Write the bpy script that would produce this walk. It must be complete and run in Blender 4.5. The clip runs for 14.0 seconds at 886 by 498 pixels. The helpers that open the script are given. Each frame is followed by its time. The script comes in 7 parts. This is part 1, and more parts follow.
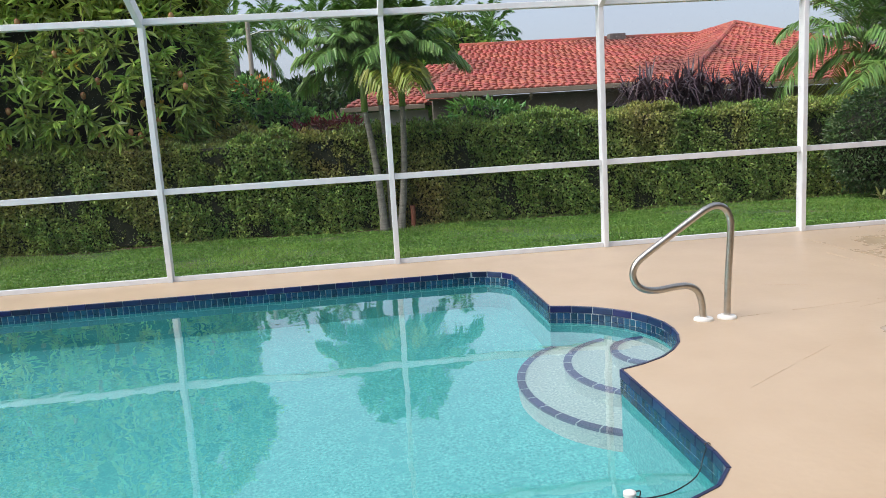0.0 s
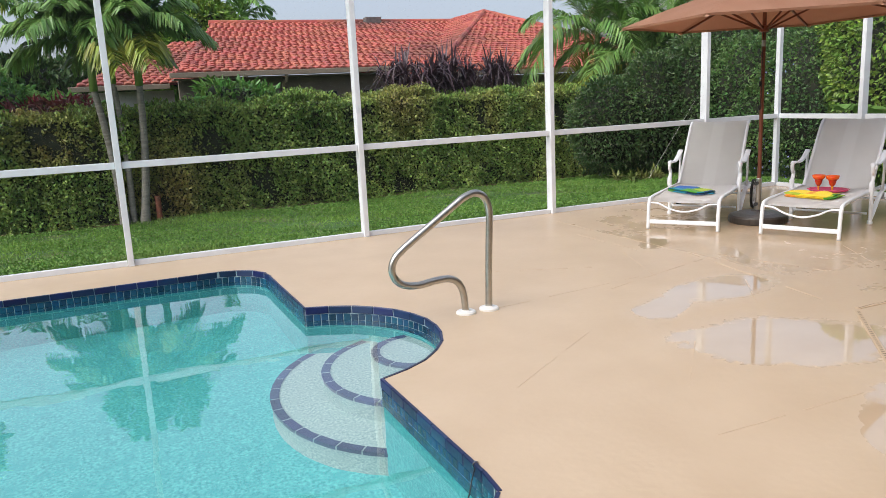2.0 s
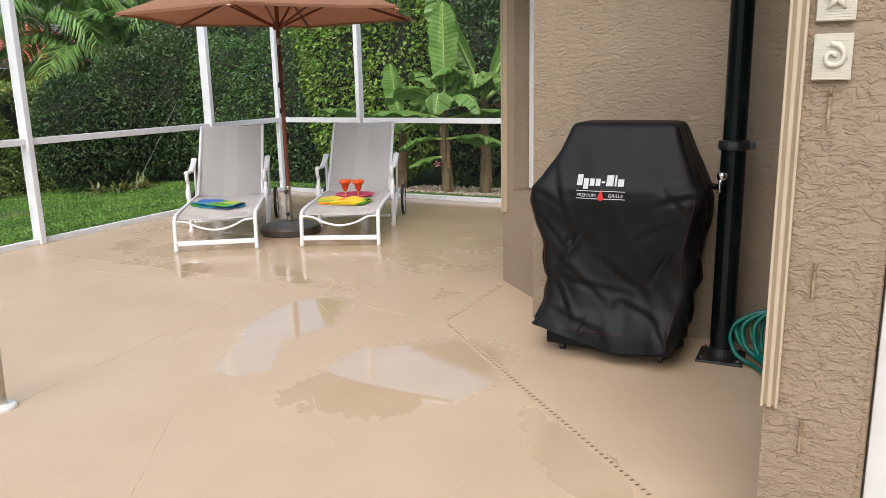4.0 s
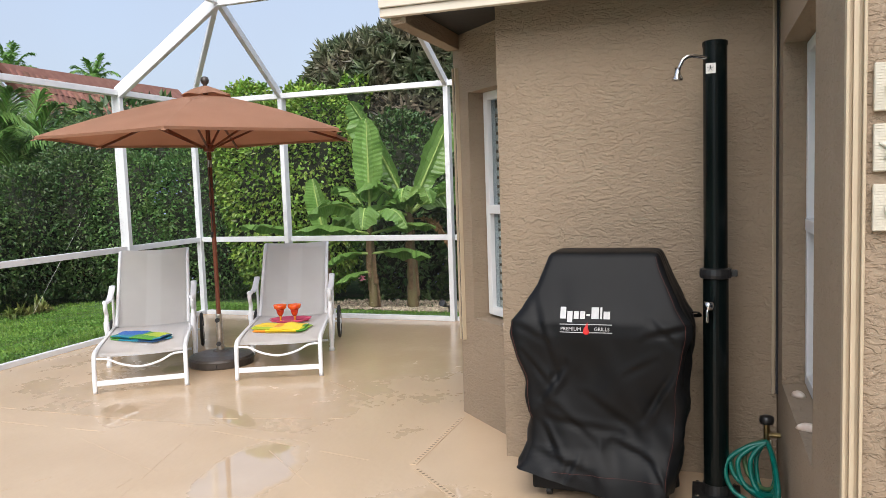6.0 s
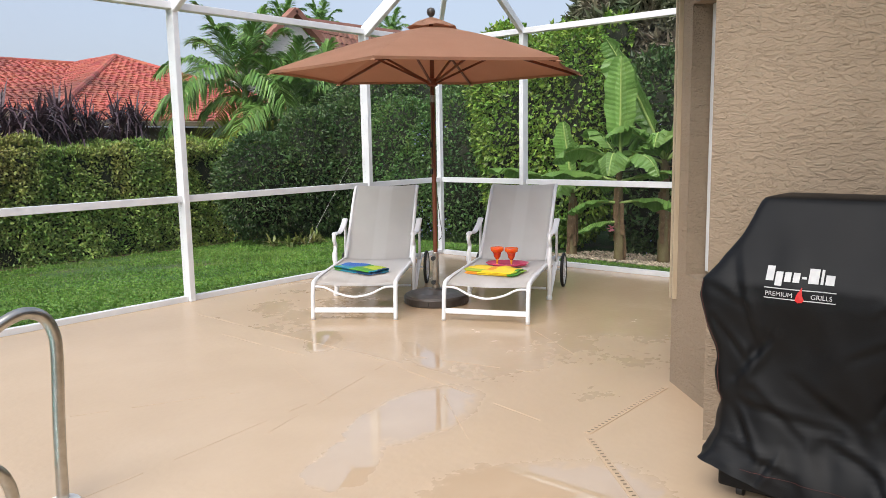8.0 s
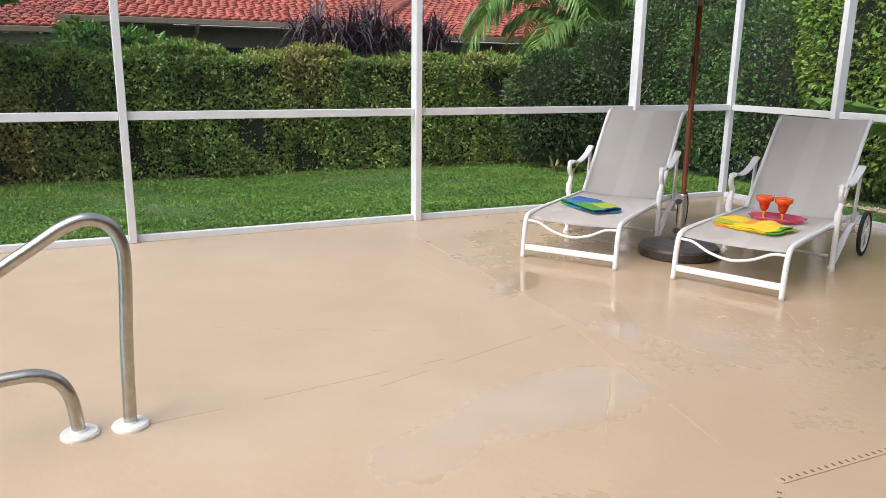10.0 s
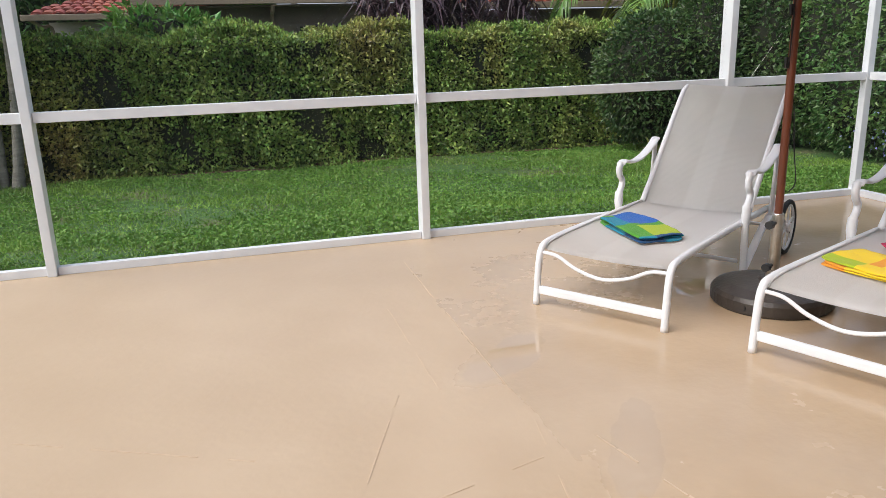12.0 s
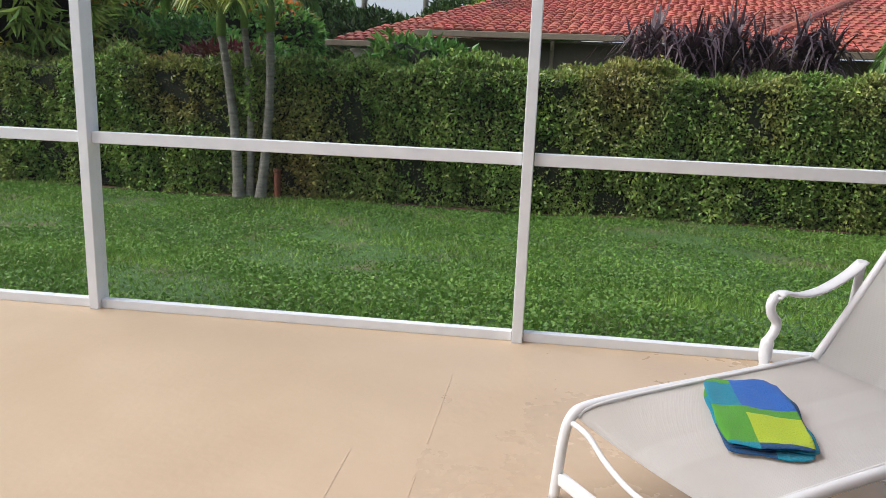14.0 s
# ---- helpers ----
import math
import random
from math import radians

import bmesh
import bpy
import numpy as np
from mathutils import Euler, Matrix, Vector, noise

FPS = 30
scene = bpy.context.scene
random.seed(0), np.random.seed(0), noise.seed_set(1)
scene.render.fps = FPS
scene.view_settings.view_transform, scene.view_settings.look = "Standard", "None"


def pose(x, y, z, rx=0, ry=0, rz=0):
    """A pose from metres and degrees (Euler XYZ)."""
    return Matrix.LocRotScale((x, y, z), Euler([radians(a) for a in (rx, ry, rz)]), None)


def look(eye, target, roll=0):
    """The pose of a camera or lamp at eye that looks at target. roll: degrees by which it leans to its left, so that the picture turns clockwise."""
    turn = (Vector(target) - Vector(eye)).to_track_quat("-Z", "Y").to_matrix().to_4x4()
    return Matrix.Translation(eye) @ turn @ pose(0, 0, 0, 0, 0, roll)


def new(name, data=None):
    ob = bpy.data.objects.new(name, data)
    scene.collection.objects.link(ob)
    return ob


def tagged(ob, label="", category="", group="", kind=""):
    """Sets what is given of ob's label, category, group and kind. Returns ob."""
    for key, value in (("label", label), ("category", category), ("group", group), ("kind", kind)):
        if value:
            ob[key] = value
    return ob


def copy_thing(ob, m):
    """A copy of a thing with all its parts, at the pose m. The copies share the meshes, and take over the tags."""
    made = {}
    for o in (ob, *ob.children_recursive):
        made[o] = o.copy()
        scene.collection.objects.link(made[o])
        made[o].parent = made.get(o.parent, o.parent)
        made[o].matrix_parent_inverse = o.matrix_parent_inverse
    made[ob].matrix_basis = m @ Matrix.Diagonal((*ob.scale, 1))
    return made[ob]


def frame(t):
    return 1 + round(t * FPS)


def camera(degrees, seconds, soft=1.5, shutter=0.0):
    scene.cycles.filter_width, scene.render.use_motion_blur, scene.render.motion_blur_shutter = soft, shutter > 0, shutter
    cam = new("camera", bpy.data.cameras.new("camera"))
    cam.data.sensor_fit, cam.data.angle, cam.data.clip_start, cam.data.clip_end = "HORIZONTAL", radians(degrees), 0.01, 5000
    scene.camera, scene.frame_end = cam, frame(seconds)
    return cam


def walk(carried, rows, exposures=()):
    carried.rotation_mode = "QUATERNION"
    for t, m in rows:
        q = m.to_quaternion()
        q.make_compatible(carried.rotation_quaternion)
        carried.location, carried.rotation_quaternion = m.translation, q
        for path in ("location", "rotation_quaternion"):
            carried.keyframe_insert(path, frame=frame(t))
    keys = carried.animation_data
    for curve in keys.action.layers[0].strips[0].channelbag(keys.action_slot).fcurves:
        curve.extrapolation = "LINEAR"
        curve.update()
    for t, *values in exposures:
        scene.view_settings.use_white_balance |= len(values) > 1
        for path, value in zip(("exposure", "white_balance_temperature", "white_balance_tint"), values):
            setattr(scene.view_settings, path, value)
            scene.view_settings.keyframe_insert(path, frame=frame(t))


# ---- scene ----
cam = camera(60.5, 14.0, soft=0.7)
PATH = [
    (0, (0.334, 0.258, 1.442), (0.557, 2.218, 1.118), -3.5),
    (0.5, (0.468, 0.285, 1.436), (0.72, 2.24, 1.097), -2.6),
    (1, (0.6, 0.341, 1.423), (0.872, 2.287, 1.053), -2.5),
    (1.5, (0.594, 0.513, 1.412), (1.059, 2.418, 1.019), -2.9),
    (2, (0.578, 0.758, 1.416), (1.377, 2.548, 1.019), -2.8),
    (2.5, (0.675, 1.011, 1.423), (1.739, 2.656, 1.02), -2.2),
    (3, (0.745, 1.299, 1.419), (2.044, 2.766, 1.02), -1.3),
    (3.3, (0.738, 1.48, 1.411), (2.205, 2.783, 1.019), -1.0),
    (3.5, (0.766, 1.64, 1.418), (2.336, 2.808, 1.004), -1.7),
    (4, (0.888, 1.912, 1.395), (2.634, 2.785, 0.96), -1.2),
    (4.1, (0.92, 1.968, 1.395), (2.692, 2.795, 0.976), -0.3),
    (4.2, (0.951, 2.018, 1.396), (2.738, 2.807, 0.966), -0.6),
    (6.3, (1.023, 2.323, 1.53), (2.904, 2.986, 1.387), -2.3),
    (6.5, (1.043, 2.303, 1.492), (2.896, 3.039, 1.332), -2.6),
    (7, (1.185, 2.171, 1.45), (2.929, 3.127, 1.237), -1.2),
    (7.5, (1.368, 2.09, 1.428), (2.99, 3.235, 1.183), -0.6),
    (8, (1.644, 2.11, 1.398), (3.157, 3.388, 1.118), -1.0),
    (8.5, (1.934, 2.095, 1.393), (3.299, 3.524, 1.079), -0.8),
    (8.7, (2.093, 2.079, 1.378), (3.364, 3.588, 1.053), -0.1),
    (9, (2.211, 2.053, 1.381), (3.351, 3.658, 1.027), 0.5),
    (9.2, (2.305, 2.063, 1.369), (3.375, 3.71, 0.988), 0.7),
    (11.3, (3.601, 3.04, 1.293), (4.209, 4.866, 0.751), -1.5),
    (11.5, (3.737, 3.167, 1.304), (4.328, 4.998, 0.757), -2.1),
    (12, (4.1, 3.433, 1.295), (4.627, 5.287, 0.762), -1.7),
    (12.5, (4.425, 3.725, 1.287), (4.804, 5.618, 0.761), -0.4),
    (13, (4.749, 4.055, 1.294), (5.053, 5.965, 0.785), -1.3),
    (13.5, (5.112, 4.318, 1.277), (5.215, 6.256, 0.793), -0.4),
    (14, (5.423, 4.534, 1.308), (5.177, 6.469, 0.865), 2.2),
]
walk(cam, [(t, look(eye, target, roll)) for t, eye, target, roll in PATH], exposures=[(0, 1.03), (4, 0.98), (6.3, 1.11), (9, 1.03), (12, 0.95), (14, 0.96)])

# ---- world, sun, exposure ----
world = bpy.data.worlds.new("world")
scene.world = world
world.use_nodes = True
wt = world.node_tree
sky = wt.nodes.new("ShaderNodeTexSky")
sky.sky_type = "NISHITA"
sky.sun_disc = False
sky.sun_elevation, sky.sun_rotation = radians(46), radians(257)
sky.air_density, sky.dust_density, sky.ozone_density = 1.0, 4.8, 1.4
wt.nodes["Background"].inputs[1].default_value = 0.15
# a thin even cloud layer over the blue
cloud = wt.nodes.new("ShaderNodeMix")
cloud.data_type = "RGBA"
veil = wt.nodes.new("ShaderNodeTexNoise")
veil.inputs["Scale"].default_value, veil.inputs["Detail"].default_value = 2.2, 5
veil_range = wt.nodes.new("ShaderNodeMapRange")
veil_range.inputs[1].default_value, veil_range.inputs[2].default_value = 0.3, 0.7
veil_range.inputs[3].default_value, veil_range.inputs[4].default_value = 0.6, 0.85
wt.links.new(wt.nodes.new("ShaderNodeTexCoord").outputs["Generated"], veil.inputs[0])
wt.links.new(veil.outputs[0], veil_range.inputs[0])
wt.links.new(veil_range.outputs[0], cloud.inputs[0])
wt.links.new(sky.outputs[0], cloud.inputs[6])
cloud.inputs[7].default_value = (1.78, 1.98, 2.42, 1)
wt.links.new(cloud.outputs[2], wt.nodes["Background"].inputs[0])
sun = new("sun", bpy.data.lights.new("sun", "SUN"))
sun.data.energy, sun.data.angle, sun.data.color = 1.75, radians(60), (1.0, 0.985, 0.965)
sun.matrix_world = look((-9.5, -2.2, 10), (0, 0, 0))

# ---- materials ----
MATS = {}


def surf(name, c1, c2=None, scale=6.0, rough=0.5, bump=0.0, bscale=40.0, metal=0.0, island=0.0, rand=0.0, c3=None, detail=6.0, spec=0.5, trans=0.0, stretch=None, coat=0.0, sheen=0.0):
    """A procedural surface: two colours mixed by noise, a coarser stain colour, fine relief, and variation per piece."""
    m = bpy.data.materials.new(name)
    m.use_nodes = True
    nt = m.node_tree
    n, l = nt.nodes, nt.links
    b = n["Principled BSDF"]
    b.inputs["Roughness"].default_value = rough
    b.inputs["Metallic"].default_value = metal
    b.inputs["Specular IOR Level"].default_value = spec
    b.inputs["Transmission Weight"].default_value = trans
    b.inputs["Coat Weight"].default_value = coat
    b.inputs["Sheen Weight"].default_value = sheen
    tc = n.new("ShaderNodeTexCoord")
    mp = n.new("ShaderNodeMapping")
    l.new(tc.outputs["Object"], mp.inputs[0])
    if stretch:
        mp.inputs["Scale"].default_value = stretch
    no = n.new("ShaderNodeTexNoise")
    no.inputs["Scale"].default_value, no.inputs["Detail"].default_value = scale, detail
    l.new(mp.outputs[0], no.inputs[0])
    ra = n.new("ShaderNodeValToRGB")
    ra.color_ramp.elements[0].position, ra.color_ramp.elements[1].position = 0.35, 0.68
    ra.color_ramp.elements[0].color, ra.color_ramp.elements[1].color = (*c1, 1), (*(c2 or c1), 1)
    l.new(no.outputs[0], ra.inputs[0])
    out = ra.outputs[0]
    if c3:
        n2 = n.new("ShaderNodeTexNoise")
        n2.inputs["Scale"].default_value, n2.inputs["Detail"].default_value = scale * 0.17, 4
        l.new(mp.outputs[0], n2.inputs[0])
        r2 = n.new("ShaderNodeValToRGB")
        r2.color_ramp.elements[0].position, r2.color_ramp.elements[1].position = 0.5, 0.72
        l.new(n2.outputs[0], r2.inputs[0])
        mx = n.new("ShaderNodeMix")
        mx.data_type = "RGBA"
        l.new(r2.outputs[0], mx.inputs[0])
        l.new(out, mx.inputs[6])
        mx.inputs[7].default_value = (*c3, 1)
        out = mx.outputs[2]
    if island or rand:
        hs = n.new("ShaderNodeHueSaturation")
        src = n.new("ShaderNodeNewGeometry").outputs["Random Per Island"] if island else n.new("ShaderNodeObjectInfo").outputs["Random"]
        amt = island or rand
        mr = n.new("ShaderNodeMapRange")
        mr.inputs[3].default_value, mr.inputs[4].default_value = 1 - amt, 1 + amt
        l.new(src, mr.inputs[0])
        l.new(mr.outputs[0], hs.inputs["Value"])
        mh = n.new("ShaderNodeMapRange")
        mh.inputs[3].default_value, mh.inputs[4].default_value = 0.5 - amt * 0.05, 0.5 + amt * 0.04
        ml = n.new("ShaderNodeMath")
        ml.operation = "FRACT"
        mm = n.new("ShaderNodeMath")
        mm.operation = "MULTIPLY"
        mm.inputs[1].default_value = 7.31
        l.new(src, mm.inputs[0])
        l.new(mm.outputs[0], ml.inputs[0])
        l.new(ml.outputs[0], mh.inputs[0])
        l.new(mh.outputs[0], hs.inputs["Hue"])
        l.new(out, hs.inputs["Color"])
        out = hs.outputs[0]
    l.new(out, b.inputs["Base Color"])
    if bump:
        nb = n.new("ShaderNodeTexNoise")
        nb.inputs["Scale"].default_value, nb.inputs["Detail"].default_value = bscale, 5
        l.new(mp.outputs[0], nb.inputs[0])
        bp = n.new("ShaderNodeBump")
        bp.inputs["Strength"].default_value, bp.inputs["Distance"].default_value = bump, 0.02
        l.new(nb.outputs[0], bp.inputs["Height"])
        l.new(bp.outputs[0], b.inputs["Normal"])
    MATS[name] = m
    return m


def leafy(name, c1, c2, rough=0.45, island=0.45, scale=1.2, trans=0.25, c3=None):
    """A leaf surface that lets some light through."""
    m = surf(name, c1, c2, scale=scale, rough=rough, island=island, c3=c3)
    nt = m.node_tree
    b = nt.nodes["Principled BSDF"]
    tr = nt.nodes.new("ShaderNodeBsdfTranslucent")
    mx = nt.nodes.new("ShaderNodeMixShader")
    mx.inputs[0].default_value = trans
    nt.links.new(b.inputs["Base Color"].links[0].from_socket, tr.inputs[0])
    nt.links.new(b.outputs[0], mx.inputs[1])
    nt.links.new(tr.outputs[0], mx.inputs[2])
    nt.links.new(mx.outputs[0], nt.nodes["Material Output"].inputs[0])
    return m


M_ALU = surf("white_aluminium", (0.79, 0.81, 0.835), (0.73, 0.75, 0.78), 9, 0.35, 0.02, 90)
M_STUCCO = surf("tan_stucco", (0.325, 0.25, 0.178), (0.295, 0.226, 0.158), 3, 0.85, 0, c3=(0.275, 0.208, 0.145))
M_CREAM = surf("cream_paint", (0.50, 0.41, 0.29), (0.45, 0.36, 0.255), 5, 0.5, 0.03, 60)
M_FASCIA = surf("fascia_paint", (0.72, 0.66, 0.56), (0.66, 0.6, 0.5), 4, 0.5, 0.03, 50)
# this near-black carries how dark the eaves look from below
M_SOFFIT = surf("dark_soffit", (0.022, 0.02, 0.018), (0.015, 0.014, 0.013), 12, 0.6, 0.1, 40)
M_VINYL = surf("white_vinyl", (0.78, 0.79, 0.8), (0.72, 0.73, 0.75), 6, 0.4)
M_DARKGLASS = surf("dark_glass", (0.02, 0.025, 0.03), (0.03, 0.035, 0.04), 2, 0.06)
M_BLIND = surf("blind_slat", (0.72, 0.69, 0.62), (0.66, 0.63, 0.56), 6, 0.5)
M_STEEL = surf("brushed_steel", (0.52, 0.5, 0.46), (0.42, 0.4, 0.36), 30, 0.3, 0.02, 120, metal=1.0)
M_CHROME = surf("chrome", (0.75, 0.75, 0.76), (0.65, 0.65, 0.66), 20, 0.12, metal=1.0)
M_WHITEPL = surf("white_plastic", (0.82, 0.8, 0.76), (0.76, 0.74, 0.7), 12, 0.4, 0.02, 80)
M_NAVY = surf("navy_tile", (0.005, 0.011, 0.055), (0.01, 0.02, 0.085), 14, 0.28, 0.05, 50, rand=0.35)
M_TEALTILE = surf("teal_tile", (0.006, 0.045, 0.10), (0.012, 0.07, 0.14), 18, 0.15, 0.05, 60, rand=0.4)
M_TEALJOIN = surf("teal_tile_rest", (0.006, 0.045, 0.10), (0.012, 0.07, 0.14), 18, 0.15, 0.05, 60, island=0.4)
M_GROUT = surf("pale_grout", (0.35, 0.42, 0.45), (0.28, 0.35, 0.38), 20, 0.8, 0.1, 90)
M_NOSING = surf("nosing_tile", (0.035, 0.055, 0.12), (0.05, 0.07, 0.15), 12, 0.3, 0.05, 50, rand=0.3)
M_TREAD = surf("pebble_step", (0.22, 0.32, 0.31), (0.42, 0.52, 0.49), 60, 0.7, 0.3, 90, c3=(0.3, 0.4, 0.38))
M_POOL = surf("pebble_plaster", (0.03, 0.27, 0.285), (0.11, 0.47, 0.465), 55, 0.7, 0.25, 90, c3=(0.045, 0.33, 0.34))
M_BLACK = surf("black_plastic", (0.012, 0.012, 0.013), (0.02, 0.02, 0.021), 20, 0.35, 0.05, 90)
M_SOIL = surf("mulch", (0.09, 0.05, 0.03), (0.16, 0.09, 0.055), 30, 0.95, 0.6, 60)


def deck_material():
    """Tan painted concrete, damp in places, with shallow puddles where water has gathered."""
    m = surf("tan_deck", (0.575, 0.435, 0.298), (0.53, 0.393, 0.262), 2.2, 0.5, c3=(0.495, 0.365, 0.24))
    nt = m.node_tree
    n, l = nt.nodes, nt.links
    b = n["Principled BSDF"]
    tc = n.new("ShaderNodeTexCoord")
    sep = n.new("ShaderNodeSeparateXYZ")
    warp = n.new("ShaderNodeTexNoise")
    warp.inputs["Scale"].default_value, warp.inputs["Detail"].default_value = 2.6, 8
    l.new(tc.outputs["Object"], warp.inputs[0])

    def math_node(op, a, c, clamp=False):
        k = n.new("ShaderNodeMath")
        k.operation, k.use_clamp = op, clamp
        for i, v in enumerate((a, c)):
            if isinstance(v, (int, float)):
                k.inputs[i].default_value = v
            elif v is not None:
                l.new(v, k.inputs[i])
        return k.outputs[0]

    l.new(tc.outputs["Object"], sep.inputs[0])
    ragged = n.new("ShaderNodeTexNoise")
    ragged.inputs["Scale"].default_value, ragged.inputs["Detail"].default_value = 17, 6
    l.new(tc.outputs["Object"], ragged.inputs[0])
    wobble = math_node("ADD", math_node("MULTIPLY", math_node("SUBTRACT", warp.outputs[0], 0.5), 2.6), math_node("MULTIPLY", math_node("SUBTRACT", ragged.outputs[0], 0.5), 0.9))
    total, film = None, None
    # pools of standing water: centre, half sizes, turn
    for cx, cy, ax, ay, turn in PUDDLES:
        c, s = math.cos(radians(turn)), math.sin(radians(turn))
        dx, dy = math_node("SUBTRACT", sep.outputs[0], cx), math_node("SUBTRACT", sep.outputs[1], cy)
        u = math_node("DIVIDE", math_node("ADD", math_node("MULTIPLY", dx, c), math_node("MULTIPLY", dy, s)), ax)
        v = math_node("DIVIDE", math_node("SUBTRACT", math_node("MULTIPLY", dy, c), math_node("MULTIPLY", dx, s)), ay)
        r = math_node("ADD", math_node("MULTIPLY", u, u), math_node("MULTIPLY", v, v))
        inside = math_node("SUBTRACT", 1.0, math_node("ADD", r, wobble))
        # a thin film reaches past the rim of the standing water
        fringe = math_node("ADD", math_node("MULTIPLY", inside, 0.55), 0.75, True)
        film = fringe if film is None else math_node("MAXIMUM", film, fringe)
        inside = math_node("MULTIPLY", inside, 9.0, True)
        total = inside if total is None else math_node("MAXIMUM", total, inside)
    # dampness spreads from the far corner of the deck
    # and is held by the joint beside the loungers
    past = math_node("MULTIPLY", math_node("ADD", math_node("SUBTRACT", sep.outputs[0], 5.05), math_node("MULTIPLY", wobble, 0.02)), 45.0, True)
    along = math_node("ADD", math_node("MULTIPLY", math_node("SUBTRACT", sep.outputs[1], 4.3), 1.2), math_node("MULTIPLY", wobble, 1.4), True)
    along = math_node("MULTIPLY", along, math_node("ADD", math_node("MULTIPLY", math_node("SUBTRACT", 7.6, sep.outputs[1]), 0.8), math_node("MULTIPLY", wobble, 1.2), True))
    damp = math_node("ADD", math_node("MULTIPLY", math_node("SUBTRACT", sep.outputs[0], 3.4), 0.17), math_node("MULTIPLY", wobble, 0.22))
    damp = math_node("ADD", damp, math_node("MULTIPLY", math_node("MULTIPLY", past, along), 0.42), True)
    fine = n.new("ShaderNodeTexNoise")
    fine.inputs["Scale"].default_value, fine.inputs["Detail"].default_value = 26, 8
    l.new(tc.outputs["Object"], fine.inputs[0])
    dry = math_node("SUBTRACT", 0.44, math_node("MULTIPLY", damp, 0.30))
    dry = math_node("ADD", dry, math_node("MULTIPLY", math_node("SUBTRACT", fine.outputs[0], 0.5), 0.09))
    dry = math_node("MULTIPLY", dry, math_node("SUBTRACT", 1.0, math_node("MULTIPLY", film, 0.45)))
    rough = math_node("MULTIPLY", dry, math_node("SUBTRACT", 1.0, math_node("MULTIPLY", total, 0.93)), True)
    l.new(rough, b.inputs["Roughness"])
    # the film of water has a gloss of its own
    l.new(math_node("MULTIPLY", total, 0.45), b.inputs["Coat Weight"])
    b.inputs["Coat Roughness"].default_value, b.inputs["Coat IOR"].default_value = 0.02, 1.5
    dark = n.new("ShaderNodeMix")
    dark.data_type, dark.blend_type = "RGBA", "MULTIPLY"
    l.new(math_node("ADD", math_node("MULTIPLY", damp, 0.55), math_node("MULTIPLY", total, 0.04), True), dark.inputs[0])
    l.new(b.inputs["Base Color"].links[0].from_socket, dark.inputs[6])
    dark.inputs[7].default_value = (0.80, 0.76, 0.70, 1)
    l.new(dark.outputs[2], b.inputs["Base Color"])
    bp = n.new("ShaderNodeBump")
    bp.inputs["Distance"].default_value = 0.004
    l.new(math_node("MULTIPLY", math_node("SUBTRACT", 1.0, total), 0.35), bp.inputs["Strength"])
    l.new(fine.outputs[0], bp.inputs["Height"])
    l.new(bp.outputs[0], b.inputs["Normal"])
    return m


PUDDLES = [(3.92, 3.63, 0.58, 0.42, -25), (4.42, 4.66, 0.46, 0.24, 10), (3.75, 4.5, 0.28, 0.16, 30), (6.4, 6.72, 0.2, 0.09, 20),
           (5.15, 6.2, 0.28, 0.12, 40), (5.3, 5.4, 0.3, 0.08, 60), (3.45, 2.68, 0.42, 0.13, 44)]
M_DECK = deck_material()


def stucco_relief(m):
    """Skip-trowel relief: flattened, sideways-drawn islands with ragged edges over a sandy ground."""
    nt = m.node_tree
    n, l = nt.nodes, nt.links
    tc = n.new("ShaderNodeTexCoord")

    def layer(scale, stretch, detail, bend, lo, hi):
        mp = n.new("ShaderNodeMapping")
        mp.inputs["Scale"].default_value = (1, 1, stretch)
        l.new(tc.outputs["Object"], mp.inputs[0])
        no = n.new("ShaderNodeTexNoise")
        no.inputs["Scale"].default_value, no.inputs["Detail"].default_value, no.inputs["Distortion"].default_value = scale, detail, bend
        l.new(mp.outputs[0], no.inputs[0])
        ra = n.new("ShaderNodeMapRange")
        ra.inputs[1].default_value, ra.inputs[2].default_value = lo, hi
        l.new(no.outputs[0], ra.inputs[0])
        return ra.outputs[0]

    def add(a, b, k):
        ad = n.new("ShaderNodeMath")
        ad.operation = "MULTIPLY_ADD"
        l.new(b, ad.inputs[0])
        ad.inputs[1].default_value = k
        l.new(a, ad.inputs[2])
        return ad.outputs[0]

    h = add(layer(15, 2.3, 6, 1.1, 0.49, 0.54), layer(30, 1.7, 5, 0.8, 0.46, 0.56), 0.55)
    h = add(h, layer(110, 1.0, 4, 0.0, 0.2, 0.8), 0.35)
    bp = n.new("ShaderNodeBump")
    bp.inputs["Strength"].default_value, bp.inputs["Distance"].default_value = 0.75, 0.005
    l.new(h, bp.inputs["Height"])
    l.new(bp.outputs[0], n["Principled BSDF"].inputs["Normal"])


stucco_relief(M_STUCCO)


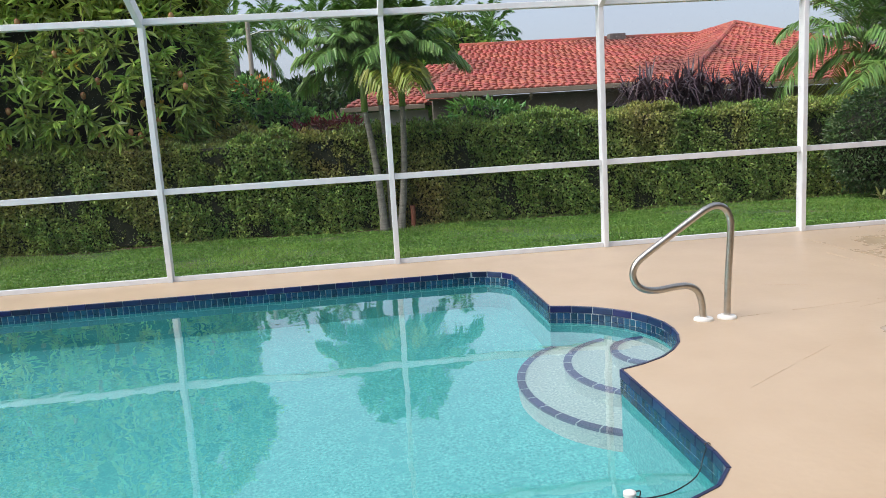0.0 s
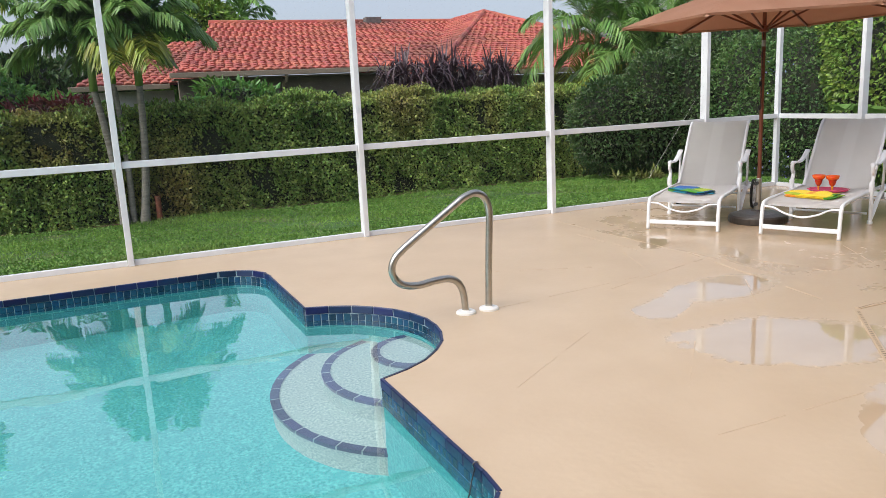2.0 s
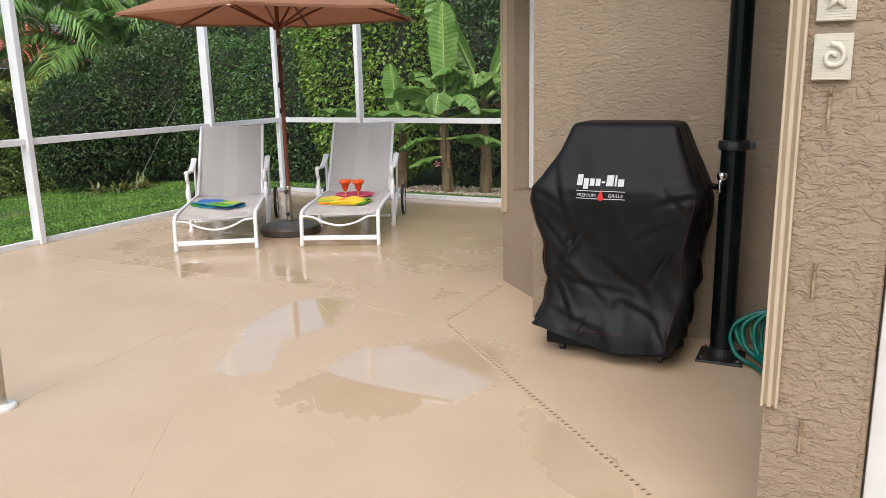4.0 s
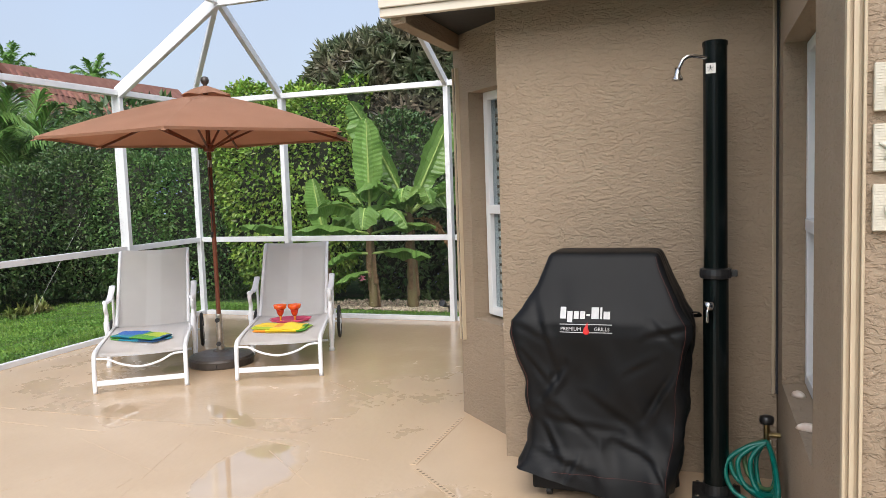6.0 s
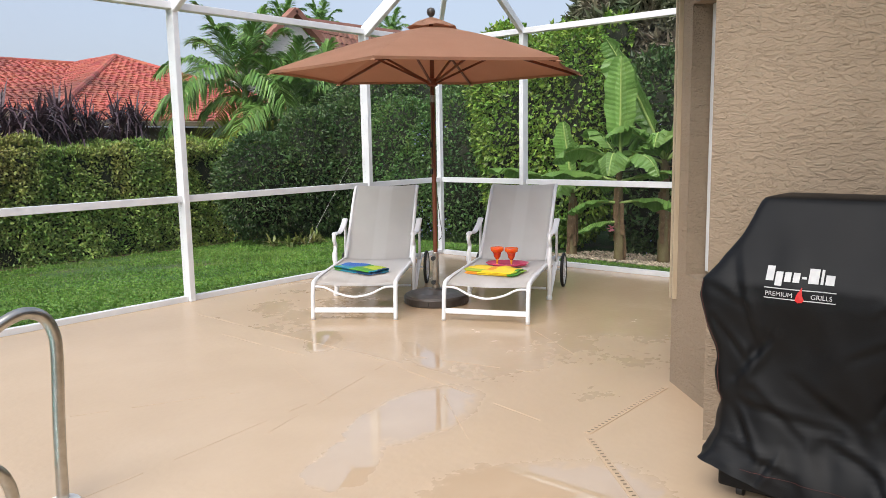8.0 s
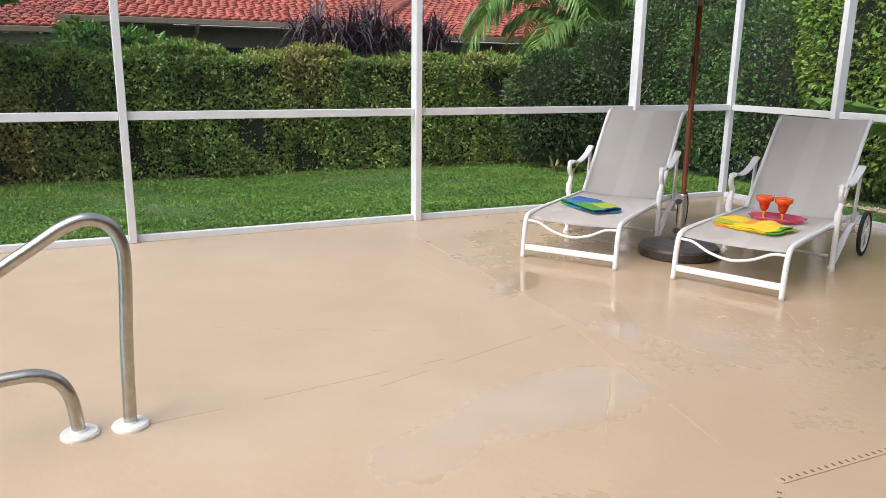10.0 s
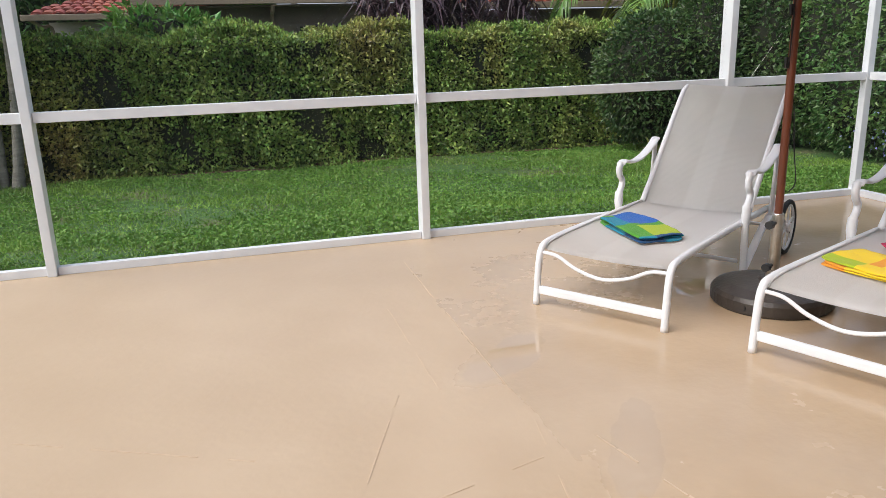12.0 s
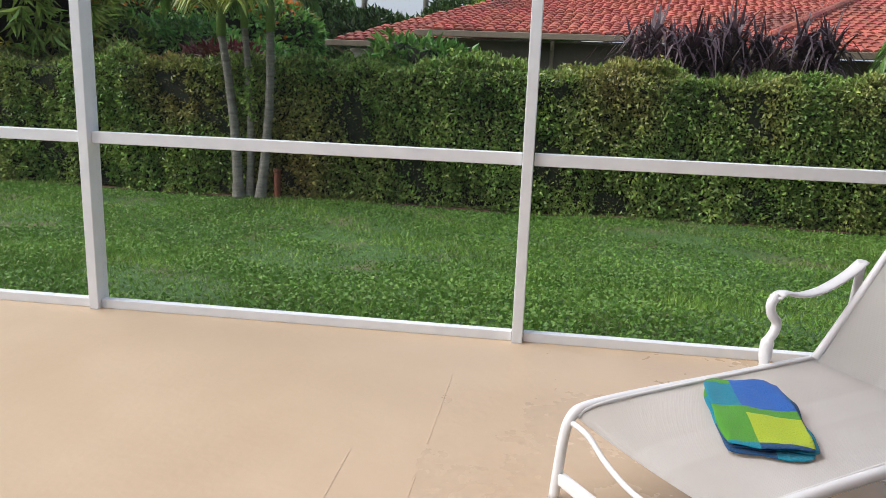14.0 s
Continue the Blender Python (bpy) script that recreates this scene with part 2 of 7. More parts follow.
def water_material():
    m = bpy.data.materials.new("pool_water")
    m.use_nodes = True
    n, l = m.node_tree.nodes, m.node_tree.links
    b = n["Principled BSDF"]
    b.inputs["Base Color"].default_value = (0.90, 0.985, 0.98, 1)
    b.inputs["Roughness"].default_value = 0.0
    b.inputs["IOR"].default_value = 1.33
    b.inputs["Transmission Weight"].default_value = 1.0
    b.inputs["Coat Weight"].default_value = 1.0
    b.inputs["Coat Roughness"].default_value = 0.0
    b.inputs["Coat IOR"].default_value = 1.45
    tc = n.new("ShaderNodeTexCoord")
    no = n.new("ShaderNodeTexNoise")
    no.inputs["Scale"].default_value, no.inputs["Detail"].default_value = 1.6, 3
    l.new(tc.outputs["Object"], no.inputs[0])
    bp = n.new("ShaderNodeBump")
    bp.inputs["Strength"].default_value, bp.inputs["Distance"].default_value = 0.10, 0.03
    l.new(no.outputs[0], bp.inputs["Height"])
    l.new(bp.outputs[0], b.inputs["Normal"])
    l.new(bp.outputs[0], b.inputs["Coat Normal"])
    return m


M_WATER = water_material()

# ---- mesh helpers ----


def box(bm, x0, y0, z0, x1, y1, z1, bevel=0.0):
    m = Matrix.LocRotScale(((x0 + x1) / 2, (y0 + y1) / 2, (z0 + z1) / 2), None, (abs(x1 - x0), abs(y1 - y0), abs(z1 - z0)))
    g = bmesh.ops.create_cube(bm, size=1, matrix=m)
    if bevel:
        es = list({e for v in g["verts"] for e in v.link_edges})
        bmesh.ops.bevel(bm, geom=es, offset=bevel, segments=2, affect="EDGES", profile=0.5)


def beam(bm, p, q, w, h, bevel=0.0):
    """A square bar from p to q, w wide across and h deep."""
    p, q = Vector(p), Vector(q)
    d = q - p
    rot = d.to_track_quat("Y", "Z").to_matrix().to_4x4()
    g = bmesh.ops.create_cube(bm, size=1, matrix=Matrix.Translation((p + q) / 2) @ rot @ Matrix.Diagonal((w, d.length, h, 1)))
    if bevel:
        es = list({e for v in g["verts"] for e in v.link_edges})
        bmesh.ops.bevel(bm, geom=es, offset=bevel, segments=1, affect="EDGES")


def smooth_path(pts, k=6):
    """A soft curve through the points."""
    P = [Vector(p) for p in pts]
    P = [2 * P[0] - P[1], *P, 2 * P[-1] - P[-2]]
    out = []
    for a, b, c, d in zip(P, P[1:], P[2:], P[3:]):
        for i in range(k):
            t = i / k
            out.append(0.5 * (2 * b + (c - a) * t + (2 * a - 5 * b + 4 * c - d) * t * t + (3 * b - a - 3 * c + d) * t ** 3))
    return out + [P[-2]]


def tube(bm, pts, r, n=12, flat=1.0, caps=True, up=(0, 0, 1)):
    """A round (or flattened) tube along the points; r is one radius or one for each point."""
    P = [Vector(p) for p in pts]
    rr = r if isinstance(r, (list, tuple)) else [r] * len(P)
    rings, side = [], None
    for i, p in enumerate(P):
        d = (P[min(i + 1, len(P) - 1)] - P[max(i - 1, 0)]).normalized()
        if side is None:
            u = Vector(up)
            if abs(d.dot(u)) > 0.95:
                u = Vector((1, 0, 0))
            side = d.cross(u).normalized()
        side = (side - d * side.dot(d)).normalized()
        nor = side.cross(d)
        rings.append([bm.verts.new(p + side * (rr[i] * math.cos(a)) + nor * (rr[i] * flat * math.sin(a))) for a in (2 * math.pi * k / n for k in range(n))])
    for a, b in zip(rings, rings[1:]):
        for k in range(n):
            bm.faces.new((a[k], a[(k + 1) % n], b[(k + 1) % n], b[k]))
    if caps:
        bm.faces.new(rings[0][::-1])
        bm.faces.new(rings[-1])


def lathe(bm, profile, n=32, at=(0, 0, 0)):
    """A turned body from (radius, height) pairs."""
    rings = []
    for r, h in profile:
        rings.append([bm.verts.new((at[0] + r * math.cos(2 * math.pi * k / n), at[1] + r * math.sin(2 * math.pi * k / n), at[2] + h)) for k in range(n)])
    for a, b in zip(rings, rings[1:]):
        for k in range(n):
            bm.faces.new((a[k], a[(k + 1) % n], b[(k + 1) % n], b[k]))
    bm.faces.new(rings[0][::-1])
    bm.faces.new(rings[-1])


def prism(bm, poly, z0, z1):
    lo = [bm.verts.new((x, y, z0)) for x, y in poly]
    hi = [bm.verts.new((x, y, z1)) for x, y in poly]
    for i in range(len(poly)):
        j = (i + 1) % len(poly)
        bm.faces.new((lo[i], lo[j], hi[j], hi[i]))
    bm.faces.new(lo[::-1])
    bm.faces.new(hi)


def part(name, bm, material, parent=None, label="", smooth=False):
    """Links a bmesh as one mesh object under a thing or a part."""
    me = bpy.data.meshes.new(name)
    bmesh.ops.recalc_face_normals(bm, faces=bm.faces)
    if smooth:
        for f in bm.faces:
            f.smooth = True
    bm.to_mesh(me)
    bm.free()
    me.materials.append(material)
    ob = new(name, me)
    ob.parent = parent
    if label:
        ob["label"] = label
    return ob


def made(name, fn, material, parent=None, label="", smooth=False):
    bm = bmesh.new()
    fn(bm)
    return part(name, bm, material, parent, label, smooth)


def thing(name, m, label, category, group="", kind=""):
    e = new(name)
    e.matrix_world = m
    e.empty_display_size = 0.1
    return tagged(e, label, category, group, kind)


def mesh_of(name, V, F, material, parent=None, smooth=False):
    """A mesh object from arrays of vertices and faces."""
    me = bpy.data.meshes.new(name)
    me.from_pydata(np.asarray(V).tolist(), [], np.asarray(F).tolist())
    if smooth:
        me.polygons.foreach_set("use_smooth", [True] * len(me.polygons))
    me.materials.append(material)
    ob = new(name, me)
    ob.parent = parent
    return ob


rng = np.random.default_rng(7)


def unit(a):
    return a / np.maximum(np.linalg.norm(a, axis=-1, keepdims=True), 1e-9)


def leaf_arrays(P, D, length, width, fold=0.25, bend=0.2):
    """Folded pointed leaves at P growing along D: five vertices, four triangles' worth of faces each."""
    n = len(P)
    D = unit(D)
    R = unit(rng.normal(size=(n, 3)))
    S = unit(np.cross(D, R))
    N = np.cross(S, D)
    L = length * rng.uniform(0.7, 1.25, (n, 1))
    W = width * rng.uniform(0.75, 1.2, (n, 1)) / 2
    mid = P + D * L * 0.45
    V = np.stack([P, mid + S * W + N * W * fold, P + D * L - N * L * bend, mid - S * W + N * W * fold], 1).reshape(-1, 3)
    b = np.arange(n)[:, None] * 4
    F = np.concatenate([b + [0, 1, 2], b + [0, 2, 3]], 0)
    return V, F


def join_arrays(items):
    Vs, Fs, o = [], [], 0
    for V, F in items:
        Vs.append(V)
        Fs.append(F + o)
        o += len(V)
    return np.concatenate(Vs), np.concatenate(Fs)


def ground_z(x, y):
    d = np.maximum(np.maximum(y - 8.35, x - 9.0), 0)
    s = np.clip(d / 3.4, 0, 1)
    return -0.05 - 0.38 * s * s * (3 - 2 * s) - 0.17 * np.clip((d - 2.5) / 5, 0, 1) + 0.02 * np.sin(x * 1.3 + y * 0.7) * s


# ---- the pool deck ----
WATER_Z = -0.10
PX, PY0, PY1, PXL = 1.772, 2.79, 7.45, -8.0
ARC_X, ARC_Y, ARC_R = 1.58, 5.07, 0.81


def pool_outline(step=0.055):
    """The pool's edge, counter-clockwise from its near left corner, with the round step bay."""
    pts = [(PXL, PY0)]
    pts += [(PX - 0.35 + 0.35 * math.cos(a), PY0 + 0.35 + 0.35 * math.sin(a)) for a in np.linspace(-math.pi / 2, 0, 9)]
    a0 = math.acos((PX - ARC_X) / ARC_R)
    pts += [(ARC_X + ARC_R * math.cos(a), ARC_Y + ARC_R * math.sin(a)) for a in np.linspace(-a0, a0, 33)]
    pts += [(PX - 0.38 + 0.38 * math.cos(a), PY1 - 0.38 + 0.38 * math.sin(a)) for a in np.linspace(0, math.pi / 2, 9)]
    pts += [(PXL, PY1)]
    return pts


OUT = pool_outline()


def sheet_with_hole(bm, outer, hole, z):
    es = []
    for loop in (outer, hole):
        vs = [bm.verts.new((x, y, z)) for x, y in loop]
        es += [bm.edges.new((vs[i], vs[(i + 1) % len(vs)])) for i in range(len(vs))]
    bmesh.ops.triangle_fill(bm, edges=es, use_beauty=True)


def build_deck(bm):
    outer = [(-10.0, -1.6), (3.35, -1.6), (3.35, 1.95), (9.0, 1.95), (9.0, 8.36), (-10.0, 8.36)]
    sheet_with_hole(bm, outer, OUT, 0.0)
    for a, b in zip(outer, outer[1:] + outer[:1]):
        bm.faces.new([bm.verts.new(p) for p in ((*a, 0), (*b, 0), (*b, -0.6), (*a, -0.6))])


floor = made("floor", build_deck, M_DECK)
tagged(floor, "tan painted concrete pool deck, wet with puddles", "pool deck", kind="structure")


def build_shell(bm):
    """Pool walls behind the tiles, and a floor that falls away from the steps."""
    n = len(OUT)
    top = [bm.verts.new((x, y, -0.004)) for x, y in OUT]
    low = [bm.verts.new((x, y, -1.05 - 0.5 * min(max((1.0 - x) / 6, 0), 1))) for x, y in OUT]
    for i in range(n):
        j = (i + 1) % n
        bm.faces.new((top[i], top[j], low[j], low[i]))
    bmesh.ops.triangle_fill(bm, edges=[bm.edges.get((low[i], low[(i + 1) % n])) for i in range(n)], use_beauty=True)


pool = made("pool", build_shell, M_POOL)
tagged(pool, "aqua pebble plaster swimming pool basin with rounded corners", "pool", kind="structure")


def build_water(bm):
    vs = [bm.verts.new((x, y, WATER_Z)) for x, y in OUT]
    bmesh.ops.triangle_fill(bm, edges=[bm.edges.new((vs[i], vs[(i + 1) % len(vs)])) for i in range(len(vs))], use_beauty=True)


water = made("water", build_water, M_WATER)
if water.data.polygons[0].normal.z < 0:
    water.data.flip_normals()
water.visible_shadow = False
tagged(water, "clear still pool water with faint ripples", "water", kind="structure")
STEP_C = (2.31, 5.07)
STEPS = [(0.31, -0.30), (0.63, -0.55), (0.955, -0.80)]
pool_steps = thing("pool_steps", pose(STEP_C[0], STEP_C[1], 0), "three curved pale pebble pool steps with blue tiled edges", "pool steps")
for r, z in STEPS:
    made("tread", lambda bm: lathe(bm, [(r - 0.004, -1.1), (r - 0.004, z)], 96), M_TREAD, pool_steps)

# ---- screen enclosure ----
FY, RX = 8.27, 8.91
POSTS_X = [-8.44, -6.14, -3.84, -1.60, 0.75, 3.05, 5.35, 7.65]
POSTS_Y = [7.02, 4.98]
TOP_Z, RAIL_Z, FLAT_Z, INSET = 2.60, 0.93, 3.37, 1.47
cage = thing("screen_enclosure", pose(0, 0, 0), "white aluminium pool cage frame standing on the deck", "pool cage", kind="structure")
for x in POSTS_X:
    made("post", lambda bm: box(bm, x - 0.027, FY - 0.055, 0, x + 0.027, FY + 0.055, TOP_Z - 0.03, 0.004), M_ALU, cage)
made("corner_post", lambda bm: box(bm, RX - 0.03, FY - 0.03, 0, RX + 0.03, FY + 0.03, TOP_Z - 0.03, 0.004), M_ALU, cage)
for y in POSTS_Y + [3.95]:
    made("post", lambda bm: box(bm, RX - 0.05, y - 0.027, 0, RX + 0.05, y + 0.027, TOP_Z - 0.03, 0.004), M_ALU, cage)
xs = [-10.0] + POSTS_X + [RX]
for a, b in zip(xs, xs[1:]):
    a, b = a + 0.03, b - 0.03
    made("chair_rail", lambda bm: box(bm, a, FY - 0.025, RAIL_Z - 0.03, b, FY + 0.025, RAIL_Z + 0.03, 0.003), M_ALU, cage)
    made("base_rail", lambda bm: box(bm, a, FY - 0.025, 0.0, b, FY + 0.025, 0.05, 0.003), M_ALU, cage)
made("top_plate", lambda bm: box(bm, -10, FY - 0.05, TOP_Z - 0.03, RX + 0.05, FY + 0.05, TOP_Z + 0.03, 0.004), M_ALU, cage)
ys = [3.95] + POSTS_Y[::-1] + [FY]
for a, b in zip(ys, ys[1:]):
    a, b = a + 0.03, b - 0.05
    made("chair_rail", lambda bm: box(bm, RX - 0.025, a, RAIL_Z - 0.03, RX + 0.025, b, RAIL_Z + 0.03, 0.003), M_ALU, cage)
    made("base_rail", lambda bm: box(bm, RX - 0.025, a, 0.0, RX + 0.025, b, 0.05, 0.003), M_ALU, cage)
made("top_plate", lambda bm: box(bm, RX - 0.05, 3.9, TOP_Z - 0.03, RX + 0.05, FY - 0.06, TOP_Z + 0.03, 0.004), M_ALU, cage)
FX, FYI = RX - INSET, FY - INSET
for x in POSTS_X:
    xx = min(x, FX)
    made("rafter", lambda bm: beam(bm, (x, FY - 0.02, TOP_Z), (xx, FYI, FLAT_Z), 0.055, 0.13, 0.004), M_ALU, cage)
    made("roof_beam", lambda bm: beam(bm, (xx, FYI + 0.02, FLAT_Z), (xx, 2.0 if x > 3 else -1.6, FLAT_Z + 0.02), 0.055, 0.13, 0.004), M_ALU, cage)
for y in POSTS_Y:
    made("rafter", lambda bm: beam(bm, (RX - 0.02, y, TOP_Z), (FX, min(y, FYI), FLAT_Z), 0.05, 0.08, 0.004), M_ALU, cage)
made("hip_rafter", lambda bm: beam(bm, (RX - 0.02, FY - 0.02, TOP_Z), (FX, FYI, FLAT_Z), 0.05, 0.06, 0.004), M_ALU, cage)
made("purlin", lambda bm: beam(bm, (-10, FYI, FLAT_Z), (FX, FYI, FLAT_Z), 0.05, 0.08, 0.004), M_ALU, cage)
made("purlin", lambda bm: beam(bm, (FX, FYI, FLAT_Z), (FX, 3.9, FLAT_Z), 0.05, 0.08, 0.004), M_ALU, cage)
made("purlin", lambda bm: beam(bm, (-10, 4.4, FLAT_Z), (FX, 4.4, FLAT_Z), 0.05, 0.06, 0.004), M_ALU, cage)

# insect screen in every bay
def screen_material():
    m = bpy.data.materials.new("insect_screen")
    m.use_nodes = True
    n, l = m.node_tree.nodes, m.node_tree.links
    tr, df, mx = n.new("ShaderNodeBsdfTransparent"), n.new("ShaderNodeBsdfDiffuse"), n.new("ShaderNodeMixShader")
    df.inputs[0].default_value = (0.45, 0.46, 0.47, 1)
    mx.inputs[0].default_value = 0.008
    l.new(tr.outputs[0], mx.inputs[1])
    l.new(df.outputs[0], mx.inputs[2])
    l.new(mx.outputs[0], n["Material Output"].inputs[0])
    return m


M_SCREEN = screen_material()
for a, b in zip(xs, xs[1:]):
    for z0, z1 in ((0.05, RAIL_Z - 0.03), (RAIL_Z + 0.03, TOP_Z - 0.03)):
        made("screen_mesh", lambda bm: box(bm, a + 0.03, FY + 0.0, z0, b - 0.03, FY + 0.001, z1), M_SCREEN, cage).visible_shadow = False
for a, b in zip(ys, ys[1:]):
    for z0, z1 in ((0.05, RAIL_Z - 0.03), (RAIL_Z + 0.03, TOP_Z - 0.03)):
        made("screen_mesh", lambda bm: box(bm, RX, a + 0.03, z0, RX + 0.001, b - 0.05, z1), M_SCREEN, cage).visible_shadow = False

# ---- the house ----


def wall_run(name, p, q, z0, z1, thick, opening=None, side=1):
    """A wall from p to q, its visible face on the line, with one opening (from, to, sill, head) through it."""
    p, q = Vector((*p, 0)), Vector((*q, 0))
    L = (q - p).length
    ang = math.degrees(math.atan2(q.y - p.y, q.x - p.x))
    bm = bmesh.new()
    if opening:
        a, b, s, h = opening
        cells = [(0, a, z0, z1), (b, L, z0, z1), (a, b, z0, s), (a, b, h, z1)]
    else:
        cells = [(0, L, z0, z1)]
    for a0, b0, s0, h0 in cells:
        if b0 - a0 > 1e-4 and h0 - s0 > 1e-4:
            box(bm, a0, 0, s0, b0, thick * side, h0)
    bmesh.ops.remove_doubles(bm, verts=bm.verts, dist=1e-4)
    ob = part(name, bm, M_STUCCO)
    ob.matrix_world = pose(p.x, p.y, 0, 0, 0, ang)
    tagged(ob, "tan stucco house wall with knock-down texture", "wall", kind="structure")
    return ob


EAVE_Z = 2.41
G0, G1 = (5.0, 3.38), (5.0, 1.97)
wall_run("wall_grill", (5.0, 2.0), G0, -0.1, 3.0, 0.2, side=-1)
B1 = (5.73, 3.86)
WDIR = Vector((B1[0] - 5.4, B1[1] - 3.53))
W0 = (5.0 + 0.02, 3.53 - 0.38 * WDIR.y / WDIR.x)
wl = (Vector(B1) - Vector(W0)).length
wall_run("wall_angle", W0, B1, -0.1, 3.0, 0.2, (0.03, wl - 0.19, 0.66, 2.08), side=-1)
wall_run("wall_side", B1, (9.1, 3.86), -0.1, 3.0, 0.2, side=-1)
wall_run("wall_window", (3.09, 1.995), (5.2, 1.995), -0.1, 3.0, 0.25, (0.63, 1.71, 0.54, 2.1), side=-1)
wall_run("wall_column", (3.07, 1.76), (3.07, 2.002), -0.1, 3.0, 0.22, side=-1)
wall_run("wall_door_side", (3.17, -1.6), (3.17, 1.756), -0.1, 3.0, 0.2, (1.2, 3.335, 0.02, 2.1), side=-1)
wall_run("wall_back", (-10, -1.6), (3.85, -1.6), -0.1, 3.0, 0.2, side=-1)


def build_roof(bm):
    box(bm, 4.72, 1.4, EAVE_Z + 0.03, 4.76, 3.93, EAVE_Z + 0.13, 0.004)
    box(bm, 4.735, 1.4, EAVE_Z - 0.015, 4.775, 3.93, EAVE_Z + 0.028, 0.003)
    box(bm, 4.78, 3.89, EAVE_Z + 0.03, 9.2, 3.93, EAVE_Z + 0.13, 0.004)


# unseen porch roof edge, added to dim the wall corner and deck
def build_unseen_fascia(bm):
    box(bm, 2.91, -1.58, EAVE_Z + 0.005, 2.95, 2.08, EAVE_Z + 0.17, 0.004)
    box(bm, 2.955, 2.04, EAVE_Z + 0.005, 4.715, 2.08, EAVE_Z + 0.17, 0.004)


fascia = made("fascia", build_roof, M_FASCIA)
tagged(fascia, "pale painted roof fascia along the eave", "fascia", kind="structure")
eave_beam = made("eave_beam", lambda bm: box(bm, 4.778, 3.80, EAVE_Z - 0.05, 5.70, 3.885, EAVE_Z + 0.11, 0.004), M_STUCCO)
tagged(eave_beam, "tan painted beam under the eave at the house corner", "beam", kind="structure")
unseen_fascia = made("fascia_porch", build_unseen_fascia, M_FASCIA)
tagged(unseen_fascia, "unseen pale roof fascia over the patio door, added to shade the corner", "fascia", kind="structure")
# out of view; blocks sky light over the patio door
unseen_soffit = made("soffit_porch", lambda bm: box(bm, 2.955, -1.58, EAVE_Z, 4.715, 2.035, EAVE_Z + 0.03), M_SOFFIT)
tagged(unseen_soffit, "unseen dark soffit over the patio door, added to shade the corner", "soffit", kind="structure")
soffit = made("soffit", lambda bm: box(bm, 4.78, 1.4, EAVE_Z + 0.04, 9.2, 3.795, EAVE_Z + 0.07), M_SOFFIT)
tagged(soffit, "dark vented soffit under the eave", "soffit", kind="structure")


def build_house_roof(bm):
    vs = [bm.verts.new(p) for p in ((4.67, 3.95, EAVE_Z + 0.15), (9.3, 3.95, EAVE_Z + 0.15), (9.3, -1.6, 4.4), (4.67, -1.6, 4.4))]
    bm.faces.new(vs)
    # unseen porch slope, added to keep light out from above
    vs = [bm.verts.new(p) for p in ((2.88, 2.11, EAVE_Z + 0.175), (4.66, 2.11, EAVE_Z + 0.175), (4.66, -1.6, 3.4), (2.88, -1.6, 3.4))]
    bm.faces.new(vs)
    vs = [bm.verts.new(p) for p in ((-10.5, -1.3, EAVE_Z + 0.4), (4.5, -1.3, EAVE_Z + 0.4), (4.5, -6, 4.4), (-10.5, -6, 4.4))]
    bm.faces.new(vs)


own_roof = made("roof", build_house_roof, surf("roof_brown", (0.25, 0.12, 0.08), (0.18, 0.09, 0.06), 5, 0.8, 0.3, 20))
tagged(own_roof, "brown tiled roof of the house, with an unseen porch slope added", "roof", kind="structure")


house_floor = made("floor_house", lambda bm: box(bm, 3.38, -1.58, -0.09, 8.98, 1.72, -0.02), surf("screed", (0.42, 0.39, 0.35), (0.36, 0.33, 0.3), 3, 0.8, 0.1, 30))
tagged(house_floor, "plain grey floor inside the house", "floor", kind="structure")


# ---- ground ----
def build_ground():
    gx = np.unique(np.concatenate([[-900, -300, -100, -40, -20, -10, 9.0, 14, 20, 40, 100, 300, 900], np.linspace(-10, 9, 58), np.linspace(9, 20, 34)]))
    gy = np.unique(np.concatenate([[-900, -300, -100, -40, -10, -1.6, 8.36, 22, 40, 100, 300, 900], np.linspace(-1.6, 8.36, 18), np.linspace(8.36, 20, 60)]))
    X, Y = np.meshgrid(gx, gy, indexing="ij")
    Z = ground_z(X, Y)
    V = np.stack([X, Y, Z], -1).reshape(-1, 3)
    ny = len(gy)
    F = []
    for i in range(len(gx) - 1):
        for j in range(ny - 1):
            cx, cy = (gx[i] + gx[i + 1]) / 2, (gy[j] + gy[j + 1]) / 2
            if -10 < cx < 9.0 and -1.6 < cy < 8.36:
                continue
            F.append((i * ny + j, (i + 1) * ny + j, (i + 1) * ny + j + 1, i * ny + j + 1))
    return mesh_of("ground", V, F, M_LAWN, smooth=True)


M_LAWN = surf("lawn_soil", (0.035, 0.085, 0.018), (0.06, 0.14, 0.03), 9, 0.9, 0.5, 30, c3=(0.12, 0.11, 0.055))
ground = build_ground()
tagged(ground, "green lawn falling gently towards the hedge", "lawn", kind="structure")

# ---- windows and wall fittings ----


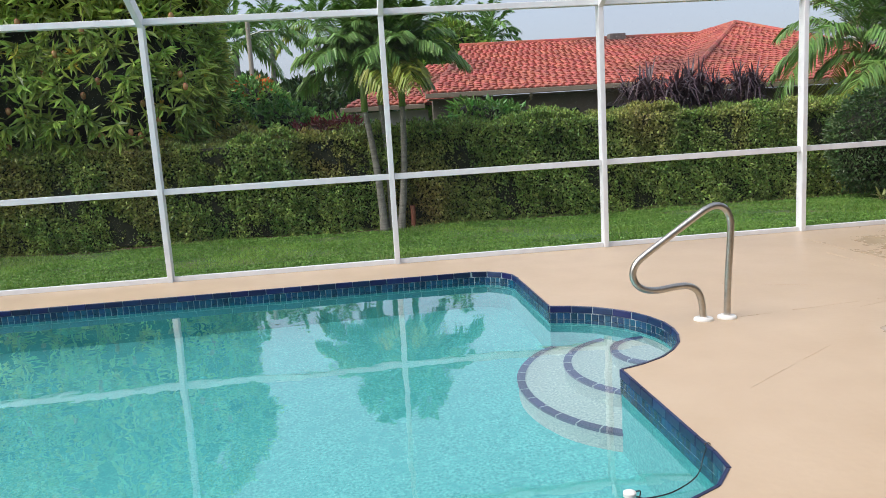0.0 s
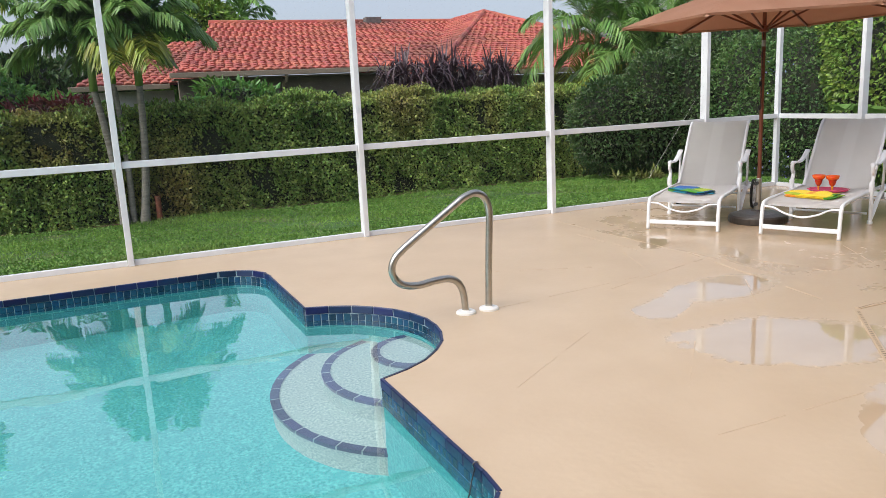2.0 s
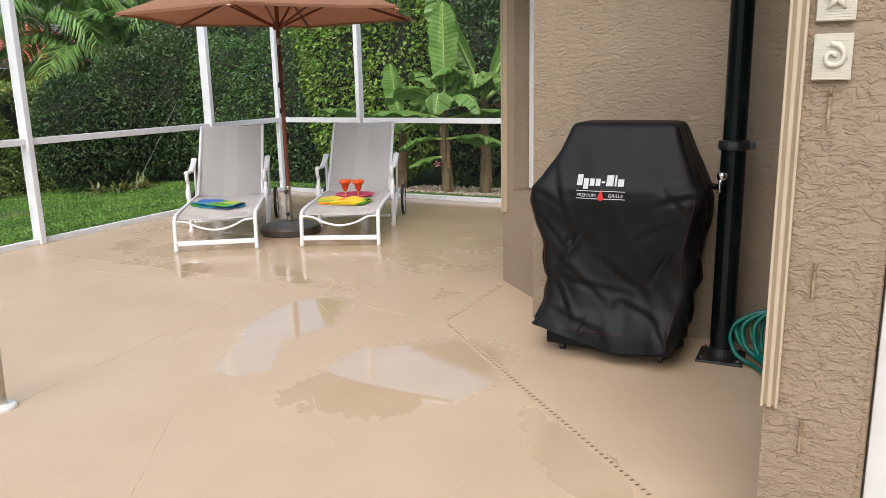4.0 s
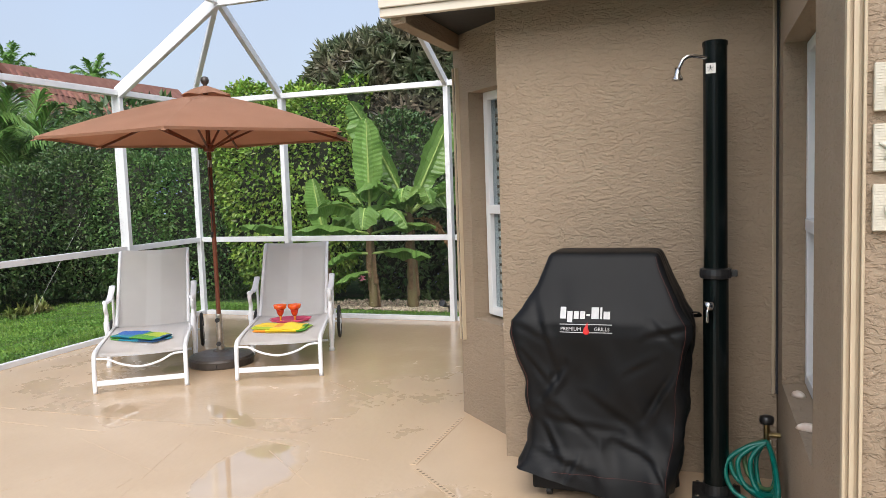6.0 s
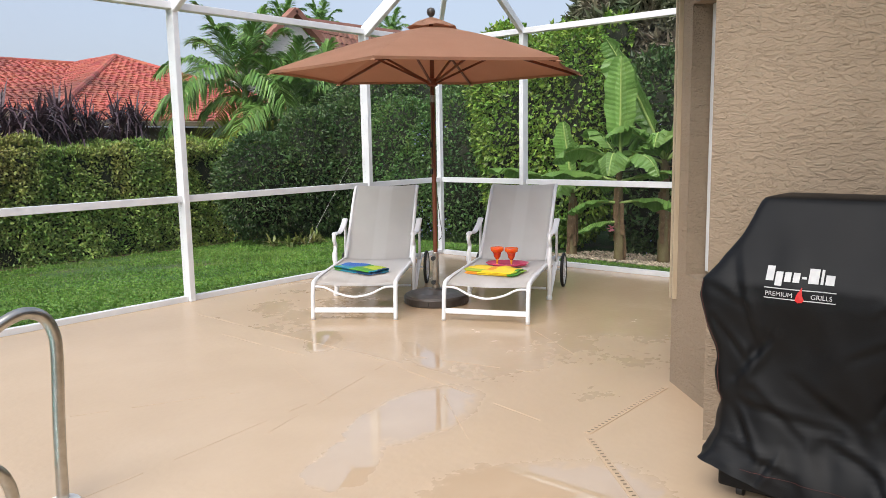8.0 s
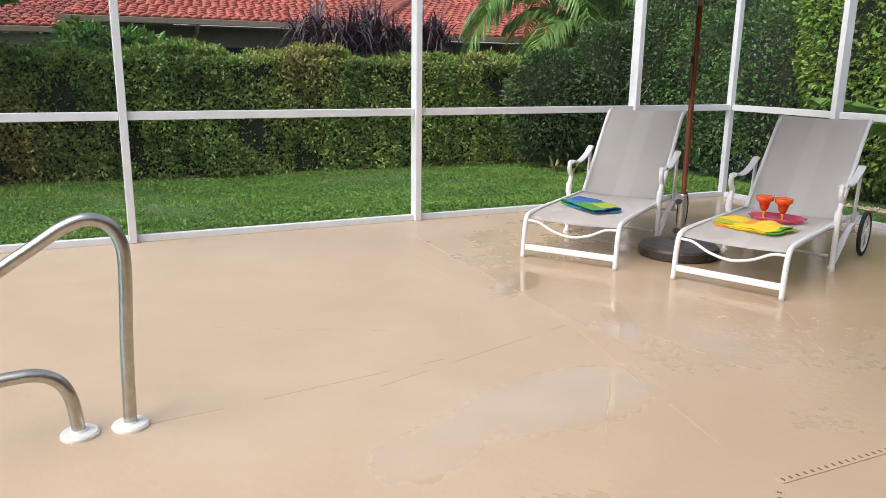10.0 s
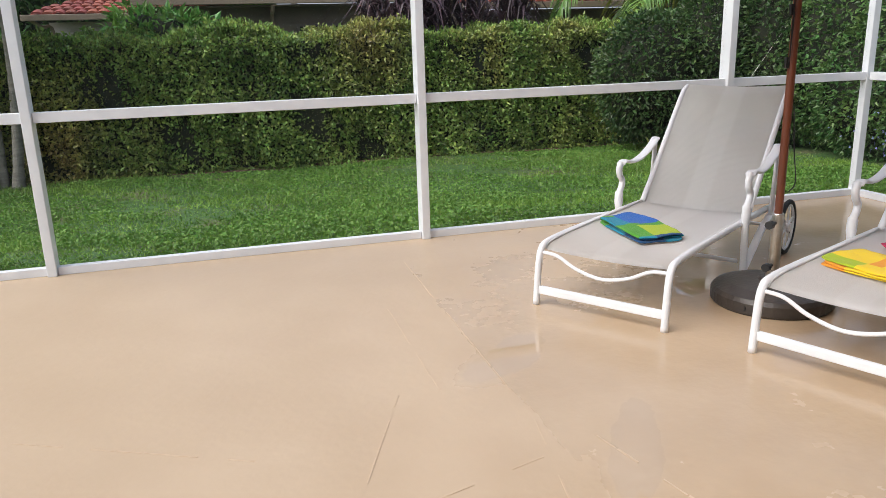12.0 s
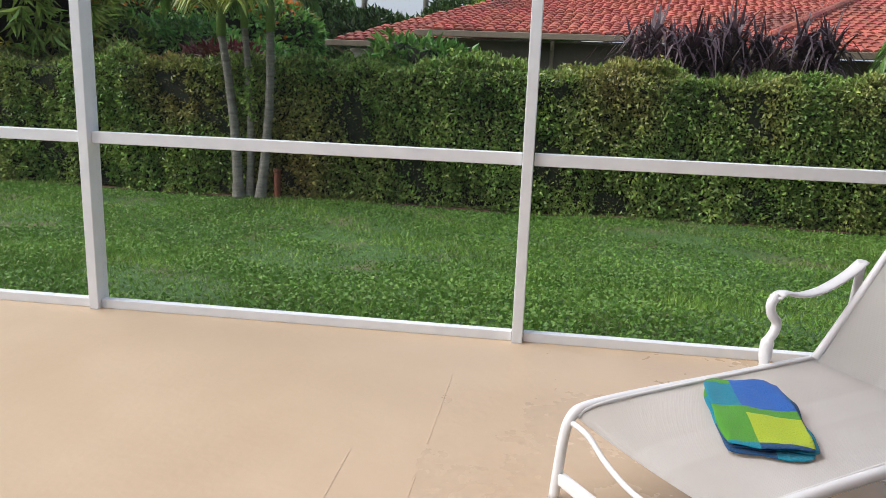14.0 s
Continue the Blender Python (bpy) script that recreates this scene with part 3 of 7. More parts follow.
def window(name, m, w, h, label, blinds=True):
    """A white single-hung window, w by h, standing in its opening; its outer face is at local y = 0 and looks along -y."""
    t = thing(name, m, label, "window", kind="structure")
    f = 0.05

    def frame_ring(bm):
        box(bm, 0, 0, 0, f, 0.06, h, 0.004)
        box(bm, w - f, 0, 0, w, 0.06, h, 0.004)
        box(bm, f + 0.001, 0, 0, w - f - 0.001, 0.06, f, 0.004)
        box(bm, f + 0.001, 0, h - f, w - f - 0.001, 0.06, h, 0.004)

    made("window_frame", frame_ring, M_VINYL, t)
    made("meeting_rail", lambda bm: box(bm, f + 0.001, -0.008, h * 0.46, w - f - 0.001, 0.05, h * 0.46 + 0.055, 0.004), M_VINYL, t)
    for a, b in ((f, h * 0.46), (h * 0.46 + 0.055, h - f)):
        made("pane", lambda bm: box(bm, f, 0.03, a, w - f, 0.036, b), M_DARKGLASS if not blinds else M_PANE, t).visible_shadow = not blinds
    if blinds:
        k = int((h - 0.12) / 0.055)
        for i in range(k):
            zz = 0.07 + i * 0.055
            made("slat", lambda bm: beam(bm, (f, 0.062, zz), (w - f, 0.062, zz), 0.006, 0.036), M_BLIND, t).rotation_euler = (0, 0, 0)
        # near-black sheet standing in for the unlit room behind the blinds
        made("backing", lambda bm: box(bm, 0, 0.14, 0, w, 0.15, h), M_SHADED_RECESS, t)
    return t


def pane_material():
    m = bpy.data.materials.new("window_pane")
    m.use_nodes = True
    n, l = m.node_tree.nodes, m.node_tree.links
    tr, gl, fr, mx = (n.new("ShaderNodeBsdf" + k) if k in ("Transparent", "Glossy") else n.new(k) for k in ("Transparent", "Glossy", "ShaderNodeLayerWeight", "ShaderNodeMixShader"))
    gl.inputs["Roughness"].default_value = 0.02
    po = n.new("ShaderNodeMath")
    po.operation = "POWER"
    po.inputs[1].default_value = 4.0
    l.new(fr.outputs["Facing"], po.inputs[0])
    ma = n.new("ShaderNodeMath")
    ma.operation = "MULTIPLY_ADD"
    ma.inputs[1].default_value, ma.inputs[2].default_value = 0.7, 0.04
    l.new(po.outputs[0], ma.inputs[0])
    tr.inputs[0].default_value = (0.75, 0.8, 0.82, 1)
    l.new(ma.outputs[0], mx.inputs[0])
    l.new(tr.outputs[0], mx.inputs[1])
    l.new(gl.outputs[0], mx.inputs[2])
    l.new(mx.outputs[0], n["Material Output"].inputs[0])
    return m


M_PANE = pane_material()
M_SHADED_RECESS = surf("shaded_recess", (0.03, 0.03, 0.035), (0.02, 0.02, 0.02), 3, 0.9)
ang_w = math.degrees(math.atan2(WDIR.y, WDIR.x))
wu = Vector((WDIR.x, WDIR.y, 0)).normalized()
wn = Vector((wu.y, -wu.x, 0))
# the angled wall's window, set back in its reveal; its outer face looks away from the house
c = Vector((*B1, 0)) - wu * 0.20 + Vector((wu.y, -wu.x, 0)) * 0.10
window("window_1", Matrix.Translation((c.x, c.y, 0.68)) @ pose(0, 0, 0, 0, 0, ang_w + 180), 0.78, 1.40, "white single-hung window with closed blinds in the stucco wall")
window("window_2", pose(3.44 + 1.35, 1.90, 0.55, 0, 0, 180), 1.06, 1.54, "white framed window with dark glass above a stucco sill", blinds=False)


def sliding_door():
    t = thing("door_1", pose(3.28, 1.72, 0.02, 0, 0, -90), "white framed sliding glass door to the house", "door", kind="structure")
    made("door_frame", lambda bm: (box(bm, 0, 0, 0, 0.07, 0.1, 2.07, 0.004), box(bm, 1.9, 0, 0, 1.97, 0.1, 2.07, 0.004), box(bm, 0.071, 0, 2.0, 1.899, 0.1, 2.07, 0.004), box(bm, 0.071, 0, 0, 1.899, 0.1, 0.04)), M_VINYL, t)
    made("stile", lambda bm: box(bm, 0.95, 0.02, 0.041, 1.02, 0.08, 1.999, 0.004), M_VINYL, t)
    made("pane", lambda bm: box(bm, 0.071, 0.05, 0.041, 1.9, 0.056, 1.999), M_DARKGLASS, t)


sliding_door()


def storm_track(m, h, label, groove=True):
    t = thing("storm_shutter_track", m, label, "shutter track", "storm shutter tracks")
    made("channel", lambda bm: (box(bm, 0, 0, 0, 0.045, 0.006, h), box(bm, 0, 0.0062, 0, 0.008, 0.026, h, 0.002), box(bm, 0.037, 0.0062, 0, 0.045, 0.026, h, 0.002)), M_CREAM, t)
    # with groove set, this dark bar paints the shade inside the channel
    made("lip", lambda bm: box(bm, 0.017, 0.0062, 0, 0.028, 0.018, h), M_SHADED_RECESS if groove else M_CREAM, t)


storm_track(pose(4.998, 2.025, 0.44, 0, 0, -90) @ pose(0, 0, 0, 0, 0, 180) @ pose(-0.045, 0, 0), 2.0, "cream aluminium shutter track on the grill wall")
storm_track(pose(3.068, 1.966, 0.487, 0, 0, 90), 2.2, "cream aluminium shutter track on the wall's corner", groove=False)
tb = Vector((*B1, 0)) - wu * 0.07 - Vector((wu.y, -wu.x, 0)) * 0.0
storm_track(Matrix.Translation((tb.x, tb.y, 0.5)) @ pose(0, 0, 0, 0, 0, ang_w), 1.75, "cream aluminium shutter track beside the angled window")


def shutter_hook(zz):
    t = thing("shutter_clip", pose(3.066, 1.903, zz), "small rusty metal shutter clip on the stucco wall", "wall clip", "shutter clips")
    made("strap", lambda bm: box(bm, -0.006, -0.005, -0.045, 0.004, 0.005, 0.045, 0.002), M_CLIP, t)
    made("prong", lambda bm: tube(bm, smooth_path([(-0.004, 0, 0.03), (-0.02, 0, 0.035), (-0.022, 0, 0.05)], 4), 0.003, 6), M_CLIP, t)
    made("prong", lambda bm: tube(bm, smooth_path([(-0.004, 0, -0.03), (-0.018, 0, -0.036), (-0.02, 0, -0.052)], 4), 0.003, 6), M_CLIP, t)


M_CLIP = surf("rusty_clip", (0.25, 0.17, 0.1), (0.4, 0.32, 0.22), 40, 0.6, 0.2, 80, metal=0.5)
for zz in (1.307, 0.856, 0.41):
    shutter_hook(zz)
M_PLAQUE = surf("plaster_plaque", (0.68, 0.64, 0.55), (0.6, 0.56, 0.47), 14, 0.8, 0.15, 60)


def plaque(zz, kind, label):
    t = thing("wall_plaque", pose(3.066, 1.906, zz, 0, 0, -90), label, "plaque", "shell plaques")
    made("tile", lambda bm: [box(bm, -0.044, -0.014, -0.056, 0.044, 0.0, 0.056, 0.003)] + [box(bm, -0.042, -0.0158, -0.053 + 0.0066 * k, 0.042, -0.0142, -0.0492 + 0.0066 * k) for k in range(17)], M_PLAQUE, t)

    def relief(bm):
        if kind == "star":
            for k in range(5):
                a = 2 * math.pi * k / 5 + math.pi / 2
                tube(bm, [(0, -0.019, 0), (0.018 * math.cos(a), -0.02, 0.018 * math.sin(a)), (0.034 * math.cos(a), -0.018, 0.034 * math.sin(a))], [0.009, 0.007, 0.002], 8)
        else:
            pts = [((0.004 + 0.0022 * i) * math.cos(i * 0.62), -0.017 - 0.004 * (1 - i / 14), (0.004 + 0.0022 * i) * math.sin(i * 0.62)) for i in range(14)]
            tube(bm, pts, [0.005 + 0.0002 * i for i in range(14)], 8)

    made("relief", relief, M_PLAQUE, t, smooth=True)


plaque(1.43, "shell", "cream plaster plaque with a snail shell relief")
plaque(1.572, "star", "cream plaster plaque with a starfish relief")
plaque(1.714, "shell", "cream plaster plaque with a spiral shell relief")
M_SHELL = surf("sea_shell", (0.75, 0.68, 0.6), (0.68, 0.52, 0.42), 40, 0.4, 0.2, 60)


def sea_shell(x, y, zz, s, turn, label):
    t = thing("sea_shell", pose(x, y, zz, 0, 0, turn), label, "shell", "shells on the sills")
    made("valve", lambda bm: lathe(bm, [(0.001 * s, 0.022 * s), (0.012 * s, 0.02 * s), (0.024 * s, 0.012 * s), (0.03 * s, 0.0)][::-1], 18), M_SHELL, t, smooth=True).scale = (1.4, 0.9, 1)


sea_shell(4.60, 1.945, 0.54, 1.0, 20, "small white sea shell on the window sill")
sea_shell(4.13, 1.96, 0.54, 1.1, 70, "pinkish sea shell on the window sill")
cs = Vector((*B1, 0)) - wu * 0.50 + Vector((wu.y, -wu.x, 0)) * 0.05
sea_shell(cs.x, cs.y, 0.66, 0.9, 0, "small pale sea shell on the angled sill")

# ---- grill under its cover ----
M_COVER = surf("grill_cover", (0.003, 0.0034, 0.0042), (0.005, 0.0055, 0.0066), 7, 0.5, 0.06, 240, c3=(0.008, 0.0086, 0.01), spec=0.22)
M_STITCH = surf("red_stitch", (0.09, 0.022, 0.018), (0.06, 0.016, 0.012), 60, 0.8)
M_PRINT = surf("white_print", (0.6, 0.6, 0.6), (0.5, 0.5, 0.51), 30, 0.6)
M_RED = surf("red_print", (0.62, 0.02, 0.02), (0.55, 0.02, 0.02), 30, 0.5)
# height, front, back, half width towards +y, half width towards -y
COVER_RINGS = np.array([(0.115, -0.085, 0.52, 0.40, 0.33), (0.165, -0.075, 0.50, 0.375, 0.335), (0.27, -0.025, 0.49, 0.318, 0.34), (0.40, 0.0, 0.48, 0.318, 0.355), (0.56, 0.0, 0.48, 0.358, 0.38),
                        (0.70, -0.008, 0.48, 0.398, 0.40), (0.80, -0.014, 0.48, 0.413, 0.412), (0.86, -0.008, 0.49, 0.408, 0.41), (0.92, 0.022, 0.49, 0.352, 0.37), (1.02, 0.088, 0.48, 0.302, 0.325),
                        (1.10, 0.138, 0.47, 0.272, 0.288), (1.15, 0.165, 0.455, 0.254, 0.27), (1.166, 0.18, 0.44, 0.242, 0.258), (1.172, 0.21, 0.40, 0.21, 0.225)])
# folds of the cloth over the front: ends across and up, depth, width
FOLDS = [((0.30, 0.97), (0.19, 0.60), 0.014, 0.02), ((0.15, 0.67), (0.27, 0.50), 0.02, 0.022), ((0.38, 0.85), (0.22, 0.76), 0.012, 0.018), ((-0.22, 0.80), (-0.39, 0.845), 0.02, 0.02),
         ((-0.24, 0.87), (-0.36, 0.75), 0.016, 0.018), ((0.28, 0.38), (0.18, 0.22), 0.022, 0.02), ((0.30, 0.25), (0.02, 0.165), 0.016, 0.018), ((0.29, 0.41), (-0.10, 0.345), 0.014, 0.022),
         ((-0.06, 0.31), (-0.30, 0.21), 0.018, 0.02), ((0.06, 0.52), (-0.16, 0.36), 0.012, 0.026), ((0.2, 0.46), (0.02, 0.30), 0.014, 0.022), ((-0.32, 0.62), (-0.20, 0.42), 0.018, 0.022),
         ((0.36, 0.72), (0.22, 0.55), 0.016, 0.018), ((-0.22, 0.24), (-0.30, 0.14), 0.02, 0.016), ((0.1, 0.24), (0.16, 0.13), 0.014, 0.016), ((-0.12, 0.62), (-0.26, 0.70), 0.01, 0.02)]


def fold_depth(y, z):
    """How far the folds press the cloth in (below zero) or swell it beside them."""
    out = 0.0
    for (y0, z0), (y1, z1), depth, width in FOLDS:
        ey, ez = y1 - y0, z1 - z0
        k = max(0.0, min(1.0, ((y - y0) * ey + (z - z0) * ez) / (ey * ey + ez * ez)))
        dy, dz = y - y0 - k * ey, z - z0 - k * ez
        d = math.hypot(dy, dz)
        side = 1.0 if dy * ez - dz * ey > 0 else -1.0
        soft = math.sin(math.pi * min(max(k, 0.08), 0.92)) ** 0.5
        width *= 0.72
        out += 0.55 * depth * soft * (-math.exp(-(d / width) ** 2) + 0.9 * math.exp(-((d * side - 1.7 * width) / (1.2 * width)) ** 2))
    return out


def cover_point(u, v, z):
    """A point of the cover: u from front (-1) to back (1), v across (+1 towards +y), at height z."""
    xf, xb, wp, wm = (float(np.interp(z, COVER_RINGS[:, 0], COVER_RINGS[:, k])) for k in (1, 2, 3, 4))
    x, y = (xf + xb) / 2 + (xb - xf) / 2 * u, (wp if v > 0 else wm) * v
    low = max(0.0, min(1.0, (1.0 - z) / 0.5))
    front = max(0.0, min(1.0, (-u - 0.3) / 0.5))
    sag = noise.noise(Vector((y * 4.2, z * 3.4, u * 1.3))) * 0.022 + noise.noise(Vector((y * 9.0 + 3, z * 7.0 - y * 5.0, u * 2.0))) * 0.012
    x -= front * (fold_depth(y, z) + sag * (0.25 + low))
    y += abs(v) ** 6 * math.copysign(1, v) * (noise.noise(Vector((u * 2.1, z * 4.0, v * 3))) * 0.035 + noise.noise(Vector((u * 4.5 + 2, z * 9.0, v))) * 0.018) * (0.35 + low)
    return Vector((x, y, z))


def rim_round(u, v, r=0.13):
    """Rounds the corners of the unit square."""
    a, b = max(-1 + r, min(1 - r, u)), max(-1 + r, min(1 - r, v))
    d = Vector((u - a, v - b))
    if d.length > 1e-6:
        d = d.normalized() * r
    return a + d.x, b + d.y


def grill():
    # local x towards the wall, y across, origin under the middle of the front
    t = thing("covered_grill", pose(4.48, 2.80, 0), "barbecue grill under a wet black fabric cover beside the wall", "grill")

    def cover(bm):
        sq = [(-1, v) for v in np.linspace(1, -1, 71)[:-1]] + [(u, -1) for u in np.linspace(-1, 1, 37)[:-1]] + [(1, v) for v in np.linspace(-1, 1, 25)[:-1]] + [(u, 1) for u in np.linspace(1, -1, 37)[:-1]]
        ring_uv = [rim_round(u, v) for u, v in sq]
        loops = []
        for z in np.unique(np.concatenate([np.linspace(0.115, 1.15, 72), np.linspace(1.15, 1.172, 6)])):
            ring = []
            for k, (u, v) in enumerate(ring_uv):
                p = cover_point(u, v, float(z))
                if z < 0.2:
                    p.z += (0.2 - z) / 0.085 * (0.02 * math.sin(v * 3.0 + u * 2 + 1) + 0.05 * (v > 0) * v * (u < 0) - 0.02)
                ring.append(bm.verts.new(p))
            loops.append(ring)
        m = len(ring_uv)
        for a, b in zip(loops, loops[1:]):
            for k in range(m):
                bm.faces.new((a[k], a[(k + 1) % m], b[(k + 1) % m], b[k]))
        bm.faces.new(loops[-1])

    body = made("cover", cover, M_COVER, t, "wet wrinkled black cover with dark red seams", smooth=True)
    for v, z0, z1 in ((-0.93, 0.13, 1.15), (0.96, 0.40, 0.86)):
        made("seam", lambda bm: tube(bm, [cover_point(-1, v, z) + Vector((-0.0015, 0, 0)) for z in np.linspace(z0, z1, 60)], 0.0011, 5), M_STITCH, body)
    made("hem", lambda bm: tube(bm, [cover_point(-1, v, 0.165) + Vector((-0.002, 0, 0.004 * v)) for v in np.linspace(-0.85, 0.85, 60)], 0.0009, 5), M_STITCH, body)
    # a loop of webbing sticks out at the side shelf
    made("strap_loop", lambda bm: tube(bm, smooth_path([(0.30, -0.405, 0.87), (0.33, -0.435, 0.865), (0.36, -0.44, 0.845), (0.38, -0.40, 0.84)], 4), 0.012, 8, flat=0.3), M_COVER, body)
    made("base", lambda bm: box(bm, 0.0, -0.31, 0.05, 0.47, 0.32, 0.15, 0.012), M_COVER, t)
    for a in (-0.25, 0.25):
        for b in (0.07, 0.41):
            made("caster", lambda bm: tube(bm, [(b, a - 0.012, 0.026), (b, a + 0.012, 0.026)], 0.026, 14), M_BLACK, t)

    def on_front(bm, lift=0.003):
        """Lays a flat print (x to the side, z up, y its thickness) on the front of the cover."""
        for q in bm.verts:
            y, z = 0.05 - q.co.x * 1.1, 0.872 + q.co.z * 1.08
            q.co = Vector((cover_point(-1, max(-0.9, min(0.9, y / 0.41)), z).x - lift + q.co.y, y, z))

    def block(bm, x0, x1, z0, z1):
        k = max(int((x1 - x0) / 0.008), 1)
        for i in range(k):
            box(bm, x0 + (x1 - x0) * i / k, -0.001, z0, x0 + (x1 - x0) * (i + 1) / k, 0.001, z1)
        bmesh.ops.remove_doubles(bm, verts=bm.verts, dist=1e-5)
        on_front(bm)

    # plain blocks in the places of a word, a dash and a second word
    emblem = made("emblem", lambda bm: block(bm, -0.108, -0.084, 0.008, 0.054), M_PRINT, t, "white printed emblem of plain blocks")
    for piece in ((-0.078, -0.056, -0.006, 0.038), (-0.05, -0.03, 0.008, 0.038), (-0.024, -0.004, 0.008, 0.038), (0.002, 0.016, 0.02, 0.027), (0.022, 0.052, 0.008, 0.054), (0.058, 0.066, 0.008, 0.054), (0.072, 0.098, 0.008, 0.038)):
        made("block", lambda bm: block(bm, *piece), M_PRINT, emblem)

    for z in (-0.016, -0.05):
        def rule(bm):
            for i in range(24):
                box(bm, -0.108 + 0.009 * i, -0.001, z, -0.099 + 0.009 * i, 0.001, z + 0.0028)
            bmesh.ops.remove_doubles(bm, verts=bm.verts, dist=1e-5)
            on_front(bm)

        made("rule", rule, M_PRINT, emblem)
    for word, x in (("PREMIUM", -0.062), ("GRILLS", 0.066)):
        curve = bpy.data.curves.new("word", "FONT")
        curve.body, curve.size, curve.align_x = word, 0.021, "CENTER"
        holder = bpy.data.objects.new("word", curve)
        scene.collection.objects.link(holder)
        bpy.context.view_layer.update()
        flat = bpy.data.meshes.new_from_object(holder.evaluated_get(bpy.context.evaluated_depsgraph_get()))
        bpy.data.objects.remove(holder)
        bm = bmesh.new()
        bm.from_mesh(flat)
        for q in bm.verts:
            q.co = Vector((q.co.x + x, 0.0, q.co.y - 0.041))
        on_front(bm)
        part("lettering", bm, M_PRINT, emblem, "small white printed word")

    def flame(bm):
        tube(bm, smooth_path([(0.004, 0, -0.056), (0.002, 0, -0.034), (0.008, 0, -0.006)], 5), [0.006, 0.01, 0.0135, 0.0125, 0.011, 0.0095, 0.008, 0.006, 0.004, 0.002, 0.0008], 10, flat=0.1, up=(0, 1, 0))
        on_front(bm, 0.005)

    made("flame", flame, M_RED, emblem, "red flame mark")
    return t


grill()



# ---- solar shower, spigot and hose ----
def solar_shower():
    t = thing("solar_shower", pose(4.74, 2.285, 0), "tall black solar shower column with chrome head and tap", "shower")
    made("lower_tube", lambda bm: lathe(bm, [(0.057, 0.02), (0.057, 1.04)], 28), M_GLOSSBLACK, t, smooth=False)
    made("upper_tube", lambda bm: lathe(bm, [(0.053, 1.09), (0.053, 2.10), (0.056, 2.102), (0.056, 2.12), (0.049, 2.125)], 28), M_GLOSSBLACK, t)
    made("collar", lambda bm: lathe(bm, [(0.058, 1.04), (0.070, 1.045), (0.073, 1.06), (0.070, 1.085), (0.058, 1.09)], 20), M_BLACK, t)
    made("collar_lug", lambda bm: box(bm, -0.02, -0.095, 1.05, 0.02, -0.068, 1.08, 0.004), M_BLACK, t)
    made("base_plate", lambda bm: (box(bm, -0.11, -0.11, 0, 0.11, 0.11, 0.012, 0.003), lathe(bm, [(0.066, 0.013), (0.060, 0.06)], 24)), M_BLACK, t)
    for a in (-0.085, 0.085):
        for b in (-0.085, 0.085):
            made("bolt", lambda bm: lathe(bm, [(0.009, 0.012), (0.009, 0.024), (0.005, 0.027)], 8, (a, b, 0)), M_CHROME, t)
    tap = made("tap", lambda bm: (tube(bm, [(-0.045, 0.02, 0.93), (-0.12, 0.03, 0.93)], 0.016, 14), lathe(bm, [(0.02, -0.018), (0.024, 0), (0.02, 0.018)], 14, (-0.125, 0.032, 0.93))), M_CHROME, t, smooth=True)
    made("lever", lambda bm: tube(bm, smooth_path([(-0.128, 0.034, 0.93), (-0.14, 0.038, 0.90), (-0.138, 0.04, 0.855)], 4), 0.008, 10), M_CHROME, tap, smooth=True)
    arm = made("shower_arm", lambda bm: tube(bm, smooth_path([(-0.03, 0.03, 2.045), (-0.075, 0.10, 2.055), (-0.09, 0.135, 2.04), (-0.095, 0.155, 2.0)], 6), 0.009, 12), M_CHROME, t, smooth=True)
    made("shower_head", lambda bm: lathe(bm, [(0.012, 0.05), (0.014, 0.02), (0.024, 0.0), (0.022, -0.008)][::-1], 18, (-0.097, 0.16, 1.955)), M_CHROME, arm, smooth=True)
    st = made("sticker", lambda bm: box(bm, -0.0565, -0.002, 1.975, -0.044, 0.040, 2.02), M_WHITEPL, t, "white square sticker with a black star")

    def star(bm):
        for k in range(5):
            a = 2 * math.pi * k / 5 + math.pi / 2
            tube(bm, [(-0.0572, 0.02, 1.9975), (-0.0572, 0.02 + 0.015 * math.cos(a), 1.9975 + 0.015 * math.sin(a))], [0.004, 0.0012], 5, flat=0.3)
    made("star", star, M_BLACK, st)


M_GLOSSBLACK = surf("black_pvc", (0.002, 0.0045, 0.0045), (0.004, 0.007, 0.007), 6, 0.22, 0.02, 30, spec=0.25)
solar_shower()
M_HOSE = surf("teal_hose", (0.0, 0.12, 0.095), (0.0, 0.17, 0.13), 30, 0.35, 0.05, 80)
M_HOSE2 = surf("green_hose", (0.05, 0.13, 0.05), (0.09, 0.17, 0.07), 30, 0.45, 0.05, 80)
M_BRASS = surf("aged_brass", (0.3, 0.22, 0.1), (0.2, 0.15, 0.08), 30, 0.4, 0.1, 60, metal=1.0)
SPX, SPY, SPZ = 4.80, 2.06, 0.29


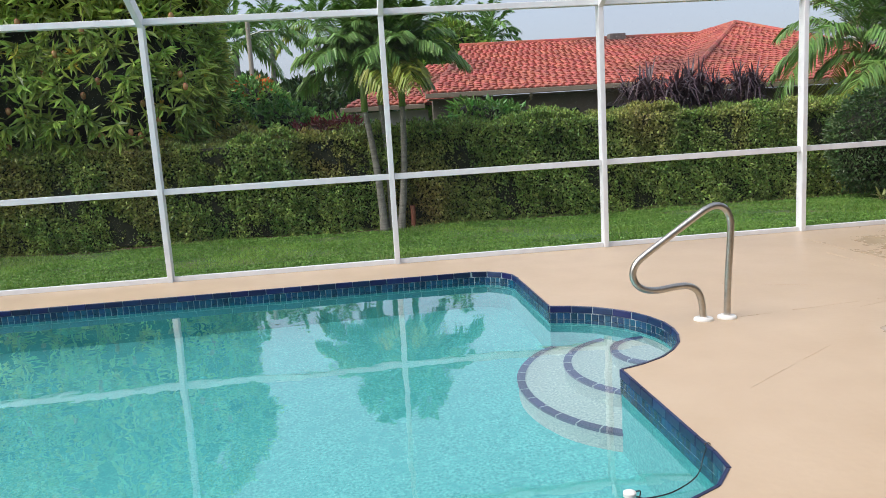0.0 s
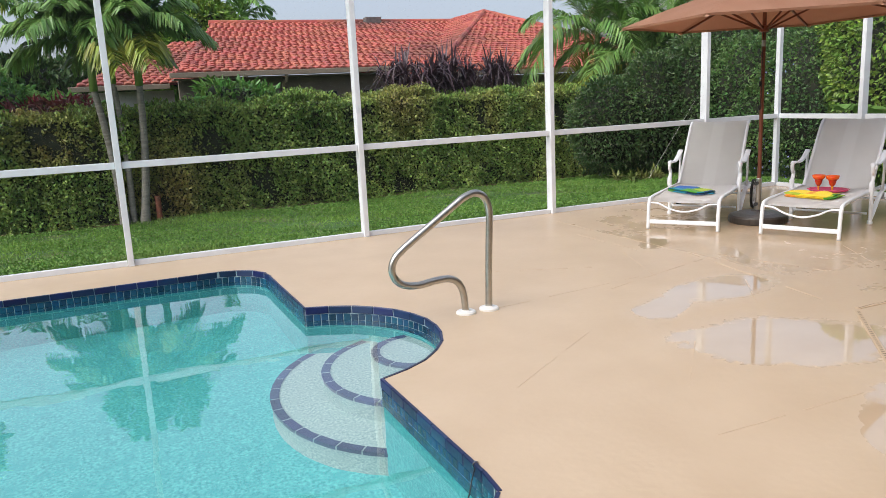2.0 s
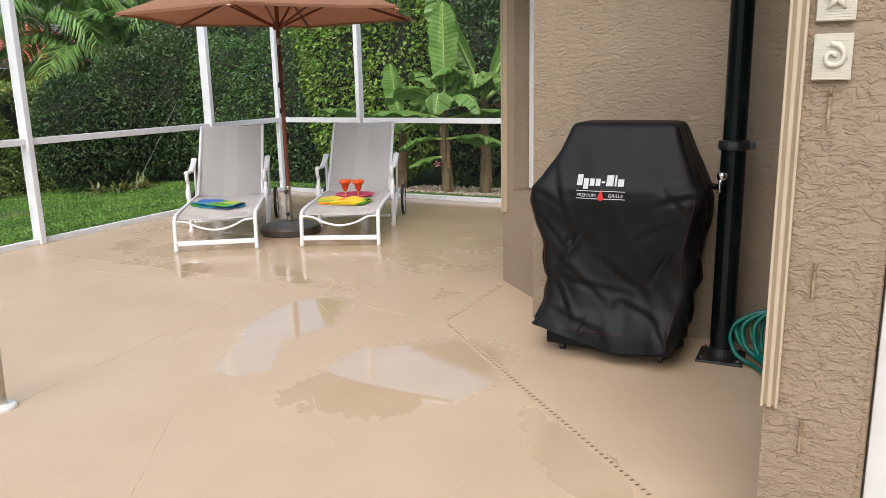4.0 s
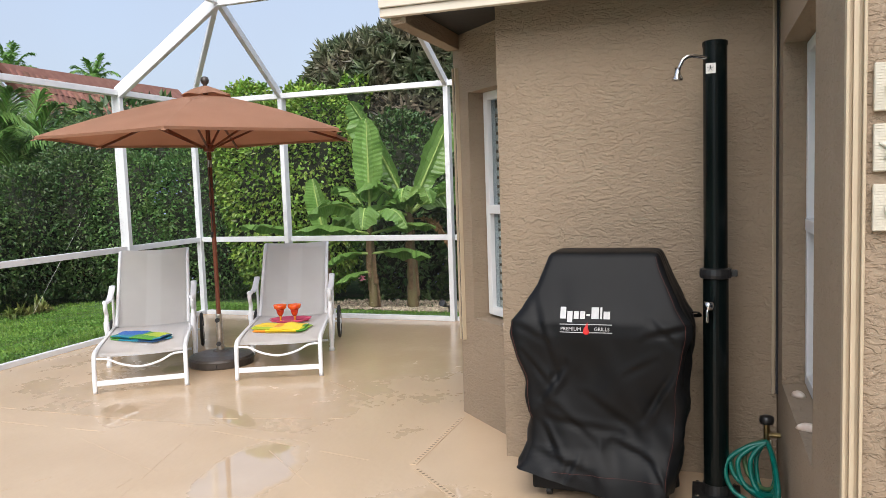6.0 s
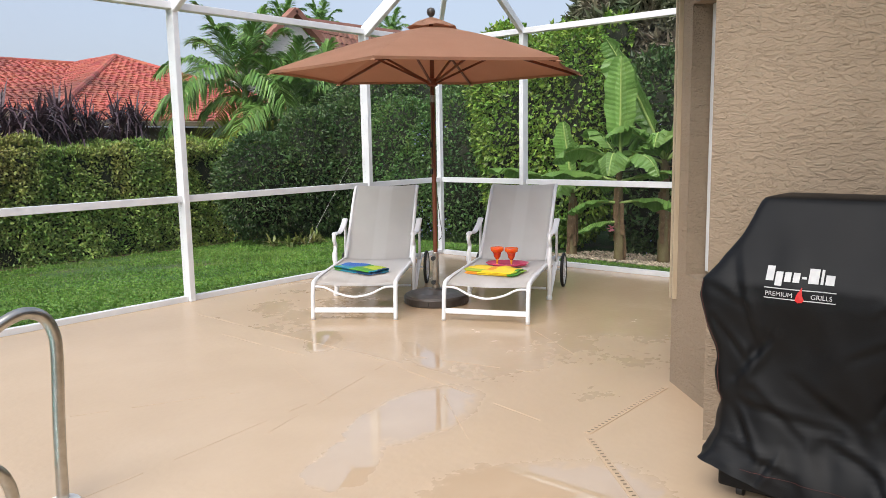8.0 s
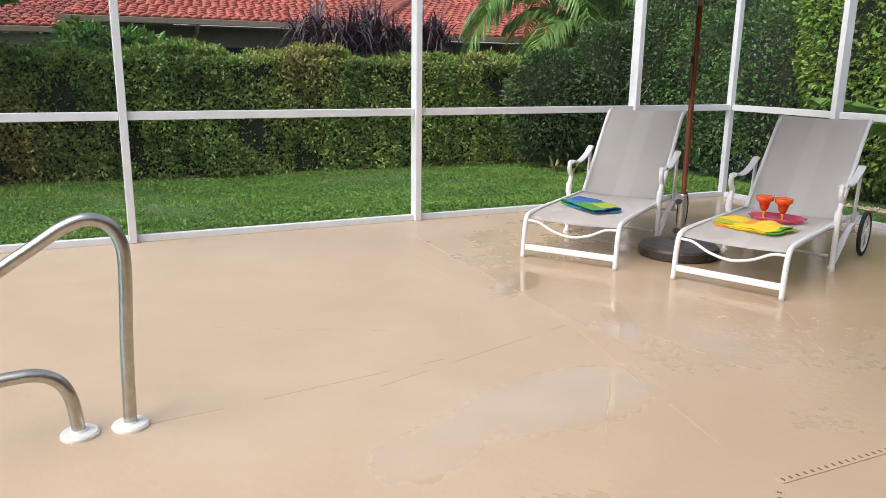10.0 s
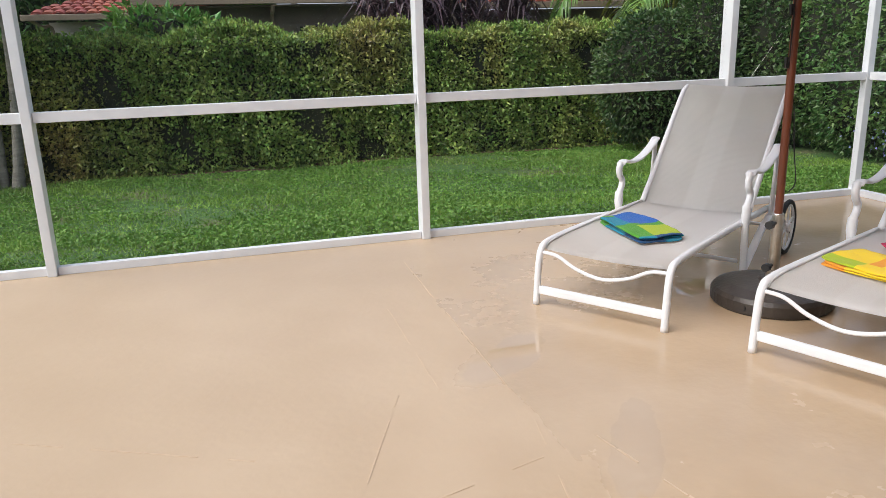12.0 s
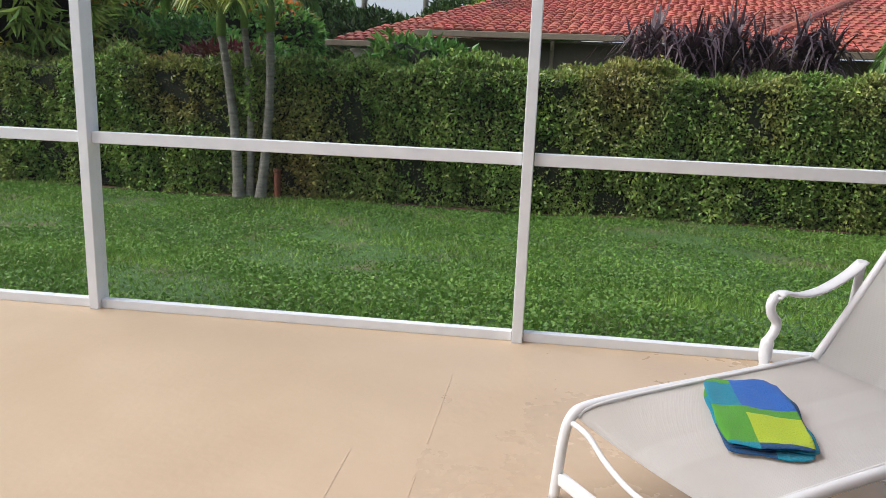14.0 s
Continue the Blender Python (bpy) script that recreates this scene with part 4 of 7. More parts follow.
def spigot_and_hose():
    t = thing("garden_spigot", pose(SPX, SPY, SPZ), "dark hose spigot standing out of the wall corner", "spigot")
    made("knob", lambda bm: lathe(bm, [(0.012, 0.05), (0.03, 0.055), (0.034, 0.07), (0.03, 0.088), (0.015, 0.094)], 16), M_BLACK, t, smooth=True)
    made("body", lambda bm: (lathe(bm, [(0.014, -0.06), (0.014, 0.05)], 12), tube(bm, [(0, -0.06, 0.0), (0, 0.0, 0.0)], 0.012, 10)), M_BRASS, t)
    made("collar", lambda bm: lathe(bm, [(0.02, -0.055), (0.022, -0.03)], 12), M_WHITEPL, t)
    h = thing("garden_hose", pose(SPX, SPY, 0), "coiled teal garden hose hanging from the spigot", "hose")
    r = random.Random(3)
    for i in range(9):
        w = 0.05 + 0.016 * i + r.uniform(-0.01, 0.01)
        d = -0.03 * (i % 3)
        bot = 0.015 + r.uniform(0, 0.05) + 0.01 * (i % 2)
        top = 0.262 + 0.006 * (i % 3)
        q = r.uniform(0.25, 0.5)
        loop = [(d, 0.0, top), (d - 0.01, w * 0.55, top - 0.03), (d - 0.03, w * 1.05, (top + bot) / 2 + 0.02), (d - 0.06, w * 0.9, bot + 0.04), (d - 0.11, w * 0.35, bot),
                (d - q * 0.6, -0.005, bot + 0.04), (d - q * 0.7, -0.02, (top + bot) / 2), (d - q * 0.4, -0.015, top - 0.035), (d - 0.03, 0.0, top + 0.004)]
        made("coil", lambda bm: tube(bm, smooth_path(loop, 7), 0.0105, 10), M_HOSE2 if i in (3, 6) else M_HOSE, h, smooth=True)


spigot_and_hose()


# ---- pool handrail ----
def handrail():
    t = thing("pool_handrail", pose(0, 5.11, 0), "bent stainless steel pool handrail set in the deck", "handrail")
    pts = [(2.835, 0, 0.0), (2.845, 0, 0.3), (2.862, 0, 0.6), (2.855, 0, 0.70), (2.82, 0, 0.765), (2.755, 0, 0.788), (2.68, 0, 0.765), (2.6, 0, 0.715), (2.4, 0, 0.585), (2.25, 0, 0.485), (2.185, 0, 0.425), (2.165, 0, 0.355), (2.19, 0, 0.29), (2.25, 0, 0.25),
           (2.34, 0, 0.238), (2.45, 0, 0.25), (2.55, 0, 0.25), (2.615, 0, 0.215), (2.65, 0, 0.14), (2.665, 0, 0.0)]
    made("rail", lambda bm: tube(bm, smooth_path(pts, 6), 0.0235, 20), M_STEEL, t, smooth=True)
    for x in (2.665, 2.835):
        made("escutcheon", lambda bm: lathe(bm, [(0.066, 0.0), (0.066, 0.01), (0.06, 0.017), (0.03, 0.019), (0.027, 0.026)], 32, (x, 0, 0)), M_WHITEPL, t, "white plastic cover ring", smooth=False)


handrail()


# ---- pool float on its cord ----
def pool_float():
    x, y = 1.33, 2.98
    t = thing("pool_thermometer", pose(x, y, WATER_Z), "white capped floating pool thermometer on a black cord", "thermometer")
    made("cap", lambda bm: lathe(bm, [(0.022, 0.035), (0.026, 0.04), (0.026, 0.055), (0.018, 0.06)], 20), M_WHITEPL, t)
    made("stem", lambda bm: lathe(bm, [(0.012, -0.12), (0.014, 0.0), (0.018, 0.035)], 16), M_WHITEPL, t)
    made("cord", lambda bm: tube(bm, smooth_path([(0.02, 0.0, 0.035), (0.08, 0.02, 0.01), (0.2, 0.05, 0.006), (0.33, 0.11, 0.03), (0.40, 0.19, 0.075), (0.435, 0.23, 0.1)], 8), 0.003, 6), M_BLACK, t)
    made("knot", lambda bm: tube(bm, smooth_path([(0.03, -0.012, 0.04), (0.04, 0.005, 0.02), (0.05, 0.015, 0.045), (0.03, 0.01, 0.05)], 5), 0.003, 6), M_BLACK, t)
    made("anchor_ring", lambda bm: tube(bm, [(0.44 + 0.014 * math.cos(a), 0.235, 0.1 + 0.014 * math.sin(a)) for a in np.linspace(0, 2 * math.pi, 15)], 0.003, 6, caps=False), M_CHROME, t)


pool_float()


# ---- deck drain ----
def deck_drain(p, q, name_label):
    p, q = Vector((*p, 0)), Vector((*q, 0))
    L = (q - p).length
    t = thing("deck_drain", Matrix.Translation(p) @ pose(0, 0, 0, 0, 0, math.degrees(math.atan2(q.y - p.y, q.x - p.x))), name_label, "drain", "slot drains", kind="structure")
    made("strip", lambda bm: box(bm, 0, -0.017, 0.0, L, 0.017, 0.004, 0.001), M_DRAIN, t)

    def slots(bm):
        for k in range(int(L / 0.034)):
            box(bm, 0.012 + k * 0.034, -0.007, 0.0042, 0.021 + k * 0.034, 0.009, 0.0052)
    tagged(made("slots", slots, M_SLOT, t), kind="stuff")


M_DRAIN = surf("drain_plastic", (0.56, 0.42, 0.285), (0.52, 0.385, 0.255), 20, 0.6, 0.1, 60)
# darkness of the open slots, put into the colour of raised bars
M_SLOT = surf("slot_dark", (0.20, 0.145, 0.095), (0.14, 0.10, 0.065), 20, 0.8)
deck_drain((4.69, 3.80), (2.2, 1.23), "tan slotted deck drain running across the patio")
deck_drain((4.74, 3.84), (5.60, 3.83), "tan slotted deck drain meeting the house wall")

# ---- sun loungers ----
M_FRAME = surf("white_powder_coat", (0.80, 0.81, 0.83), (0.75, 0.76, 0.78), 10, 0.32, 0.03, 120)
M_RUBBER = surf("black_rubber", (0.015, 0.015, 0.015), (0.025, 0.025, 0.025), 30, 0.7, 0.1, 80)


def sling_material():
    m = surf("sling_fabric", (0.86, 0.855, 0.85), (0.82, 0.815, 0.81), 4, 0.75, c3=(0.80, 0.795, 0.79))
    n, l = m.node_tree.nodes, m.node_tree.links
    tc = n.new("ShaderNodeTexCoord")
    # a lighter band is painted into the colour down the middle
    sp, ab, ra, lift = n.new("ShaderNodeSeparateXYZ"), n.new("ShaderNodeMath"), n.new("ShaderNodeMapRange"), n.new("ShaderNodeMix")
    ab.operation = "ABSOLUTE"
    ra.inputs[1].default_value, ra.inputs[2].default_value, ra.inputs[3].default_value, ra.inputs[4].default_value = 0.055, 0.075, 0.8, 0.0
    lift.data_type = "RGBA"
    l.new(tc.outputs["Object"], sp.inputs[0])
    l.new(sp.outputs[1], ab.inputs[0])
    l.new(ab.outputs[0], ra.inputs[0])
    l.new(ra.outputs[0], lift.inputs[0])
    l.new(n["Principled BSDF"].inputs["Base Color"].links[0].from_socket, lift.inputs[6])
    lift.inputs[7].default_value = (0.89, 0.89, 0.89, 1)
    l.new(lift.outputs[2], n["Principled BSDF"].inputs["Base Color"])
    ws = []
    for axis in ("X", "Y"):
        w = n.new("ShaderNodeTexWave")
        w.bands_direction = axis
        w.inputs["Scale"].default_value = 60
        l.new(tc.outputs["Object"], w.inputs[0])
        ws.append(w)
    ad = n.new("ShaderNodeMath")
    l.new(ws[0].outputs[1], ad.inputs[0])
    l.new(ws[1].outputs[1], ad.inputs[1])
    bp = n.new("ShaderNodeBump")
    bp.inputs["Strength"].default_value, bp.inputs["Distance"].default_value = 0.25, 0.002
    l.new(ad.outputs[0], bp.inputs["Height"])
    l.new(bp.outputs[0], n["Principled BSDF"].inputs["Normal"])
    tr, mx = n.new("ShaderNodeBsdfTranslucent"), n.new("ShaderNodeMixShader")
    mx.inputs[0].default_value = 0.2
    l.new(n["Principled BSDF"].inputs["Base Color"].links[0].from_socket, tr.inputs[0])
    l.new(n["Principled BSDF"].outputs[0], mx.inputs[1])
    l.new(tr.outputs[0], mx.inputs[2])
    l.new(mx.outputs[0], n["Material Output"].inputs[0])
    return m


M_SLING = sling_material()


def lounger(m, label):
    """Local x runs from the foot to the head, y across; the front legs stand at x = 0."""
    t = thing("sun_lounger", m, label, "sun lounger", "sun loungers on the deck")
    W = 0.335
    for s in (1, -1):
        y = s * W
        side = smooth_path([(-0.015, y, 0.0), (-0.004, y, 0.12), (0.008, y, 0.215), (0.028, y, 0.272), (0.08, y, 0.300), (0.3, y, 0.308), (0.7, y, 0.306), (1.05, y, 0.306), (1.35, y, 0.30), (1.62, y, 0.29)], 5)
        made("side_rail", lambda bm: tube(bm, side, 0.0175, 12), M_FRAME, t, smooth=True)
        back = smooth_path([(1.14, y * 0.93, 0.32), (1.27, y * 0.93, 0.46), (1.48, y * 0.93, 0.70), (1.66, y * 0.93, 0.90), (1.73, y * 0.93, 0.95), (1.78, y * 0.93, 0.955)], 5)
        made("back_rail", lambda bm: tube(bm, back, 0.016, 12), M_FRAME, t, smooth=True)
        ya = s * (W + 0.03)
        made("arm_post", lambda bm: tube(bm, smooth_path([(0.93, ya, 0.0), (0.945, ya, 0.06), (0.935, ya, 0.2), (0.93, ya, 0.34), (0.935, ya, 0.40), (0.96, ya, 0.43), (0.968, ya, 0.468), (0.935, ya, 0.505), (0.925, ya, 0.545), (0.95, ya, 0.575)], 5), [0.019] * 15 + [0.024] * 6 + [0.018] * 25, 12), M_FRAME, t, smooth=True)
        made("armrest", lambda bm: tube(bm, smooth_path([(0.935, ya, 0.562), (0.985, ya, 0.58), (1.08, ya, 0.562), (1.20, ya, 0.572), (1.33, ya, 0.615), (1.42, ya, 0.665)], 5), [0.014] + [0.028] * 25, 12, flat=0.34), M_FRAME, t, smooth=True)
        made("arm_strut", lambda bm: tube(bm, [(1.415, ya, 0.665), (1.40, ya, 0.5), (1.37, ya, 0.27)], 0.024, 10, flat=0.5, up=(0, 1, 0)), M_FRAME, t, smooth=True)
        made("leg_brace", lambda bm: tube(bm, smooth_path([(0.945, ya, 0.05), (1.08, ya, 0.13), (1.25, ya, 0.23), (1.45, ya, 0.285), (1.6, ya, 0.28)], 5), 0.022, 10, flat=0.45), M_FRAME, t, smooth=True)
        made("foot_cap", lambda bm: lathe(bm, [(0.024, 0.0), (0.026, 0.02), (0.021, 0.035)], 12, (0.93, ya, 0)), M_FRAME, t)
        yw = s * (W + 0.075)
        wheel = made("wheel", lambda bm: (tube(bm, [(1.56, yw - 0.02, 0.165), (1.56, yw + 0.02, 0.165)], 0.026, 14),), M_FRAME, t)
        made("tyre", lambda bm: tube(bm, [(1.56 + 0.15 * math.cos(a), yw, 0.165 + 0.15 * math.sin(a)) for a in np.linspace(0, 2 * math.pi, 37)], 0.015, 10, caps=False), M_RUBBER, wheel, smooth=True)
        made("rim", lambda bm: tube(bm, [(1.56 + 0.134 * math.cos(a), yw, 0.165 + 0.134 * math.sin(a)) for a in np.linspace(0, 2 * math.pi, 37)], 0.008, 8, caps=False), M_FRAME, wheel, smooth=True)
        for k in range(6):
            a = math.pi * 2 * k / 6 + 0.3
            made("spoke", lambda bm: tube(bm, [(1.56, yw, 0.165), (1.56 + 0.132 * math.cos(a), yw, 0.165 + 0.132 * math.sin(a))], 0.006, 6), M_FRAME, wheel)
    made("axle", lambda bm: tube(bm, [(1.56, -W - 0.06, 0.165), (1.56, W + 0.06, 0.165)], 0.01, 10), M_FRAME, t)
    for s in (1, -1):
        made("axle_bracket", lambda bm: tube(bm, [(1.56, s * W, 0.165), (1.52, s * W, 0.29)], 0.014, 8), M_FRAME, t)
    made("front_bar", lambda bm: box(bm, -0.016, -W + 0.012, 0.055, 0.012, W - 0.012, 0.095, 0.006), M_FRAME, t)
    made("wavy_bar", lambda bm: tube(bm, smooth_path([(0.026, -W, 0.262), (0.025, -W * 0.72, 0.254), (0.024, -W * 0.4, 0.204), (0.022, 0, 0.178), (0.024, W * 0.4, 0.204), (0.025, W * 0.72, 0.254), (0.026, W, 0.262)], 6), 0.009, 10), M_FRAME, t, smooth=True)
    for x, zz in ((0.93, 0.10), (1.28, 0.285)):
        made("cross_bar", lambda bm: tube(bm, [(x, -W, zz), (x, W, zz)], 0.011, 10), M_FRAME, t, smooth=True)
    for s in (1, -1):
        made("back_prop", lambda bm: tube(bm, [(1.53, s * 0.2, 0.70), (1.44, s * 0.2, 0.30)], 0.009, 8), M_FRAME, t)
    made("back_bar", lambda bm: tube(bm, [(1.53, -0.30, 0.705), (1.53, 0.30, 0.705)], 0.01, 8), M_FRAME, t)

    def cloth(path, w, sag):
        def build(bm):
            rows = []
            for i, (x, zz) in enumerate(path):
                rows.append([bm.verts.new((x, w * v, zz - sag * (1 - v * v))) for v in np.linspace(-1, 1, 13)])
            for a, b in zip(rows, rows[1:]):
                for k in range(12):
                    bm.faces.new((a[k], a[k + 1], b[k + 1], b[k]))
            bmesh.ops.solidify(bm, geom=bm.faces, thickness=0.004)
        return build

    seat = [(p.x, p.z) for p in smooth_path([(0.045, 0, 0.274), (0.08, 0, 0.296), (0.2, 0, 0.308), (0.5, 0, 0.313), (0.8, 0, 0.314), (1.155, 0, 0.316)], 5)]
    made("seat_sling", cloth(seat, W - 0.012, 0.012), M_SLING, t, "pale grey woven sling seat", smooth=True)
    backp = [(p.x, p.z) for p in smooth_path([(1.12, 0, 0.320), (1.155, 0, 0.334), (1.27, 0, 0.465), (1.48, 0, 0.705), (1.66, 0, 0.905), (1.72, 0, 0.95), (1.765, 0, 0.972), (1.80, 0, 0.955), (1.80, 0, 0.93)], 5)]
    made("back_sling", cloth(backp, W * 0.93 - 0.006, 0.012), M_SLING, t, "pale grey woven sling back", smooth=True)
    made("piping", lambda bm: tube(bm, [(x, -(W - 0.014), zz + 0.004) for x, zz in seat], 0.007, 8), M_SLING, t, smooth=True)
    made("piping", lambda bm: tube(bm, [(x, (W - 0.014), zz + 0.004) for x, zz in seat], 0.007, 8), M_SLING, t, smooth=True)
    return t


L1M = pose((5.542 + 5.92) / 2, (6.771 + 6.235) / 2, 0, 0, 0, 34.9)
L2M = pose((6.141 + 6.41) / 2, (5.89 + 5.31) / 2, 0, 0, 0, 24.0)
one = lounger(L1M, "white framed sun lounger with grey sling, blue towel on it")
two = copy_thing(one, L2M)
tagged(two, "white framed sun lounger with grey sling, drinks tray on it")


# ---- towels, tray and drinks ----
def towel_material(name, upper, lower, cuts, split):
    """Woven checks: one row of colours along the towel past the split across it, another row before it."""
    m = surf(name, upper[0], upper[0], 30, 0.95, 0.5, 160, sheen=0.1)
    n, l = m.node_tree.nodes, m.node_tree.links
    tc = n.new("ShaderNodeTexCoord")
    sp = n.new("ShaderNodeSeparateXYZ")
    l.new(tc.outputs["Object"], sp.inputs[0])
    mr = n.new("ShaderNodeMapRange")
    mr.inputs[1].default_value, mr.inputs[2].default_value = -0.25, 0.25
    l.new(sp.outputs[1], mr.inputs[0])
    rows = []
    for cols in (upper, lower):
        ra = n.new("ShaderNodeValToRGB")
        ra.color_ramp.interpolation = "CONSTANT"
        e = ra.color_ramp.elements
        e[0].position, e[0].color = 0, (*cols[0], 1)
        e[1].position, e[1].color = cuts[0], (*cols[1], 1)
        for c, p in zip(cols[2:], cuts[1:]):
            k = e.new(p)
            k.color = (*c, 1)
        l.new(mr.outputs[0], ra.inputs[0])
        rows.append(ra.outputs[0])
    gt, mx = n.new("ShaderNodeMath"), n.new("ShaderNodeMix")
    gt.operation, gt.inputs[1].default_value, mx.data_type = "GREATER_THAN", split, "RGBA"
    l.new(sp.outputs[0], gt.inputs[0])
    l.new(gt.outputs[0], mx.inputs[0])
    l.new(rows[1], mx.inputs[6])
    l.new(rows[0], mx.inputs[7])
    l.new(mx.outputs[2], n["Principled BSDF"].inputs["Base Color"])
    return m


def towel(m, mats, label, half, seed):
    """Soft folds of cloth lying loosely on one another, each with rounded rims and its own skew."""
    t = thing("folded_towel", m, label, "towel", "folded towels on the loungers")
    r = random.Random(seed)

    def layer(i):
        turn, ox, oy = radians(r.uniform(-3.5, 3.5)), r.uniform(-0.010, 0.010), r.uniform(-0.012, 0.012)
        thick = 0.0135

        def build(bm):
            nx, ny = 22, 34
            sheets = []
            for sgn in (1, -1):
                rows = []
                for a in range(nx + 1):
                    row = []
                    for b in range(ny + 1):
                        u, v = math.sin((a / nx - 0.5) * math.pi), math.sin((b / ny - 0.5) * math.pi)
                        e = math.sqrt(max(0.0, 1 - max(abs(u), abs(v)) ** 12))
                        x = half[0] * u * (1 - 0.10 * v ** 6) + ox + 0.012 * noise.noise(Vector((v * 1.6, i * 0.9, seed)))
                        y = half[1] * v * (1 - 0.07 * u ** 6) + oy + 0.014 * noise.noise(Vector((u * 1.6, i * 0.9 + 9, seed)))
                        wave = (0.009 + 0.004 * i) * noise.noise(Vector((u * 1.3 + seed, v * 1.7, 0.3))) + 0.004 * noise.noise(Vector((u * 4, v * 5 + i, seed)))
                        z = 0.007 + i * 0.0125 + max(wave, -0.004 * (i > 0)) * (0.4 + 0.3 * i) + sgn * thick / 2 * e
                        row.append(bm.verts.new((x * math.cos(turn) - y * math.sin(turn), x * math.sin(turn) + y * math.cos(turn), max(z, 0.001))))
                    rows.append(row)
                sheets.append(rows)
                for p, q in zip(rows, rows[1:]):
                    for k in range(ny):
                        bm.faces.new((p[k], p[k + 1], q[k + 1], q[k]))
            bmesh.ops.remove_doubles(bm, verts=bm.verts, dist=0.0004)
        return build

    for i, mat in enumerate(mats):
        made("fold", layer(i), mat, t, smooth=True)


BLU, LIM, GRN, TEA, NAV = (0.008, 0.11, 0.44), (0.40, 0.52, 0.015), (0.07, 0.30, 0.02), (0.0, 0.22, 0.33), (0.004, 0.06, 0.17)
T_TOP = towel_material("towel_blue_green", [NAV, LIM, GRN, BLU], [TEA, GRN, GRN, TEA, GRN], [0.05, 0.42, 0.52, 0.90], -0.045)
T_LOW = towel_material("towel_teal", [TEA, NAV, TEA], [NAV, TEA, GRN], [0.35, 0.75], 0.0)
towel(pose(6.128, 6.82, 0.307, 0, 0, -2), [T_LOW, T_LOW, T_TOP], "folded towel with blue, green and lime checks", (0.128, 0.25), 3.7)
YEL, ORA = (0.92, 0.66, 0.02), (0.85, 0.33, 0.02)
T_Y = towel_material("towel_yellow", [GRN, YEL, ORA, YEL], [LIM, YEL, YEL, LIM], [0.10, 0.50, 0.62], -0.05)
T_Y2 = towel_material("towel_yellow_green", [(0.3, 0.5, 0.02), YEL, LIM], [GRN, YEL, ORA], [0.16, 0.7], 0.0)
towel(L2M @ pose(0.46, 0.02, 0.305, 0, 0, -14), [T_Y2, T_Y2, T_Y], "folded yellow towel with green and orange stripes", (0.14, 0.23), 8.2)



def clear_plastic(name, col, rough=0.05, mixin=0.5):
    m = surf(name, col, col, 10, rough, trans=mixin)
    return m


M_PINK = clear_plastic("pink_plastic", (0.85, 0.09, 0.2), 0.12, 0.35)
M_ORANGE = surf("orange_drink", (0.75, 0.16, 0.01), (0.8, 0.05, 0.01), 25, 0.15)
M_REDDRINK = surf("red_drink", (0.55, 0.02, 0.01), (0.7, 0.09, 0.01), 25, 0.15)
M_YSTEM = surf("yellow_stem", (0.85, 0.4, 0.02), (0.85, 0.3, 0.02), 20, 0.12)


def tray():
    t = thing("serving_tray", L2M @ pose(0.83, -0.01, 0.311, 0, 0, 0), "scalloped pink plastic serving tray on the lounger", "tray")
    made("dish", lambda bm: scallop(bm), M_PINK, t, smooth=True)


def scallop(bm):
    n = 80
    prof = [(0.0, 0.004), (0.11, 0.004), (0.14, 0.012), (0.165, 0.03), (0.168, 0.03), (0.145, 0.008), (0.11, 0.0), (0.0, 0.0)]
    rings = []
    for r, h in prof[1:-1]:
        rings.append([bm.verts.new((r * (1 + 0.05 * (r > 0.12) * math.cos(10 * a)) * 0.80 * math.cos(a), r * (1 + 0.05 * (r > 0.12) * math.cos(10 * a)) * 1.12 * math.sin(a), h)) for a in (2 * math.pi * k / n for k in range(n))])
    for a, b in zip(rings, rings[1:]):
        for k in range(n):
            bm.faces.new((a[k], a[(k + 1) % n], b[(k + 1) % n], b[k]))
    bm.faces.new(rings[0])
    bm.faces.new(rings[-1][::-1])


def drink(x, y, label):
    t = thing("margarita_glass", L2M @ pose(x, y, 0.317), label, "cocktail glass", "drinks on the tray")
    made("foot", lambda bm: lathe(bm, [(0.036, 0.0), (0.036, 0.003), (0.012, 0.008), (0.007, 0.014)], 24), M_YSTEM, t, smooth=True)
    made("stem", lambda bm: lathe(bm, [(0.007, 0.0145), (0.009, 0.04), (0.012, 0.052)], 16), M_YSTEM, t, smooth=True)
    made("bowl", lambda bm: lathe(bm, [(0.012, 0.0525), (0.028, 0.075), (0.034, 0.105), (0.038, 0.115)], 28), M_REDDRINK, t, smooth=True)
    made("rim_bowl", lambda bm: lathe(bm, [(0.038, 0.1155), (0.055, 0.128), (0.06, 0.158), (0.057, 0.158), (0.05, 0.15)], 28), M_ORANGE, t, smooth=True)


tray()
drink(0.80, 0.075, "orange and red plastic cocktail glass on the tray")
drink(0.78, -0.055, "orange and red plastic cocktail glass near the towel")

# ---- umbrella ----
M_CANVAS = surf("terracotta_canvas", (0.52, 0.285, 0.185), (0.48, 0.26, 0.165), 3, 0.9, 0.15, 140, c3=(0.47, 0.25, 0.16))
M_WOOD = surf("dark_stained_wood", (0.16, 0.045, 0.02), (0.10, 0.028, 0.014), 14, 0.4, 0.06, 60, stretch=(1, 1, 0.1))
M_BRONZE = surf("bronze_resin", (0.04, 0.032, 0.028), (0.06, 0.05, 0.042), 20, 0.35, 0.15, 50)
UX, UY = 6.62, 6.40


